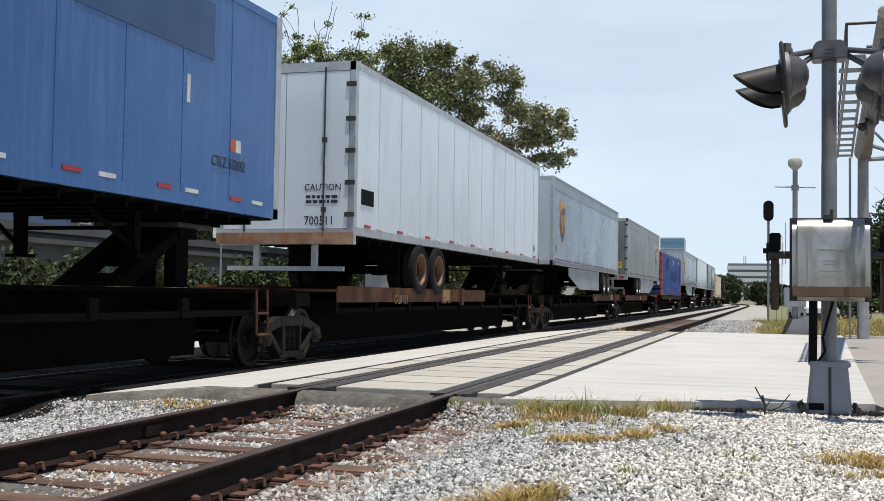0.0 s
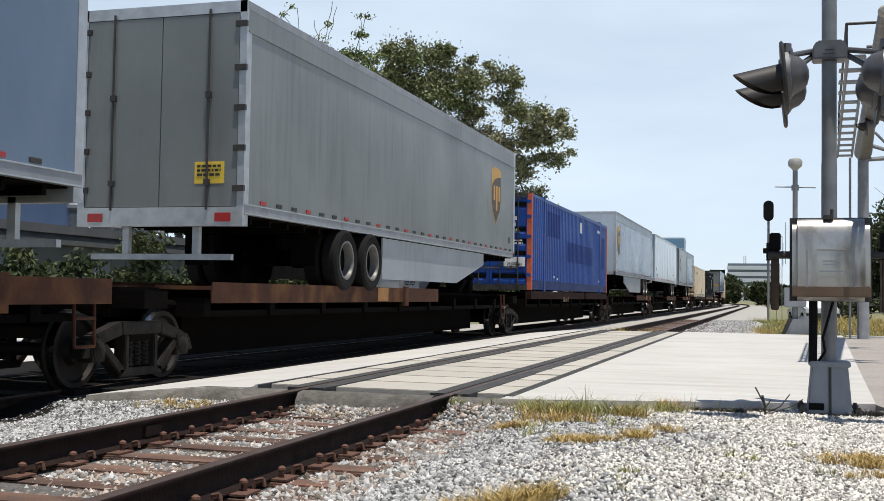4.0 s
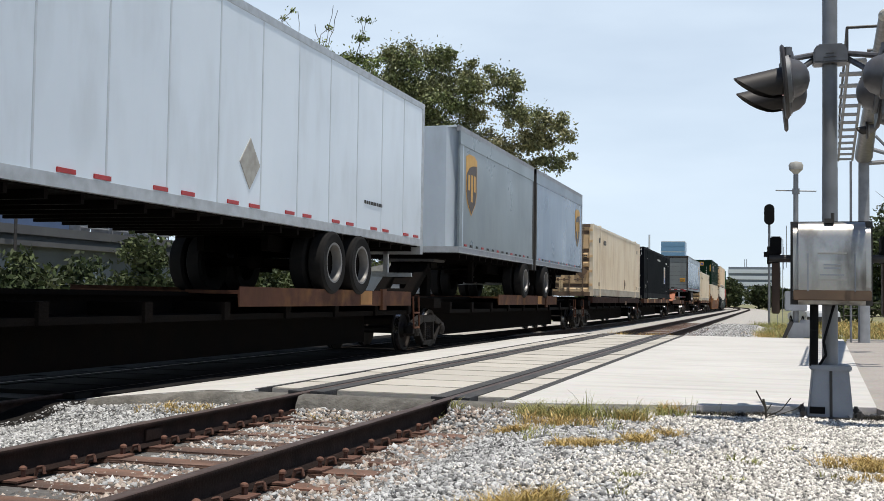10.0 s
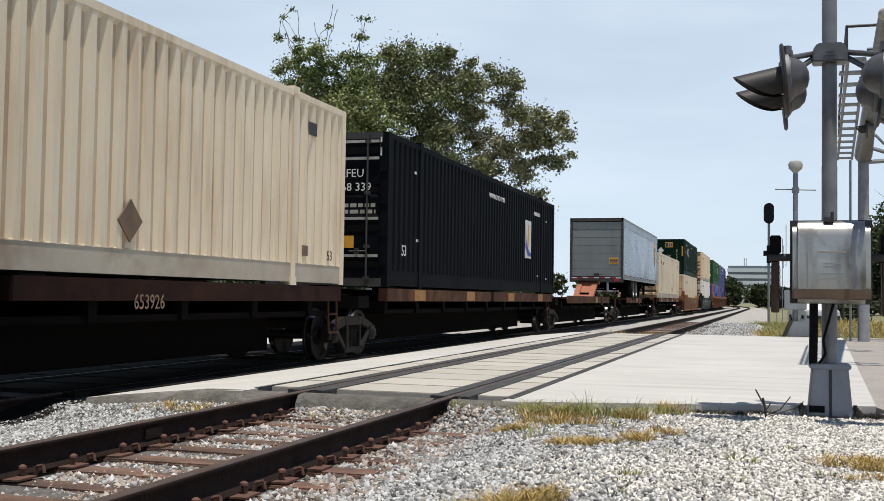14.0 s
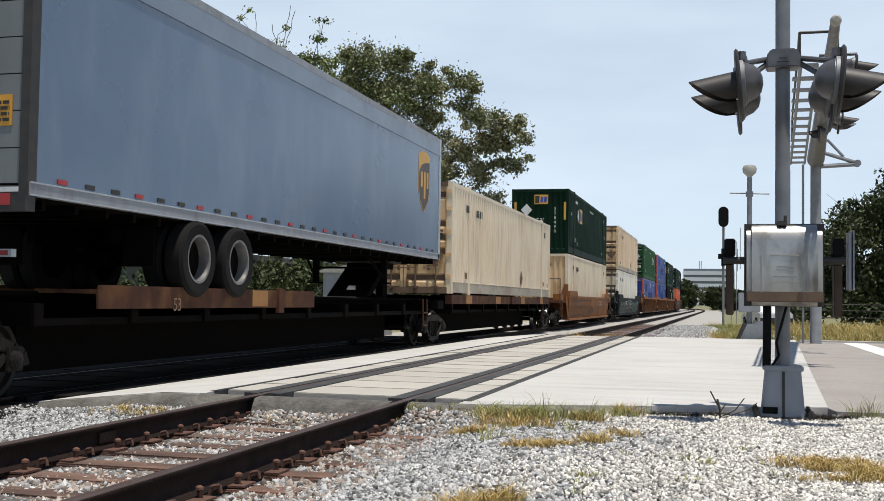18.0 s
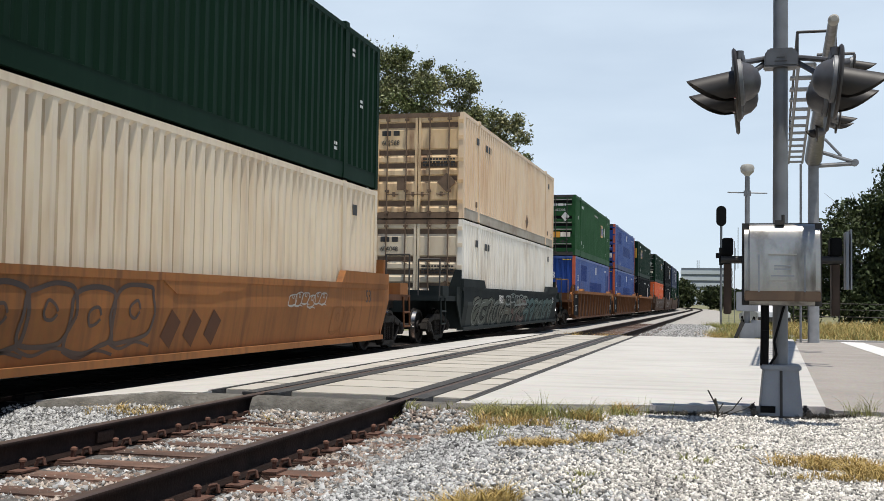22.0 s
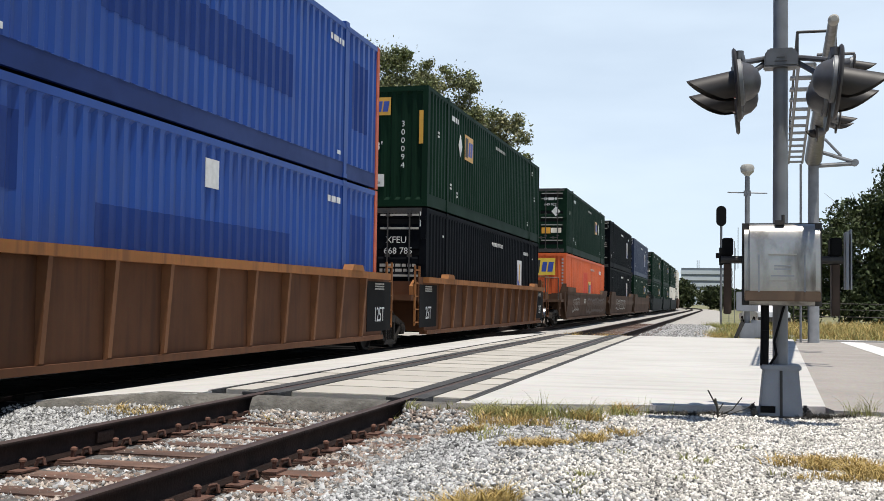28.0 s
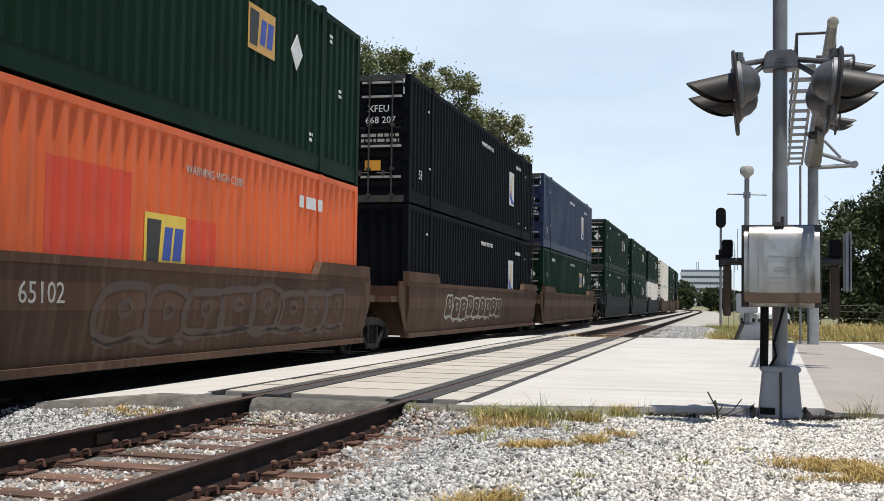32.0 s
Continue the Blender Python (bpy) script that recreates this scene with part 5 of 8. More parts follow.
def spine_car(a, b, trucks, plat=(), rails=(), hitches=(), label="", deck_marks=(), shade=0):
    """A skeleton intermodal platform from a to b along the train. plat: stretches of side deck; rails: load rails for a container."""
    mid = (a + b) / 2
    car = thing("flat_car", label, "rail car", group="rail cars of the train")
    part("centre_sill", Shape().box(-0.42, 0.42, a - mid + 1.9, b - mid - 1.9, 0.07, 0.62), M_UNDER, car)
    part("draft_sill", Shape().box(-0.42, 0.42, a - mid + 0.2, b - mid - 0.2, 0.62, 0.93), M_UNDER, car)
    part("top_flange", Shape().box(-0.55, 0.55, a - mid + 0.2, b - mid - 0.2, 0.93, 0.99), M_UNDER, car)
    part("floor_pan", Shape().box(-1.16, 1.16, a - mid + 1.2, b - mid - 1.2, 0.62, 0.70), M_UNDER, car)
    y = a - mid + 1.2
    while y < b - mid - 0.8:
        part("cross_arm", CROSS_ARM, None, car).location = (0, y, 0)
        y += 1.9
    for p, q in plat:
        for s in (-1, 1):
            dk = part("deck", Shape().prism([(s * 0.5, 1.02), (s * 1.30, 1.02), (s * 1.31, 1.07), (s * 1.32, 1.07), (s * 1.32, 0.80), (s * 1.30, 0.80), (s * 1.29, 0.97), (s * 0.5, 0.97)], "y", p - mid, q - mid), M_DECK, car)
            part("deck_patch", Shape().box(*sorted((s * 1.321, s * 1.325)), p - mid + 0.62 * (q - p), p - mid + 0.62 * (q - p) + 0.55, 0.82, 1.06), M_DECKYELLOW, dk)
            part("deck_post", Shape().box(*sorted((s * 1.30, s * 1.36)), (p + 0.78 * (q - p)) - mid - 0.14, (p + 0.78 * (q - p)) - mid + 0.06, 0.72, 1.10), M_DECK, dk)
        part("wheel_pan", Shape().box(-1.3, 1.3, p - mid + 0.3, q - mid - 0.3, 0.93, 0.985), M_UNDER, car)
    for p, q in rails:
        for s in (-1, 1):
            # With shade set, the rails' paint is dark as if shaded by the load.
            rl = part("load_rail", Shape().box(*sorted((s * 1.12, s * 1.30)), p - mid, q - mid, 0.86, 1.10), M_DECKSHADE if shade else M_DECK, car)
            for i in range(0 if shade else 2):
                yy = p - mid + (0.25 + 0.5 * i) * (q - p)
                part("deck_patch", Shape().box(*sorted((s * 1.301, s * 1.306)), yy - 0.35, yy + 0.35, 0.87, 1.09), M_DECKYELLOW, rl)
            for yy in (p - mid + 0.1, q - mid - 0.5):
                part("pedestal", Shape().box(*sorted((s * 0.95, s * 1.28)), yy, yy + 0.4, 1.0, 1.125), M_UNDER, car)
    for hy, up, mat in hitches:
        h = hy - mid
        k = Shape()
        for x0, x1 in ((-0.46, -0.22), (0.22, 0.46)):
            part("hitch_strut", Shape().prism([(h - 1.75, 1.0), (h - 1.35, 1.0), (h + 0.05, 1.80), (h - 0.30, 1.80)], "x", x0, x1), mat, car, "hinged trailer hitch stand", bevel=0.015)
        k.prism([(h - 1.0, 1.26), (h - 0.62, 1.26), (h + 0.03, 1.78), (h - 0.30, 1.78)], "x", -0.24, 0.24)
        part("hitch_plate", k, mat, car)
        part("hitch_plate", Shape().prism([(h - 1.75, 1.0), (h - 1.45, 1.0), (h - 1.2, 1.16), (h - 1.45, 1.16)], "x", -0.24, 0.24), mat, car)
        for x0 in (-0.34, 0.16):
            part("hitch_leg", Shape().box(x0, x0 + 0.18, h - 0.12, h + 0.2, 1.0, 1.80), M_UNDER, car)
        part("hitch_head", Shape().prism([(-0.66, h - 0.62), (0.66, h - 0.62), (0.66, h + 0.3), (0.3, h + 0.5), (-0.3, h + 0.5), (-0.66, h + 0.3)], "z", 1.80, 1.86), M_DARKMETAL, car, bevel=0.02)
        for x0 in (-0.5, 0.4):
            part("hitch_bracket", Shape().box(x0, x0 + 0.1, h - 0.3, h + 0.15, 1.66, 1.8), mat, car)
    for u in trucks:
        truck(car, u - mid, u)
        part("body_bolster", Shape().box(-1.25, 1.25, u - mid - 0.25, u - mid + 0.25, 0.74, 0.95), M_UNDER, car)
        for s in (-1, 1):
            yy = u - mid
            part("end_step", Shape().tube([(s * 1.2, yy - 1.5, 0.98), (s * 1.22, yy - 1.5, 0.35), (s * 1.22, yy - 1.15, 0.35), (s * 1.2, yy - 1.15, 0.98)], 0.02, 6).tube([(s * 1.22, yy - 1.5, 0.65), (s * 1.22, yy - 1.15, 0.65)], 0.02, 6), M_DECK, car)
        part("brake_rigging", Shape().rod((0.75, u - mid - 0.3, 0.9), (0.75, u - mid + 1.6, 0.75), 0.05, 6).rod((-0.4, u - mid + 1.2, 0.62), (0.5, u - mid + 1.2, 0.62), 0.14, 10), M_UNDER, car)
    if deck_marks:
        for text, yy in deck_marks:
            lettering(text, 0.24, M_DECKMARK, car, on_side(1.327 if plat else 1.308, yy, 0.84), squeeze=0.9)
    MOVING.append((car, mid, 0.0))
    return car


def well_car(a, b, ends, paint, top=1.5, ribbed=False, label="", sill=None, code="", slope=True):
    """A deep well unit round the lower container from a to b. ends: which ends carry a bogie of the unit's own ('a', 'b') or share one ('s')."""
    mid = (a + b) / 2
    car = thing("well_car", label, "rail car", group="rail cars of the train")
    y0, y1 = a - mid - 0.2, b - mid + 0.2
    end_paint = M_TTXRIB if paint in (M_TTX, M_TTXRIB) else paint
    W0, W1 = 1.312, 1.49 if ribbed else 1.425
    face = [(W0, top), (W0 + 0.03, top), (W0 + 0.03, 0.16), (W0, 0.16)] if ribbed else [(W0, top), (SIDE_X, top), (SIDE_X, LEAN_Z), (SIDE_X - 0.096, 0.16), (W0 - 0.012, 0.16)]
    for s in (-1, 1):
        wall = part("side_wall", Shape().prism([(s * p, q) for p, q in face], "y", y0, y1).prism([(y0 - 0.55, 0.92), (y0, 0.2), (y0, top), (y0 - 0.55, top)], "x", *sorted((s * W0, s * (W0 + 0.03)))).prism([(y1 + 0.55, 0.92), (y1, 0.2), (y1, top), (y1 + 0.55, top)], "x", *sorted((s * W0, s * (W0 + 0.03)))), paint, car)
        part("top_sill", Shape().box(*sorted((s * (W0 - 0.02), s * W1)), y0 - 0.2, y1 + 0.2, top - (0.13 if ribbed else 0.10), top), sill or paint, wall)
        part("bottom_sill", Shape().box(*sorted((s * (W0 - 0.1), s * (W0 + 0.09))), y0, y1, 0.13, 0.22), paint, wall)
        if ribbed:
            n = 11
            for i in range(n + 1):
                yy = y0 + 1.3 + i * (y1 - y0 - 2.6) / n
                # The ribs' lit edges are put into their paler paint.
                rib = part("rib", Shape().prism([(s * (W0 + 0.03), 0.2), (s * (W0 + 0.09), 0.24), (s * (W1 - 0.01), top - 0.1), (s * (W0 + 0.03), top - 0.1)], "y", yy - 0.04, yy + 0.04), M_RIBEDGE, wall)
            for yy in (y0 + 0.2, y1 - 0.2):
                pl = part("data_panel", Shape().box(*sorted((s * (W0 + 0.031), s * (W0 + 0.04))), yy - 0.7, yy + 0.85, 0.30, top - 0.175), M_BLACK, wall)
                if code and s > 0:
                    lettering(code, 0.42, M_WHITEMARK, pl, on_side(W0 + 0.042, yy + 0.08, 0.62), squeeze=0.75)
                    bars(pl, M_PALEMARK, on_side(W0 + 0.042, yy + 0.08, 1.25), 3, 0.6, 0.03)
            for e, yy in ((-1, y0 - 0.62), (1, y1 + 0.62)):
                lad = part("end_ladder", Shape().box(*sorted((s * 1.30, s * 1.34)), yy - 0.20, yy - 0.16, 0.35, 1.72), sill or paint, wall, "yellow end ladder")
                part("end_ladder", Shape().box(*sorted((s * 1.30, s * 1.34)), yy + 0.16, yy + 0.20, 0.35, 1.72), sill or paint, wall, "yellow end ladder")
                for zz in (0.42, 0.72, 1.02, 1.32, 1.62):
                    part("rung", Shape().box(*sorted((s * 1.305, s * 1.335)), yy - 0.2, yy + 0.2, zz - 0.015, zz + 0.015), sill or paint, wall)
                part("step_bracket", Shape().prism([(yy - 0.24, 0.95), (yy + 0.24, 0.95), (yy + 0.24, 1.25), (yy + e * -0.05, 1.40), (yy - 0.24, 1.25)], "x", *sorted((s * 1.20, s * 1.29))), sill or paint, wall)
            for yy in (y0 + 1.9, y1 - 1.9):
                part("guide_bracket", Shape().prism([(yy - 0.35, top), (yy + 0.35, top), (yy + 0.25, top + 0.11), (yy - 0.25, top + 0.11)], "x", *sorted((s * (W0 + 0.0), s * (W1 + 0.02)))), sill or paint, wall)
        elif slope:
            for e, yy in ((1, y0), (-1, y1)):
                part("shoulder", Shape().prism([(yy - e * 0.2, top), (yy + e * 2.6, top), (yy + e * 2.4, top + 0.22), (yy - e * 0.2, top + 0.22)], "x", *sorted((s * (W0 + 0.004), s * (W1 + 0.02)))), paint, wall)
    part("well_floor", Shape().box(-W0, W0, y0 + 0.9, y1 - 0.9, 0.15, 0.20), M_UNDER, car)
    for e, yy, key in ((-1, y0, "a"), (1, y1, "b")):
        out = yy + e * (2.3 if key in ends else 1.0)
        part("end_deck", Shape().box(-1.3, 1.3, *sorted((yy, out)), 0.92, 1.05), end_paint, car)
        part("draft_sill", Shape().box(-0.35, 0.35, *sorted((yy, out)), 0.62, 0.92), end_paint, car)
        part("bulkhead", Shape().box(-W0, W0, *sorted((yy + e * 0.05, yy - e * 0.05)), 0.2, top - 0.1), end_paint, car)
        if key in ends:
            for s in (-1, 1):
                handrail(car, M_YELLOWRAIL if ribbed else M_DARKMETAL, [(s * 1.3, out - e * 0.1, 1.05), (s * 1.3, out - e * 0.1, 1.95), (s * 0.75, out - e * 0.1, 1.95), (s * 0.75, out - e * 0.1, 1.05)], 0.022)
                lad = Shape().tube([(s * 1.32, out - e * 0.15, 1.0), (s * 1.34, out - e * 0.15, 0.35), (s * 1.34, out - e * 0.6, 0.35), (s * 1.32, out - e * 0.6, 1.0)], 0.022, 6).tube([(s * 1.34, out - e * 0.15, 0.66), (s * 1.34, out - e * 0.6, 0.66)], 0.022, 6)
                part("ladder", lad, end_paint, car)
                part("end_box", Shape().box(s * 1.15 - 0.18, s * 1.15 + 0.18, *sorted((out - e * 0.3, out - e * 0.9)), 1.05, 1.30), paint, car)
                part("end_bracket", Shape().prism([(s * 0.95, 1.05), (s * 1.36, 1.05), (s * 1.36, 1.75), (s * 1.2, 1.75)], "y", *sorted((yy + e * 0.1, yy + e * 0.22))), paint, car)
            part("coupler", Shape().box(-0.12, 0.12, *sorted((out, out + e * 0.55)), 0.72, 0.92).box(-0.2, 0.16, *sorted((out + e * 0.4, out + e * 0.68)), 0.68, 0.96), M_TRUCK, car)
            part("brake_platform", Shape().lathe([(-0.02, 0.24), (0.0, 0.265), (0.02, 0.24), (0.0, 0.22)], (-0.55, out - e * 0.5, 1.62), "y", 18).rod((-0.55, out - e * 0.5, 1.05), (-0.55, out - e * 0.5, 1.62), 0.03, 6), M_UNDER, car)
            truck(car, yy + e * 1.45, mid + yy + e * 1.45)
    if "s" in ends:
        truck(car, y1 + 1.55, mid + y1 + 1.55)
    MOVING.append((car, mid, 0.0))
    return car

# ---- the loads, in the order in which they pass: near end and far end along the train ----


def load(box, a, b, z):
    MOVING.append((box, (a + b) / 2, z))
    return box


TRAILER_Z, SPINE_Z, WELL_Z, STACK_Z = 2.0, 1.13, 0.235, 3.165

# blue trailer
t = load(trailer("van_trailer", "deep blue van trailer with faint lighter streaks", M_BLUEVAN, 16.1, rail=M_BLUEVAN, nose_near=False, ribs=1.22, rim=M_RIM), -1.9, 14.25, TRAILER_Z)
lettering("CTLZ 532892", 0.2, M_BLACKMARK, t, on_side(HALF + 0.010, 6.55, 0.62), squeeze=0.8)
patch(t, "emblem_patch", M_ORANGEPOST, "side", 6.58, 6.72, 0.80, 0.96, 0.012)
patch(t, "emblem_patch", M_WHITEMARK, "side", 6.72, 6.86, 0.80, 0.96, 0.012)
patch(t, "overpaint", M_VANPATCH, "side", 3.2, 6.1, 1.9, 2.62, 0.009, "darker blue overpainted patch")
patch(t, "white_sticker", M_WHITEMARK, "side", 5.45, 5.52, 1.25, 1.6, 0.010)

# white trailer, rear doors towards the road
t = load(trailer("van_trailer", "white van trailer with rear doors and rusty rear frame", M_WHITEVAN, 15.5, h=3.0, nose_near=False, ribs=1.22, rim=M_RIMRUST, rear="swing"), 17.2, 32.7, 1.95)
h = HALF_LEN[t.name]
part("rear_sill", Shape().box(-HALF, HALF, -h - 0.03, -h, -0.16, 0.04), M_RUSTSILL, t, "rusty rear sill")
lettering("CAUTION", 0.16, M_BLACKMARK, t, on_end(0.72, -h - 0.004, 0.82), squeeze=0.95)
bars(t, M_BLACKMARK, on_end(0.72, -h - 0.003, 0.66), 2, 0.62, 0.05)
lettering("700511", 0.22, M_BLACKMARK, t, on_end(0.66, -h - 0.004, 0.24), squeeze=0.85)
patch(t, "sign_plate", M_BLACK, "side", -h + 0.35, -h + 0.95, 0.55, 0.82, 0.012)
lettering("53", 0.25, M_BLACKMARK, t, on_side(HALF + 0.008, h - 0.75, 0.42))

# parcel trailer, nose towards the road
t = load(trailer("van_trailer", "grey-blue parcel trailer with a shield emblem and pale side skirt", M_GREYVAN, 15.9, nose_near=True, rail=M_GREYPAINT, skirt=True, band=True), 34.95, 50.85, TRAILER_Z)
h = HALF_LEN[t.name]
shield(t, -h + 1.68, 1.53)
lettering("842224", 0.20, M_BLACKMARK, t, on_end(-0.55, -h - 0.004, 2.48), squeeze=0.85)
lettering("53", 0.22, M_BLACKMARK, t, on_side(HALF + 0.004, -h + 0.6, 0.55))
lettering("13'-6\"", 0.12, M_BLACKMARK, t, on_end(-0.6, -h - 0.004, 0.78))

# parcel trailer, rear towards the road
t = load(trailer("van_trailer", "oxidised silver parcel trailer with rear doors and side skirt", M_GREYVANOLD, 16.15, nose_near=False, rail=M_GREYPAINT, skirt=True, band=True), 54.4, 70.6, TRAILER_Z)
h = HALF_LEN[t.name]
shield(t, h - 2.1, 1.57)
patch(t, "caution_sticker", M_YELLOW, "end", 0.55, 1.0, 0.42, 0.72)
bars(t, M_BLACKMARK, on_end(0.77, -h - 0.008, 0.66), 3, 0.36, 0.035)
lettering("53", 0.22, M_BLACKMARK, t, on_side(HALF + 0.004, h - 0.6, 0.45))

# blue container


def blue_box(label, near="door", fade=False, length=16.15):
    p = M_BLUEFADE if fade else M_BLUE
    c = container("freight_container", label, p, length=length, near=near, post=M_ORANGEPOST, frame_mat=M_DARKMETAL, recess_shade=M_BLACK, doors_paint=M_BLUE, base_band=M_BLUEBASE if not fade else M_BLUE, rib=0.042)
    h = HALF_LEN[c.name]
    side_patch_ribbed(c, "overpaint", M_BLUEDARK, -h + 2.3, -h + 4.5, 1.75, 2.55, "darker blue overpainted block")
    side_patch_ribbed(c, "overpaint", M_BLUEDARK, -h + 5.9, -h + 11.6, 1.05, 1.75, "darker blue overpainted band")
    side_patch_ribbed(c, "overpaint", M_BLUEDARK, h - 1.6, h - 0.7, 1.0, 2.3, "darker blue overpainted block")
    patch(c, "white_plate", M_WHITEMARK, "side", -h + 8.6, -h + 9.0, 2.2, 2.6, 0.004)
    bars(c, M_WHITEMARK, on_side(HALF + 0.001, h - 2.5, 2.5), 1, 0.7, 0.11)
    for yy, zz in ((-h + 3.5, 0.42), (-h + 4.1, 0.36), (h - 2.4, 0.42)):
        patch(c, "white_label", M_WHITEMARK, "side", yy, yy + 0.16, zz, zz + 0.07, 0.004)
    if near == "door":
        bars(c, M_WHITEMARK, on_end(0.62, -h - 0.004, 2.15), 3, 0.46, 0.11)
        bars(c, M_WHITEMARK, on_end(0.0, -h - 0.004, 1.6), 4, 0.55, 0.05)
        bars(c, M_WHITEMARK, on_end(0.75, -h - 0.004, 1.48), 2, 0.55, 0.05)
        patch(c, "notice", M_WHITEMARK, "end", 0.45, 1.1, 0.70, 0.98, 0.008)
        lettering("24,000 lbs", 0.15, M_BLACKMARK, c, on_end(0.78, -h - 0.012, 0.78), squeeze=0.75)
    else:
        lettering("53", 0.50, M_WHITEMARK, c, on_end(0.12, -h - 0.002, 1.95))
        patch(c, "notice", M_OFFWHITE, "end", 0.0, 0.42, 1.15, 1.5, 0.008)
        bars(c, M_WHITEMARK, on_end(-0.8, -h - 0.002, 2.0), 5, 0.12, 0.09)
        bars(c, M_YELLOW, on_end(-0.9, -h - 0.008, 2.72), 1, 0.4, 0.05)
        bars(c, M_YELLOW, on_end(0.9, -h - 0.008, 2.72), 1, 0.4, 0.05)
    if near != "door":
        lettering("53", 0.42, M_WHITEMARK, c, on_side(HALF + 0.001, -h + 1.15, 1.85))
        patch(c, "notice", M_WHITEMARK, "side", -h + 0.95, -h + 1.4, 1.12, 1.45, 0.004)
        lettering("10", 0.22, M_BLACKMARK, c, on_side(HALF + 0.006, -h + 1.17, 1.3))
    return c


load(blue_box("bright blue ribbed container with red-orange corner posts and darker overpainted blocks", length=15.6), 72.9, 88.5, SPINE_Z)

# parcel trailer and leased white trailer
t = load(trailer("van_trailer", "grey-blue parcel trailer with a shield emblem and drip marks", M_GREYVAN, 15.95, nose_near=True, rail=M_GREYPAINT, skirt=True, band=True, stripes="red"), 91.3, 107.25, TRAILER_Z)
h = HALF_LEN[t.name]
shield(t, -h + 1.05, 1.62)
lettering("53", 0.22, M_BLACKMARK, t, on_side(HALF + 0.004, -h + 0.5, 0.55))
t = load(trailer("van_trailer", "clean white leased van trailer with flush seams", M_WHITEVAN, 15.9, nose_near=True, ribs=1.22, rounded=True, stripes="red"), 109.25, 125.15, TRAILER_Z)
h = HALF_LEN[t.name]
lettering("531307", 0.24, M_BLACKMARK, t, on_end(0.55, -h - 0.006, 2.72), squeeze=0.8)
bars(t, M_BLACKMARK, on_end(0.4, -h - 0.005, 2.35), 2, 0.7, 0.14)
lettering("53'", 0.30, M_BLACKMARK, t, on_side(HALF + 0.008, -h + 0.75, 0.75))
bars(t, M_BLACKMARK, on_side(HALF + 0.008, -h + 1.3, 0.42), 2, 0.8, 0.05)
part("placard", Shape().prism([(h - 8.0, 0.75), (h - 7.7, 1.1), (h - 7.4, 0.75), (h - 7.7, 0.4)], "x", HALF, HALF + 0.01), M_PALEMARK, t)
bars(t, M_BLACKMARK, on_side(HALF + 0.008, h - 2.9, 0.62), 1, 0.9, 0.06)
part("sensor_housing", Shape().box(-0.25, 0.1, -h - 0.08, -h, 1.15, 1.35), M_WHITEMARK, t)

# two short parcel trailers
t = load(trailer("short_trailer", "short silver-grey parcel trailer with a gold-topped shield", M_SILVERVAN, 8.1, nose_near=True, rail=M_GREYPAINT, band=True, rounded=True, rear="roll", roll_paint=M_GREYVANOLD), 127.8, 135.9, TRAILER_Z)
h = HALF_LEN[t.name]
shield(t, -h + 1.05, 1.66, 1.0)
lettering("13'-6\"", 0.12, M_BLACKMARK, t, on_end(-0.4, -h - 0.006, 1.2))
lettering("363755", 0.2, M_BLACKMARK, t, on_end(-0.2, -h - 0.006, 2.75), squeeze=0.85)
t = load(trailer("short_trailer", "short blue-grey parcel trailer with roll-up door, dented side", M_GREYVAN, 8.35, nose_near=False, rail=M_GREYPAINT, band=True, rear="roll", roll_paint=M_NOSE), 136.25, 144.6, TRAILER_Z)
h = HALF_LEN[t.name]
shield(t, h - 1.0, 1.62, 0.95)

# cream containers


def diamond(box, side, a, z, k, mat=M_BROWNBAND):
    h = HALF_LEN[box.name]
    if side == "side":
        return part("placard", Shape().prism([(a, z - k), (a + k, z), (a, z + k), (a - k, z)], "x", HALF - 0.006, HALF + 0.012), mat, box)
    return part("placard", Shape().prism([(a, z - k), (a + k, z), (a, z + k), (a - k, z)], "y", -h - 0.012, -h + 0.03), mat, box)


def cream_box(label, number="", near="door", side=M_CREAM, doors=M_CREAMRUST, base=None):
    c = container("freight_container", label, side, near=near, frame_mat=M_BROWNBAND, recess_shade=M_BROWNBAND, doors_paint=doors, base_band=base or M_CREAMBASE, rail_mat=side, groove=M_OFFGROOVE if side == M_OFFWHITE else M_CREAMGROOVE)
    h = HALF_LEN[c.name]
    if near == "door":
        bars(c, M_BLACKMARK, on_end(-0.78, -h - 0.002, 2.35), 1, 0.5, 0.14)
        lettering(number, 0.20, M_BLACKMARK, c, on_end(-0.78, -h - 0.002, 2.08), squeeze=0.85)
        diamond(c, "end", 0.82, 0.98, 0.26)
        patch(c, "notice", M_BROWNBAND, "end", -0.58, -0.36, 0.78, 1.1, 0.006)
        bars(c, M_BLACKMARK, on_end(0.6, -h - 0.002, 1.62), 3, 0.9, 0.05)
    else:
        lettering(number, 0.17, M_BLACKMARK, c, on_end(0.3, -h - 0.002, 2.38), squeeze=0.9)
    diamond(c, "side", h - 6.3, 0.62, 0.24)
    bars(c, M_BLACKMARK, on_side(HALF + 0.001, -h + 1.75, 2.32), 1, 0.32, 0.2)
    bars(c, M_BLACKMARK, on_side(HALF + 0.001, -h + 3.2, 2.28), 1, 0.75, 0.2)
    bars(c, M_BLACKMARK, on_side(HALF + 0.001, h - 1.35, 2.4), 1, 0.3, 0.2)
    lettering("53", 0.22, M_BLACKMARK, c, on_side(HALF + 0.001, h - 0.6, 0.45))
    for yy in (-h + 1.55, h - 1.65):
        patch(c, "plate", M_BROWNBAND, "side", yy, yy + 0.18, 0.42, 0.58, 0.006)
    return c


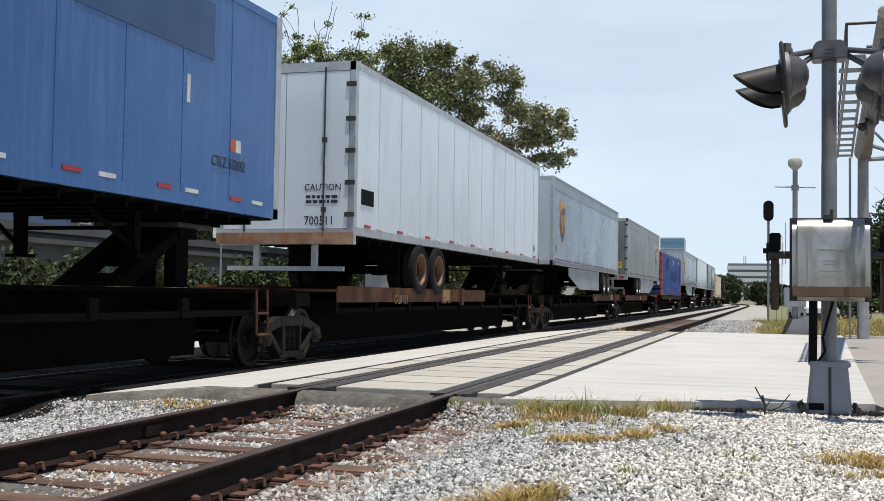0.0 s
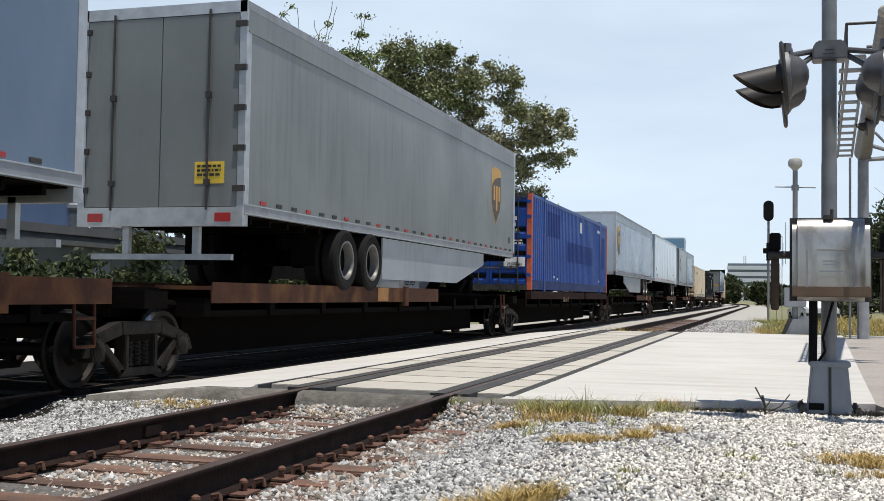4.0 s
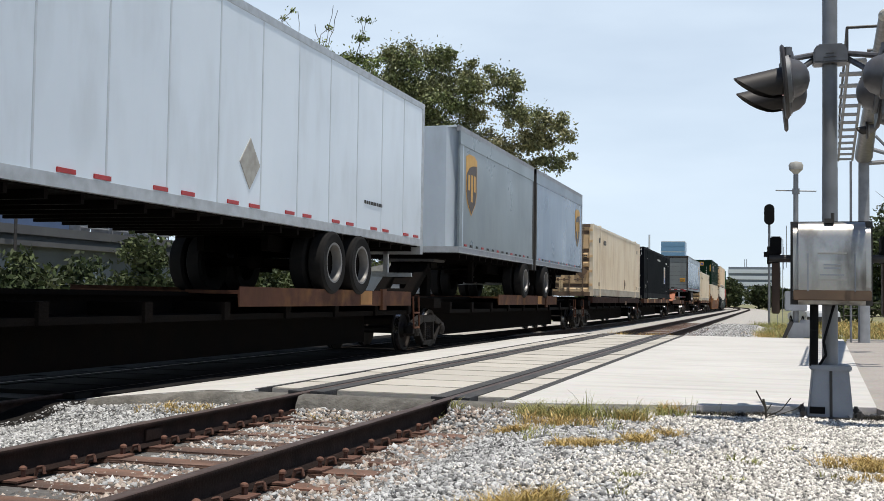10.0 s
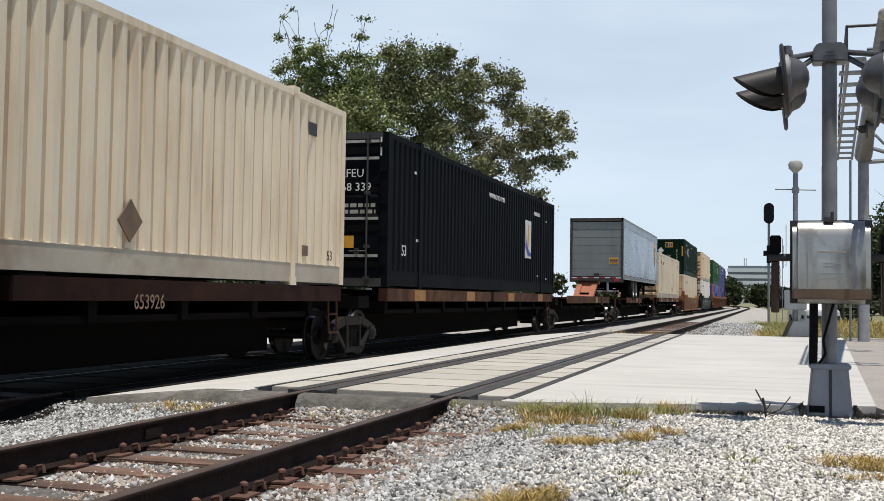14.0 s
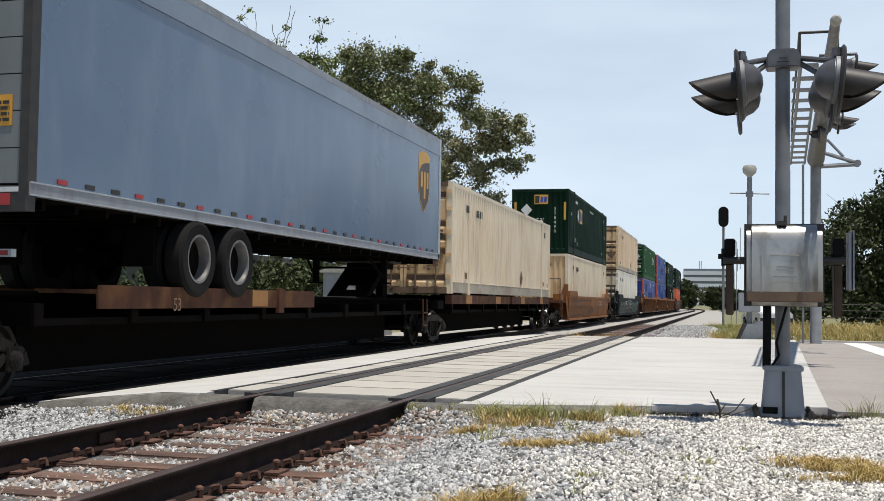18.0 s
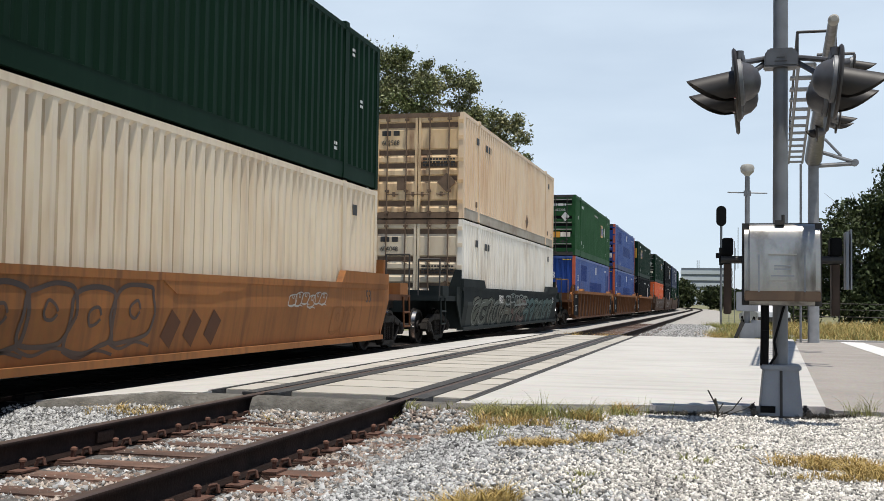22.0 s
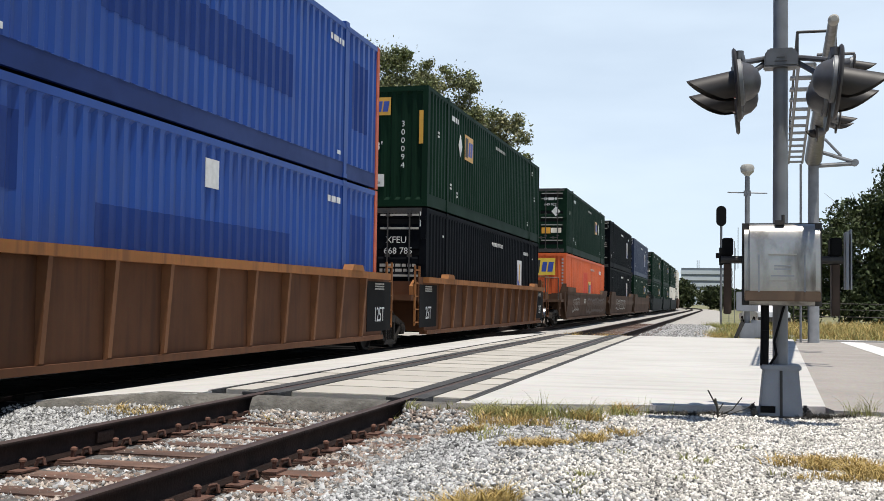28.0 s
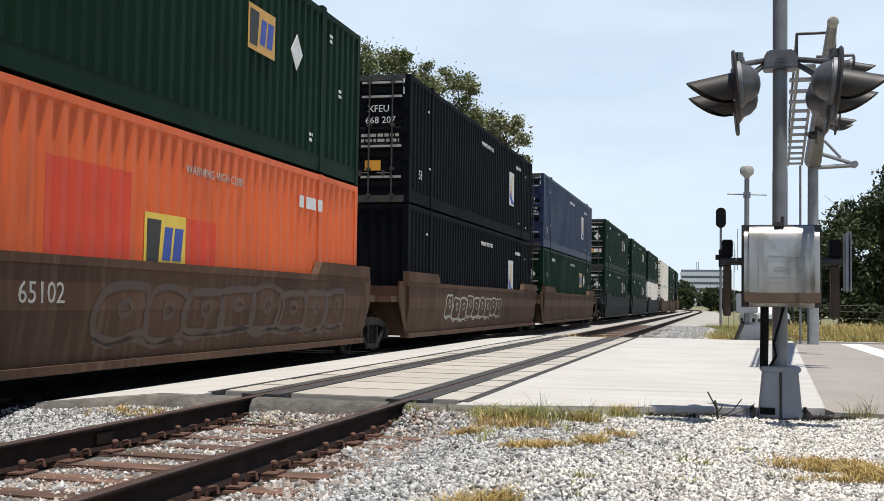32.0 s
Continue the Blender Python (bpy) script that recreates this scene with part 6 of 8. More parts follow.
load(cream_box("cream ribbed container with rust-stained doors and brown-shaded door recesses", "403144"), 147.35, 163.5, SPINE_Z)

# black containers


def black_box(label, number, paint=M_NAVY, near="door", art=True):
    c = container("freight_container", label, paint, near=near, frame_mat=M_DARKMETAL, recess_shade=M_BLACK, rib=0.026)
    h = HALF_LEN[c.name]
    if near == "door":
        lettering("XFEU", 0.22, M_WHITEMARK, c, on_end(0.55, -h - 0.006, 2.12))
        lettering(number, 0.22, M_WHITEMARK, c, on_end(0.6, -h - 0.006, 1.86))
        bars(c, M_PALEMARK, on_end(0.6, -h - 0.006, 1.52), 2, 0.9, 0.07)
        patch(c, "notice", M_AMBER, "end", 0.25, 0.62, 0.72, 0.95, 0.008)
        for b in (2.70, 2.38, 1.25, 0.55):
            part("door_edge", Shape().box(0.15, 1.1, -h - 0.008, -h + 0.02, b, b + 0.05), M_PALEMARK, c)
        bars(c, M_WHITEMARK, on_end(-0.5, -h - 0.006, 0.9), 2, 0.8, 0.1)
        patch(c, "white_edge", M_WHITEMARK, "end", 1.13, 1.16, 2.45, 2.8, 0.008)
    if art:
        pl = patch(c, "emblem_plate", M_WHITEMARK, "side", h - 4.37, h - 3.57, 1.0, 2.1, 0.004)
        part("emblem_arc", Shape().prism([(h - 4.33, 1.95), (h - 4.2, 1.45), (h - 3.85, 1.2), (h - 3.6, 1.16), (h - 3.6, 1.06), (h - 4.0, 1.06), (h - 4.33, 1.3)], "x", HALF + 0.004, HALF + 0.008), M_LOGOBLUE, pl)
        part("emblem_stroke", Shape().prism([(h - 4.1, 1.4), (h - 3.92, 1.32), (h - 3.85, 1.95), (h - 4.0, 1.98)], "x", HALF + 0.004, HALF + 0.008), M_SHIELDGOLD, pl)
    lettering("WARNING HIGH CUBE", 0.17, M_WHITEMARK, c, on_side(HALF + 0.0015, 0.31, 2.42), squeeze=0.95)
    bars(c, M_WHITEMARK, on_side(HALF + 0.001, h - 2.75, 2.38), 1, 0.9, 0.11)
    for yy, zz in ((-h + 1.6, 2.3), (-h + 1.75, 0.95), (h - 1.35, 2.25), (h - 2.6, 0.5), (h - 1.3, 0.45)):
        bars(c, M_WHITEMARK, on_side(HALF + 0.001, yy, zz), 1, 0.14, 0.05)
    lettering("53", 0.30, M_WHITEMARK, c, on_side(HALF + 0.001, -h + 0.95, 0.70))
    return c


load(black_box("plain black ribbed container with white markings", "668 339"), 165.65, 181.8, SPINE_Z)

# parcel trailer with a roll-up door
t = load(trailer("van_trailer", "blue-grey parcel trailer with a grimy roll-up door and orange sticker", M_GREYVAN, 16.3, rail=M_GREYPAINT, h=2.97, nose_near=False, band=True, rear="roll", roll_paint=M_GREYVANOLD), 199.3, 215.6, 1.95)
h = HALF_LEN[t.name]
shield(t, h - 1.5, 1.78, 0.98)
part("caution_sticker", Shape().box(0.62, 1.06, -h + 0.04, -h + 0.055, 0.72, 1.04), M_AMBER, t)
bars(t, M_BLACKMARK, on_end(0.84, -h + 0.038, 0.96), 4, 0.38, 0.035)
for k in range(9):
    part("bumper_tape", Shape().box(-1.2 + k * 0.27, -1.2 + k * 0.27 + 0.25, -h - 0.024, -h - 0.018, 0.035, 0.085), M_RED if k % 2 else M_WHITEMARK, t)
    if k < 8:
        part("bumper_tape", Shape().box(-1.08 + k * 0.27, -1.08 + k * 0.27 + 0.25, -h + 0.045, -h + 0.051, -0.605, -0.555), M_RED if k % 2 else M_WHITEMARK, t)
part("door_latch", Shape().box(-0.12, 0.14, -h - 0.03, -h + 0.06, 0.16, 0.28).rod((0.1, -h - 0.02, 0.24), (0.45, -h - 0.02, 0.25), 0.02, 6), M_DARKMETAL, t)

load(cream_box("cream ribbed container with pale flat panels and rusted doors", "603211"), 216.85, 233.0, SPINE_Z)

# stacked pairs


def green_box(label, number, near="door", paint=M_GREEN):
    c = container("freight_container", label, paint, near=near, frame_mat=M_DARKMETAL, recess_shade=M_BLACK, rib=0.042)
    h = HALF_LEN[c.name]
    if near == "door":
        square_logo(c, on_end(-0.72, -h - 0.004, 2.3), 0.55)
        bars(c, M_WHITEMARK, on_end(0.55, -h - 0.006, 2.42), 1, 0.55, 0.12)
        lettering(number, 0.17, M_WHITEMARK, c, on_end(0.55, -h - 0.006, 2.16))
        part("placard", Shape().prism([(0.8, 1.62), (1.0, 1.85), (0.8, 2.08), (0.6, 1.85)], "y", -h - 0.01, -h + 0.02), M_WHITEMARK, c)
        for b in (2.68, 2.44, 1.58, 1.25, 0.55):
            for s in (-1, 1):
                part("door_edge", Shape().box(*sorted((s * 0.14, s * 1.1)), -h - 0.002, -h + 0.02, b - 0.03, b + 0.01), M_PALEMARK, c)
        lettering("53", 0.24, M_WHITEMARK, c, on_end(-0.95, -h - 0.006, 1.42))
        patch(c, "notice", M_AMBER, "end", 0.16, 0.56, 0.85, 1.12, 0.008)
        patch(c, "notice", M_OFFWHITE, "end", 0.58, 1.05, 0.88, 1.1, 0.008)
        lettering("WARNING", 0.085, M_WHITEMARK, c, on_end(-0.4, -h - 0.006, 1.12))
        lettering("HIGH", 0.085, M_WHITEMARK, c, on_end(-0.4, -h - 0.006, 1.0))
        lettering("CUBE", 0.085, M_WHITEMARK, c, on_end(-0.4, -h - 0.006, 0.88))
        square_logo(c, on_side(HALF + 0.001, h - 4.6, 1.85), 0.95)
        part("placard", Shape().prism([(h - 3.2, 1.55), (h - 2.95, 1.85), (h - 3.2, 2.15), (h - 3.45, 1.85)], "x", HALF - 0.004, HALF + 0.006), M_WHITEMARK, c)
    else:
        square_logo(c, on_end(0.05, -h - 0.002, 2.42), 0.6)
        lettering("53'", 0.30, M_WHITEMARK, c, on_end(0.0, -h - 0.002, 1.45))
        part("placard", Shape().prism([(-0.62, 1.68), (-0.36, 1.95), (-0.62, 2.22), (-0.88, 1.95)], "y", -h - 0.01, -h + 0.02), M_WHITEMARK, c)
        patch(c, "notice", M_WHITEMARK, "end", -0.28, 0.22, 0.48, 0.78, 0.008)
        lettering("24,000 lbs", 0.1, M_BLACKMARK, c, on_end(-0.03, -h - 0.012, 0.58), squeeze=0.8)
        for i, ch in enumerate(number):
            lettering(ch, 0.2, M_WHITEMARK, c, on_end(0.68, -h - 0.002, 1.98 - i * 0.2))
        for s in (-1, 1):
            patch(c, "stripe", M_SHIELDGOLD, "end", s * 1.13 - 0.05, s * 1.13 + 0.05, 1.5, 2.3, 0.008)
        square_logo(c, on_side(HALF + 0.001, -h + 4.3, 1.95), 0.95)
        part("placard", Shape().prism([(-h + 3.3, 1.6), (-h + 3.5, 1.9), (-h + 3.3, 2.2), (-h + 3.1, 1.9)], "x", HALF - 0.004, HALF + 0.006), M_WHITEMARK, c)
    bars(c, M_WHITEMARK, on_side(HALF + 0.001, -h + 2.7, 2.5), 1, 0.7, 0.13)
    bars(c, M_PALEMARK, on_side(HALF + 0.001, 0.6, 2.5), 1, 1.5, 0.09)
    for yy, zz in ((-h + 1.0, 1.9), (-h + 2.3, 0.75), (-h + 3.0, 0.6), (h - 1.6, 2.5), (h - 1.1, 1.6), (h - 2.5, 0.6)):
        bars(c, M_WHITEMARK, on_side(HALF + 0.001, yy, zz), 2, 0.15, 0.055)
    return c


load(cream_box("off-white ribbed container with rust runs down its end wall", "604379", "wall", M_CREAM, M_CREAMRUST, M_CREAMWARM), 238.25, 254.4, WELL_Z)
load(green_box("dark green ribbed container stacked on a cream one", "278490", "wall"), 238.25, 254.4, STACK_Z)
load(cream_box("off-white ribbed container with brown-shaded door recesses", "604048", "door", M_OFFWHITE, M_CREAM, M_OFFWHITE), 261.90, 278.05, WELL_Z)
load(cream_box("rust-tinged cream container stacked on another", "602568", "door", M_CREAMWARM, M_CREAMRUST), 261.90, 278.05, STACK_Z)
load(blue_box("faded blue container with red-orange corner posts", "wall", True), 285.0, 301.15, WELL_Z)
load(green_box("sunned mid-green container with double doors stacked on a blue one", "832208", "door", M_GREENLIGHT), 285.0, 301.15, STACK_Z)
load(blue_box("bright blue container in a well car", "wall"), 304.70, 320.85, WELL_Z)
load(blue_box("bright blue container stacked on a blue one"), 304.70, 320.85, STACK_Z)
load(black_box("black container with a white emblem in a well car", "668 785"), 324.65, 340.80, WELL_Z)
load(green_box("dark green container stacked on a black one", "300094", "wall"), 324.65, 340.80, STACK_Z)
c = load(container("freight_container", "vivid orange ribbed container with a square emblem", M_ORANGE, near="wall", base_band=M_ORANGE), 348.45, 364.60, WELL_Z)
h = HALF_LEN[c.name]
square_logo(c, on_end(0.25, -h - 0.004, 2.28), 1.05, M_YELLOW)
patch(c, "code_strip", M_OFFWHITE, "end", -0.78, -0.62, 1.75, 2.6, 0.006)
bars(c, M_BLACKMARK, on_end(-0.7, -h - 0.008, 2.5), 5, 0.1, 0.1)
bars(c, M_PALEMARK, on_end(1.13, -h - 0.006, 2.6), 9, 0.08, 0.09)
side_patch_ribbed(c, "overpaint", M_REDPATCH, h - 10.0, h - 8.3, 1.0, 2.2, "redder overpainted block")
side_patch_ribbed(c, "overpaint", M_REDPATCH, h - 6.9, h - 5.9, 1.0, 1.75, "redder overpainted block")
square_logo(c, on_side(HALF + 0.0015, h - 7.38, 1.40), 1.0, M_YELLOW)
lettering("WARNING HIGH CUBE", 0.17, M_PALEMARK, c, on_side(HALF + 0.001, h - 6.0, 2.4))
bars(c, M_WHITEMARK, on_side(HALF + 0.0015, h - 2.4, 2.35), 1, 1.1, 0.2)
load(green_box("dark green container with barred double doors stacked on an orange one", "649 022", "door"), 348.45, 364.60, STACK_Z)
load(black_box("black container in a brown well car", "668 119", near="wall"), 368.10, 384.25, WELL_Z)
load(black_box("black container with white door markings, stacked", "668 207"), 368.10, 384.25, STACK_Z)
load(green_box("dark green container in a well car", "650 310", "door"), 387.0, 403.15, WELL_Z)
load(black_box("navy container stacked on a green one", "664 079", M_NAVYBLUE), 387.0, 403.15, STACK_Z)
for a, low, high in ((410.4, "g", "g"), (430.0, "g", "g"), (449.4, "w", "g"), (473.0, "w", "w"), (492.6, "g", "g"), (512.2, "b", "g")):
    for kind, z in ((low, WELL_Z), (high, STACK_Z)):
        if kind == "g":
            load(green_box("dark green container in the far part of the train", "641 500", "door"), a, a + 16.15, z)
        elif kind == "w":
            load(cream_box("off-white container in the far part of the train", "605120", "door", M_OFFWHITE, M_OFFWHITE, M_OFFWHITE), a, a + 16.15, z)
        else:
            load(black_box("black container in the far part of the train", "667 003"), a, a + 16.15, z)

# -- the cars under the loads --
SPINE = "skeleton intermodal flat car with rust-brown decks"
# Hitches below trailers are painted shade-black; the empty one keeps its orange.
spine_car(-2.6, 15.4, (-2.9,), plat=((-1.5, 5.0),), hitches=((13.2, 1, M_UNDER),), label=SPINE)
spine_car(15.6, 33.6, (15.3,), plat=((16.5, 26.1),), hitches=((31.6, 1, M_UNDER),), label=SPINE, deck_marks=(("C-28 131", -4.9), ("2-28 131", -1.85)))
spine_car(33.9, 52.2, (33.2, 35.0), plat=((43.4, 51.4),), hitches=((36.2, 1, M_UNDER),), label=SPINE, deck_marks=(("300543", 0.95),))
spine_car(52.5, 71.2, (52.4,), plat=((53.6, 63.4),), hitches=((69.6, 1, M_UNDER),), label=SPINE)
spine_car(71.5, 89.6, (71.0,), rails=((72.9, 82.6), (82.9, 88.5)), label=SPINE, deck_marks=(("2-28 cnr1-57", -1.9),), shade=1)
spine_car(89.9, 107.9, (88.9, 90.7), plat=((99.6, 106.8),), hitches=((92.3, 1, M_UNDER),), label=SPINE)
spine_car(108.3, 126.1, (108.6,), plat=((117.2, 124.4),), hitches=((110.2, 1, M_UNDER),), label=SPINE)
spine_car(126.4, 145.2, (126.4,), plat=((131.6, 139.6),), hitches=((128.6, 1, M_UNDER), (143.6, 1, M_UNDER)), label=SPINE)
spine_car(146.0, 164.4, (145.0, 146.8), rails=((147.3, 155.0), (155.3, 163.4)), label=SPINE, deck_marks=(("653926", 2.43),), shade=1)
spine_car(164.7, 182.3, (164.6,), rails=((165.7, 173.5), (173.8, 181.6)), label=SPINE)
spine_car(182.6, 198.2, (182.6,), plat=((184.2, 194.6),), hitches=((197.1, 1, M_HITCH),), label="empty skeleton flat car with an orange hinged hitch stand")
spine_car(198.5, 215.9, (198.6,), plat=((200.6, 207.2),), hitches=((214.2, 1, M_UNDER),), label=SPINE, deck_marks=(("53", -4.79),))
spine_car(216.2, 233.8, (216.0, 233.2), rails=((216.9, 224.8), (225.1, 233.0)), label=SPINE)
ochre = well_car(238.25, 254.4, "ab", M_TTX, 1.24, label="ochre yellow well car with graffiti", sill=M_TTX)
lettering("53", 0.34, M_GRAFFITI_DARK, ochre, on_side(1.404, 7.3, 0.98))
bubbles(ochre, 3.3, 4.95, 0.82, 1.04, 6, M_PALEMARK, 8, 0.009)
for y0 in (-0.66, -0.08, 0.50):
    part("name_bar", ribbon(Shape(), [Vector((y0 + 0.10 + 0.05 * k, 0.36 + 0.085 * k)) for k in range(5)], 0.16, SIDE_X + 0.005), M_TTXDARK, ochre)
bubbles(ochre, -7.6, -1.0, 0.30, 1.10, 8, M_GRAFFITI_DARK, 5, 0.024)
bubbles(ochre, 5.3, 6.5, 0.30, 0.85, 2, M_TTXDUST, 9, 0.018)
part("sill_plate", Shape().prism([(-0.75, 1.14), (1.75, 1.14), (1.45, 1.02), (0.9, 1.02), (0.8, 0.97), (-0.4, 0.97), (-0.5, 1.02)], "x", 1.40, 1.418), M_TTX, ochre)
slate = well_car(261.90, 278.05, "ab", M_SLATECAR, 1.30, label="slate-grey well car covered in graffiti", sill=M_SLATECAR)
lettering("53", 0.3, M_WHITEMARK, slate, on_side(1.404, 7.4, 0.98))
lettering("74032", 0.36, M_WHITEMARK, slate, on_side(1.416, -3.28, 0.97), squeeze=0.8)
mural(slate, -7.6, 6.3, 0.24, 0.98, 41)
bubbles(slate, -2.5, 1.3, 0.84, 1.16, 5, M_GRAFFITI, 43, 0.022, 0.016)
RIB = "ribbed rust-brown well car with ochre top sill"
well_car(285.0, 301.15, "as", M_TTXRIB, 1.47, True, RIB, M_TTX, "25T")
well_car(304.70, 320.85, "s", M_TTXRIB, 1.47, True, RIB, M_TTX, "125T")
well_car(324.65, 340.80, "b", M_TTXRIB, 1.47, True, RIB, M_TTX, "25T")
BROWN = "faded brown well car with graffiti on its smooth sides"
b = well_car(348.45, 364.60, "as", M_BROWNCAR, 1.38, False, BROWN)
lettering("65102", 0.32, M_PALEMARK, b, on_side(1.405, -1.98, 0.97))
bubbles(b, -0.9, 7.2, 0.42, 1.12, 8, M_GRAFFITI_DARK, 12, 0.045)
bubbles(b, -6.4, -4.2, 0.5, 1.1, 4, M_PALEMARK, 14, 0.012)
bubbles(well_car(368.10, 384.25, "s", M_BROWNCAR, 1.38, False, BROWN), -5, 2, 0.5, 1.1, 9, M_PALEMARK, 15, 0.02)
well_car(387.0, 403.15, "b", M_BROWNCAR, 1.38, False, BROWN)
for i, a in enumerate((410.4, 430.0, 449.4, 473.0, 492.6, 512.2)):
    well_car(a, a + 16.15, ("as", "s", "b")[i % 3], M_SLATECAR if i < 3 else M_BROWNCAR, 1.4, False, "dark well car in the far part of the train")

# ---- the crossing signal beside the road ----


def lamp_unit(sig, x, y, z, s, r=0.33, hood=0.47, tube=0.125):
    """A flashing-light head that faces s along x: round backing plate, domed housing, long drooping hood."""
    disc = Shape().lathe([(-0.016, r * 0.2), (-0.016, r * 0.95), (0.0, r), (0.016, r * 0.95), (0.016, r * 0.2)], (0, 0, 0), "x", 32)
    b = part("backing_disc", disc, M_HOOD, sig, "dark round backing plate", smooth=True)
    b.matrix_basis = pose(x, y, z, 0, 5 * s, 0)
    k = r / 0.36
    house = Shape().lathe([(-0.012 * s, 0.20 * k), (-0.06 * s, 0.205 * k), (-0.07 * s, 0.19 * k), (-0.13 * s, 0.165 * k), (-0.18 * s, 0.11 * k), (-0.20 * s, 0.04 * k)], (0, 0, 0.02), "x", 24)
    part("lamp_housing", house, M_CASTING, b, smooth=True)
    part("housing_rim", Shape().lathe([(-0.014 * s, 0.20 * k), (-0.018 * s, 0.225 * k), (-0.05 * s, 0.225 * k), (-0.055 * s, 0.20 * k)], (0, 0, 0.02), "x", 24), M_GALV, b, smooth=True)
    part("lens", Shape().lathe([(0.0, tube * 0.95), (0.03 * s, tube * 0.92), (0.05 * s, tube * 0.6), (0.055 * s, 0.02)], (0, 0, 0), "x", 20), M_LENS, b, smooth=True)
    # hood: an open tube, longest at its crown, cut off in a long curve below
    n, v, f = 18, [], []
    for i in range(n + 1):
        a = math.radians(-60 + 300 * i / n)
        c, q = tube * math.cos(a), tube * math.sin(a)
        reach = 0.05 + (hood - 0.05) * max(0.0, (math.sin(a) + 0.95) / 1.95) ** 0.6
        for rr, dx in ((1.04, 0.0), (1.0, reach), (0.97, reach), (1.0, 0.0)):
            v.append((s * dx, c * rr, q * rr - 0.06 * dx - 0.10 * dx * dx))
    for i in range(n):
        for j in range(4):
            f.append((i * 4 + j, i * 4 + (j + 1) % 4, i * 4 + 4 + (j + 1) % 4, i * 4 + 4 + j))
    part("hood", Shape().add(v, f), M_HOOD, b, "long dark hood", smooth=True)
    return b


def mast_base(sig, x, y, mat=M_GREYPAINT):
    b, t = 0.19, 0.152
    s = Shape()
    s.add([(x - b, y - b, -0.06), (x + b, y - b, -0.06), (x + b, y + b, -0.06), (x - b, y + b, -0.06), (x - t, y - t, 0.38), (x + t, y - t, 0.38), (x + t, y + t, 0.38), (x - t, y + t, 0.38)],
          [(0, 3, 2, 1), (4, 5, 6, 7), (0, 1, 5, 4), (1, 2, 6, 5), (2, 3, 7, 6), (3, 0, 4, 7)])
    base = part("mast_base", s, mat, sig, "flared grey cast base", bevel=0.012)
    part("base_collar", Shape().box(x - 0.175, x + 0.175, y - 0.175, y + 0.175, 0.36, 0.41), mat, base, bevel=0.01)
    part("base_plate", Shape().box(x - 0.26, x + 0.26, y - 0.26, y + 0.26, -0.07, -0.045), M_DARKMETAL, base)
    part("foundation", Shape().box(x - 0.36, x + 0.36, y - 0.30, y + 0.40, -0.30, -0.07), M_CONCRETE, base, "worn concrete foundation block", bevel=0.02)
    for i in (-1, 1):
        for j in (-1, 1):
            part("anchor_bolt", Shape().rod((x + i * 0.235, y + j * 0.235, -0.08), (x + i * 0.235, y + j * 0.235, 0.02), 0.018, 6).rod((x + i * 0.235, y + j * 0.235, -0.03), (x + i * 0.235, y + j * 0.235, -0.002), 0.032, 6), M_DARKMETAL, base)
    part("base_seam", Shape().box(x - 0.012, x + 0.012, y - b - 0.004, y - b + 0.1, -0.05, 0.0).prism([(y - b - 0.006, -0.05), (y - b + 0.004, -0.05), (y - t + 0.004, 0.38), (y - t - 0.008, 0.38)], "x", x - 0.012, x + 0.012), M_DARKMETAL, base)
    part("hand_hole", Shape().box(x - 0.18, x - 0.05, y - 0.196, y - 0.17, -0.02, 0.04), M_BLACK, base)
    return base


MX, MY = 0.515, 10.42
sig = thing("crossing_signal", "grey crossing signal mast with flashing lights and a gate mechanism", "crossing signal")
part("mast", Shape().lathe([(0.36, 0.068), (2.2, 0.068), (2.2, 0.066), (4.7, 0.066)], (MX, MY, 0), "z", 20), M_GALV, sig, smooth=True)
mast_base(sig, MX, MY)
cover = [(MY - 0.06, 0.95), (MY - 0.30, 0.95), (MY - 0.335, 0.965), (MY - 0.352, 1.0), (MY - 0.362, 1.1), (MY - 0.365, 1.25), (MY - 0.358, 1.40), (MY - 0.342, 1.52), (MY - 0.32, 1.60), (MY - 0.285, 1.655), (MY - 0.24, 1.68), (MY - 0.06, 1.685)]
mech = part("gate_mechanism", Shape().prism(cover, "x", MX - 0.325, MX + 0.325), M_ALU, sig, "weathered aluminium gate mechanism housing with dark stains", bevel=0.045, smooth=True)
part("lid_seam", Shape().box(MX - 0.345, MX + 0.345, MY - 0.21, MY - 0.185, 0.945, 1.69), M_DARKMETAL, mech)
part("housing_base", Shape().box(MX - 0.325, MX + 0.325, MY - 0.369, MY - 0.34, 0.985, 1.075), M_BROWNBAND, mech, bevel=0.008)
for dx in (-0.2, 0.19):
    part("pressed_line", Shape().box(MX + dx - 0.006, MX + dx + 0.006, MY - 0.3675, MY - 0.345, 1.06, 1.40), M_GREYPAINT, mech)
for zz, w in ((1.40, 0.12), (1.30, 0.07), (1.27, 0.07), (1.21, 0.1), (1.165, 0.12)):
    part("nameplate_bar", Shape().box(MX - w, MX + w, MY - 0.368, MY - 0.358, zz - 0.006, zz + 0.006), M_PALEMARK if w > 0.11 else M_GREYPAINT, mech)
part("latch", Shape().box(MX - 0.06, MX + 0.02, MY - 0.30, MY - 0.2, 1.67, 1.71).rod((MX + 0.01, MY - 0.27, 1.68), (MX + 0.01, MY - 0.27, 1.76), 0.015, 8), M_DARKMETAL, mech)
part("mounting_clamp", Shape().box(MX - 0.1, MX + 0.1, MY - 0.08, MY + 0.1, 1.05, 1.12).box(MX - 0.1, MX + 0.1, MY - 0.08, MY + 0.1, 1.5, 1.57), M_DARKMETAL, mech)
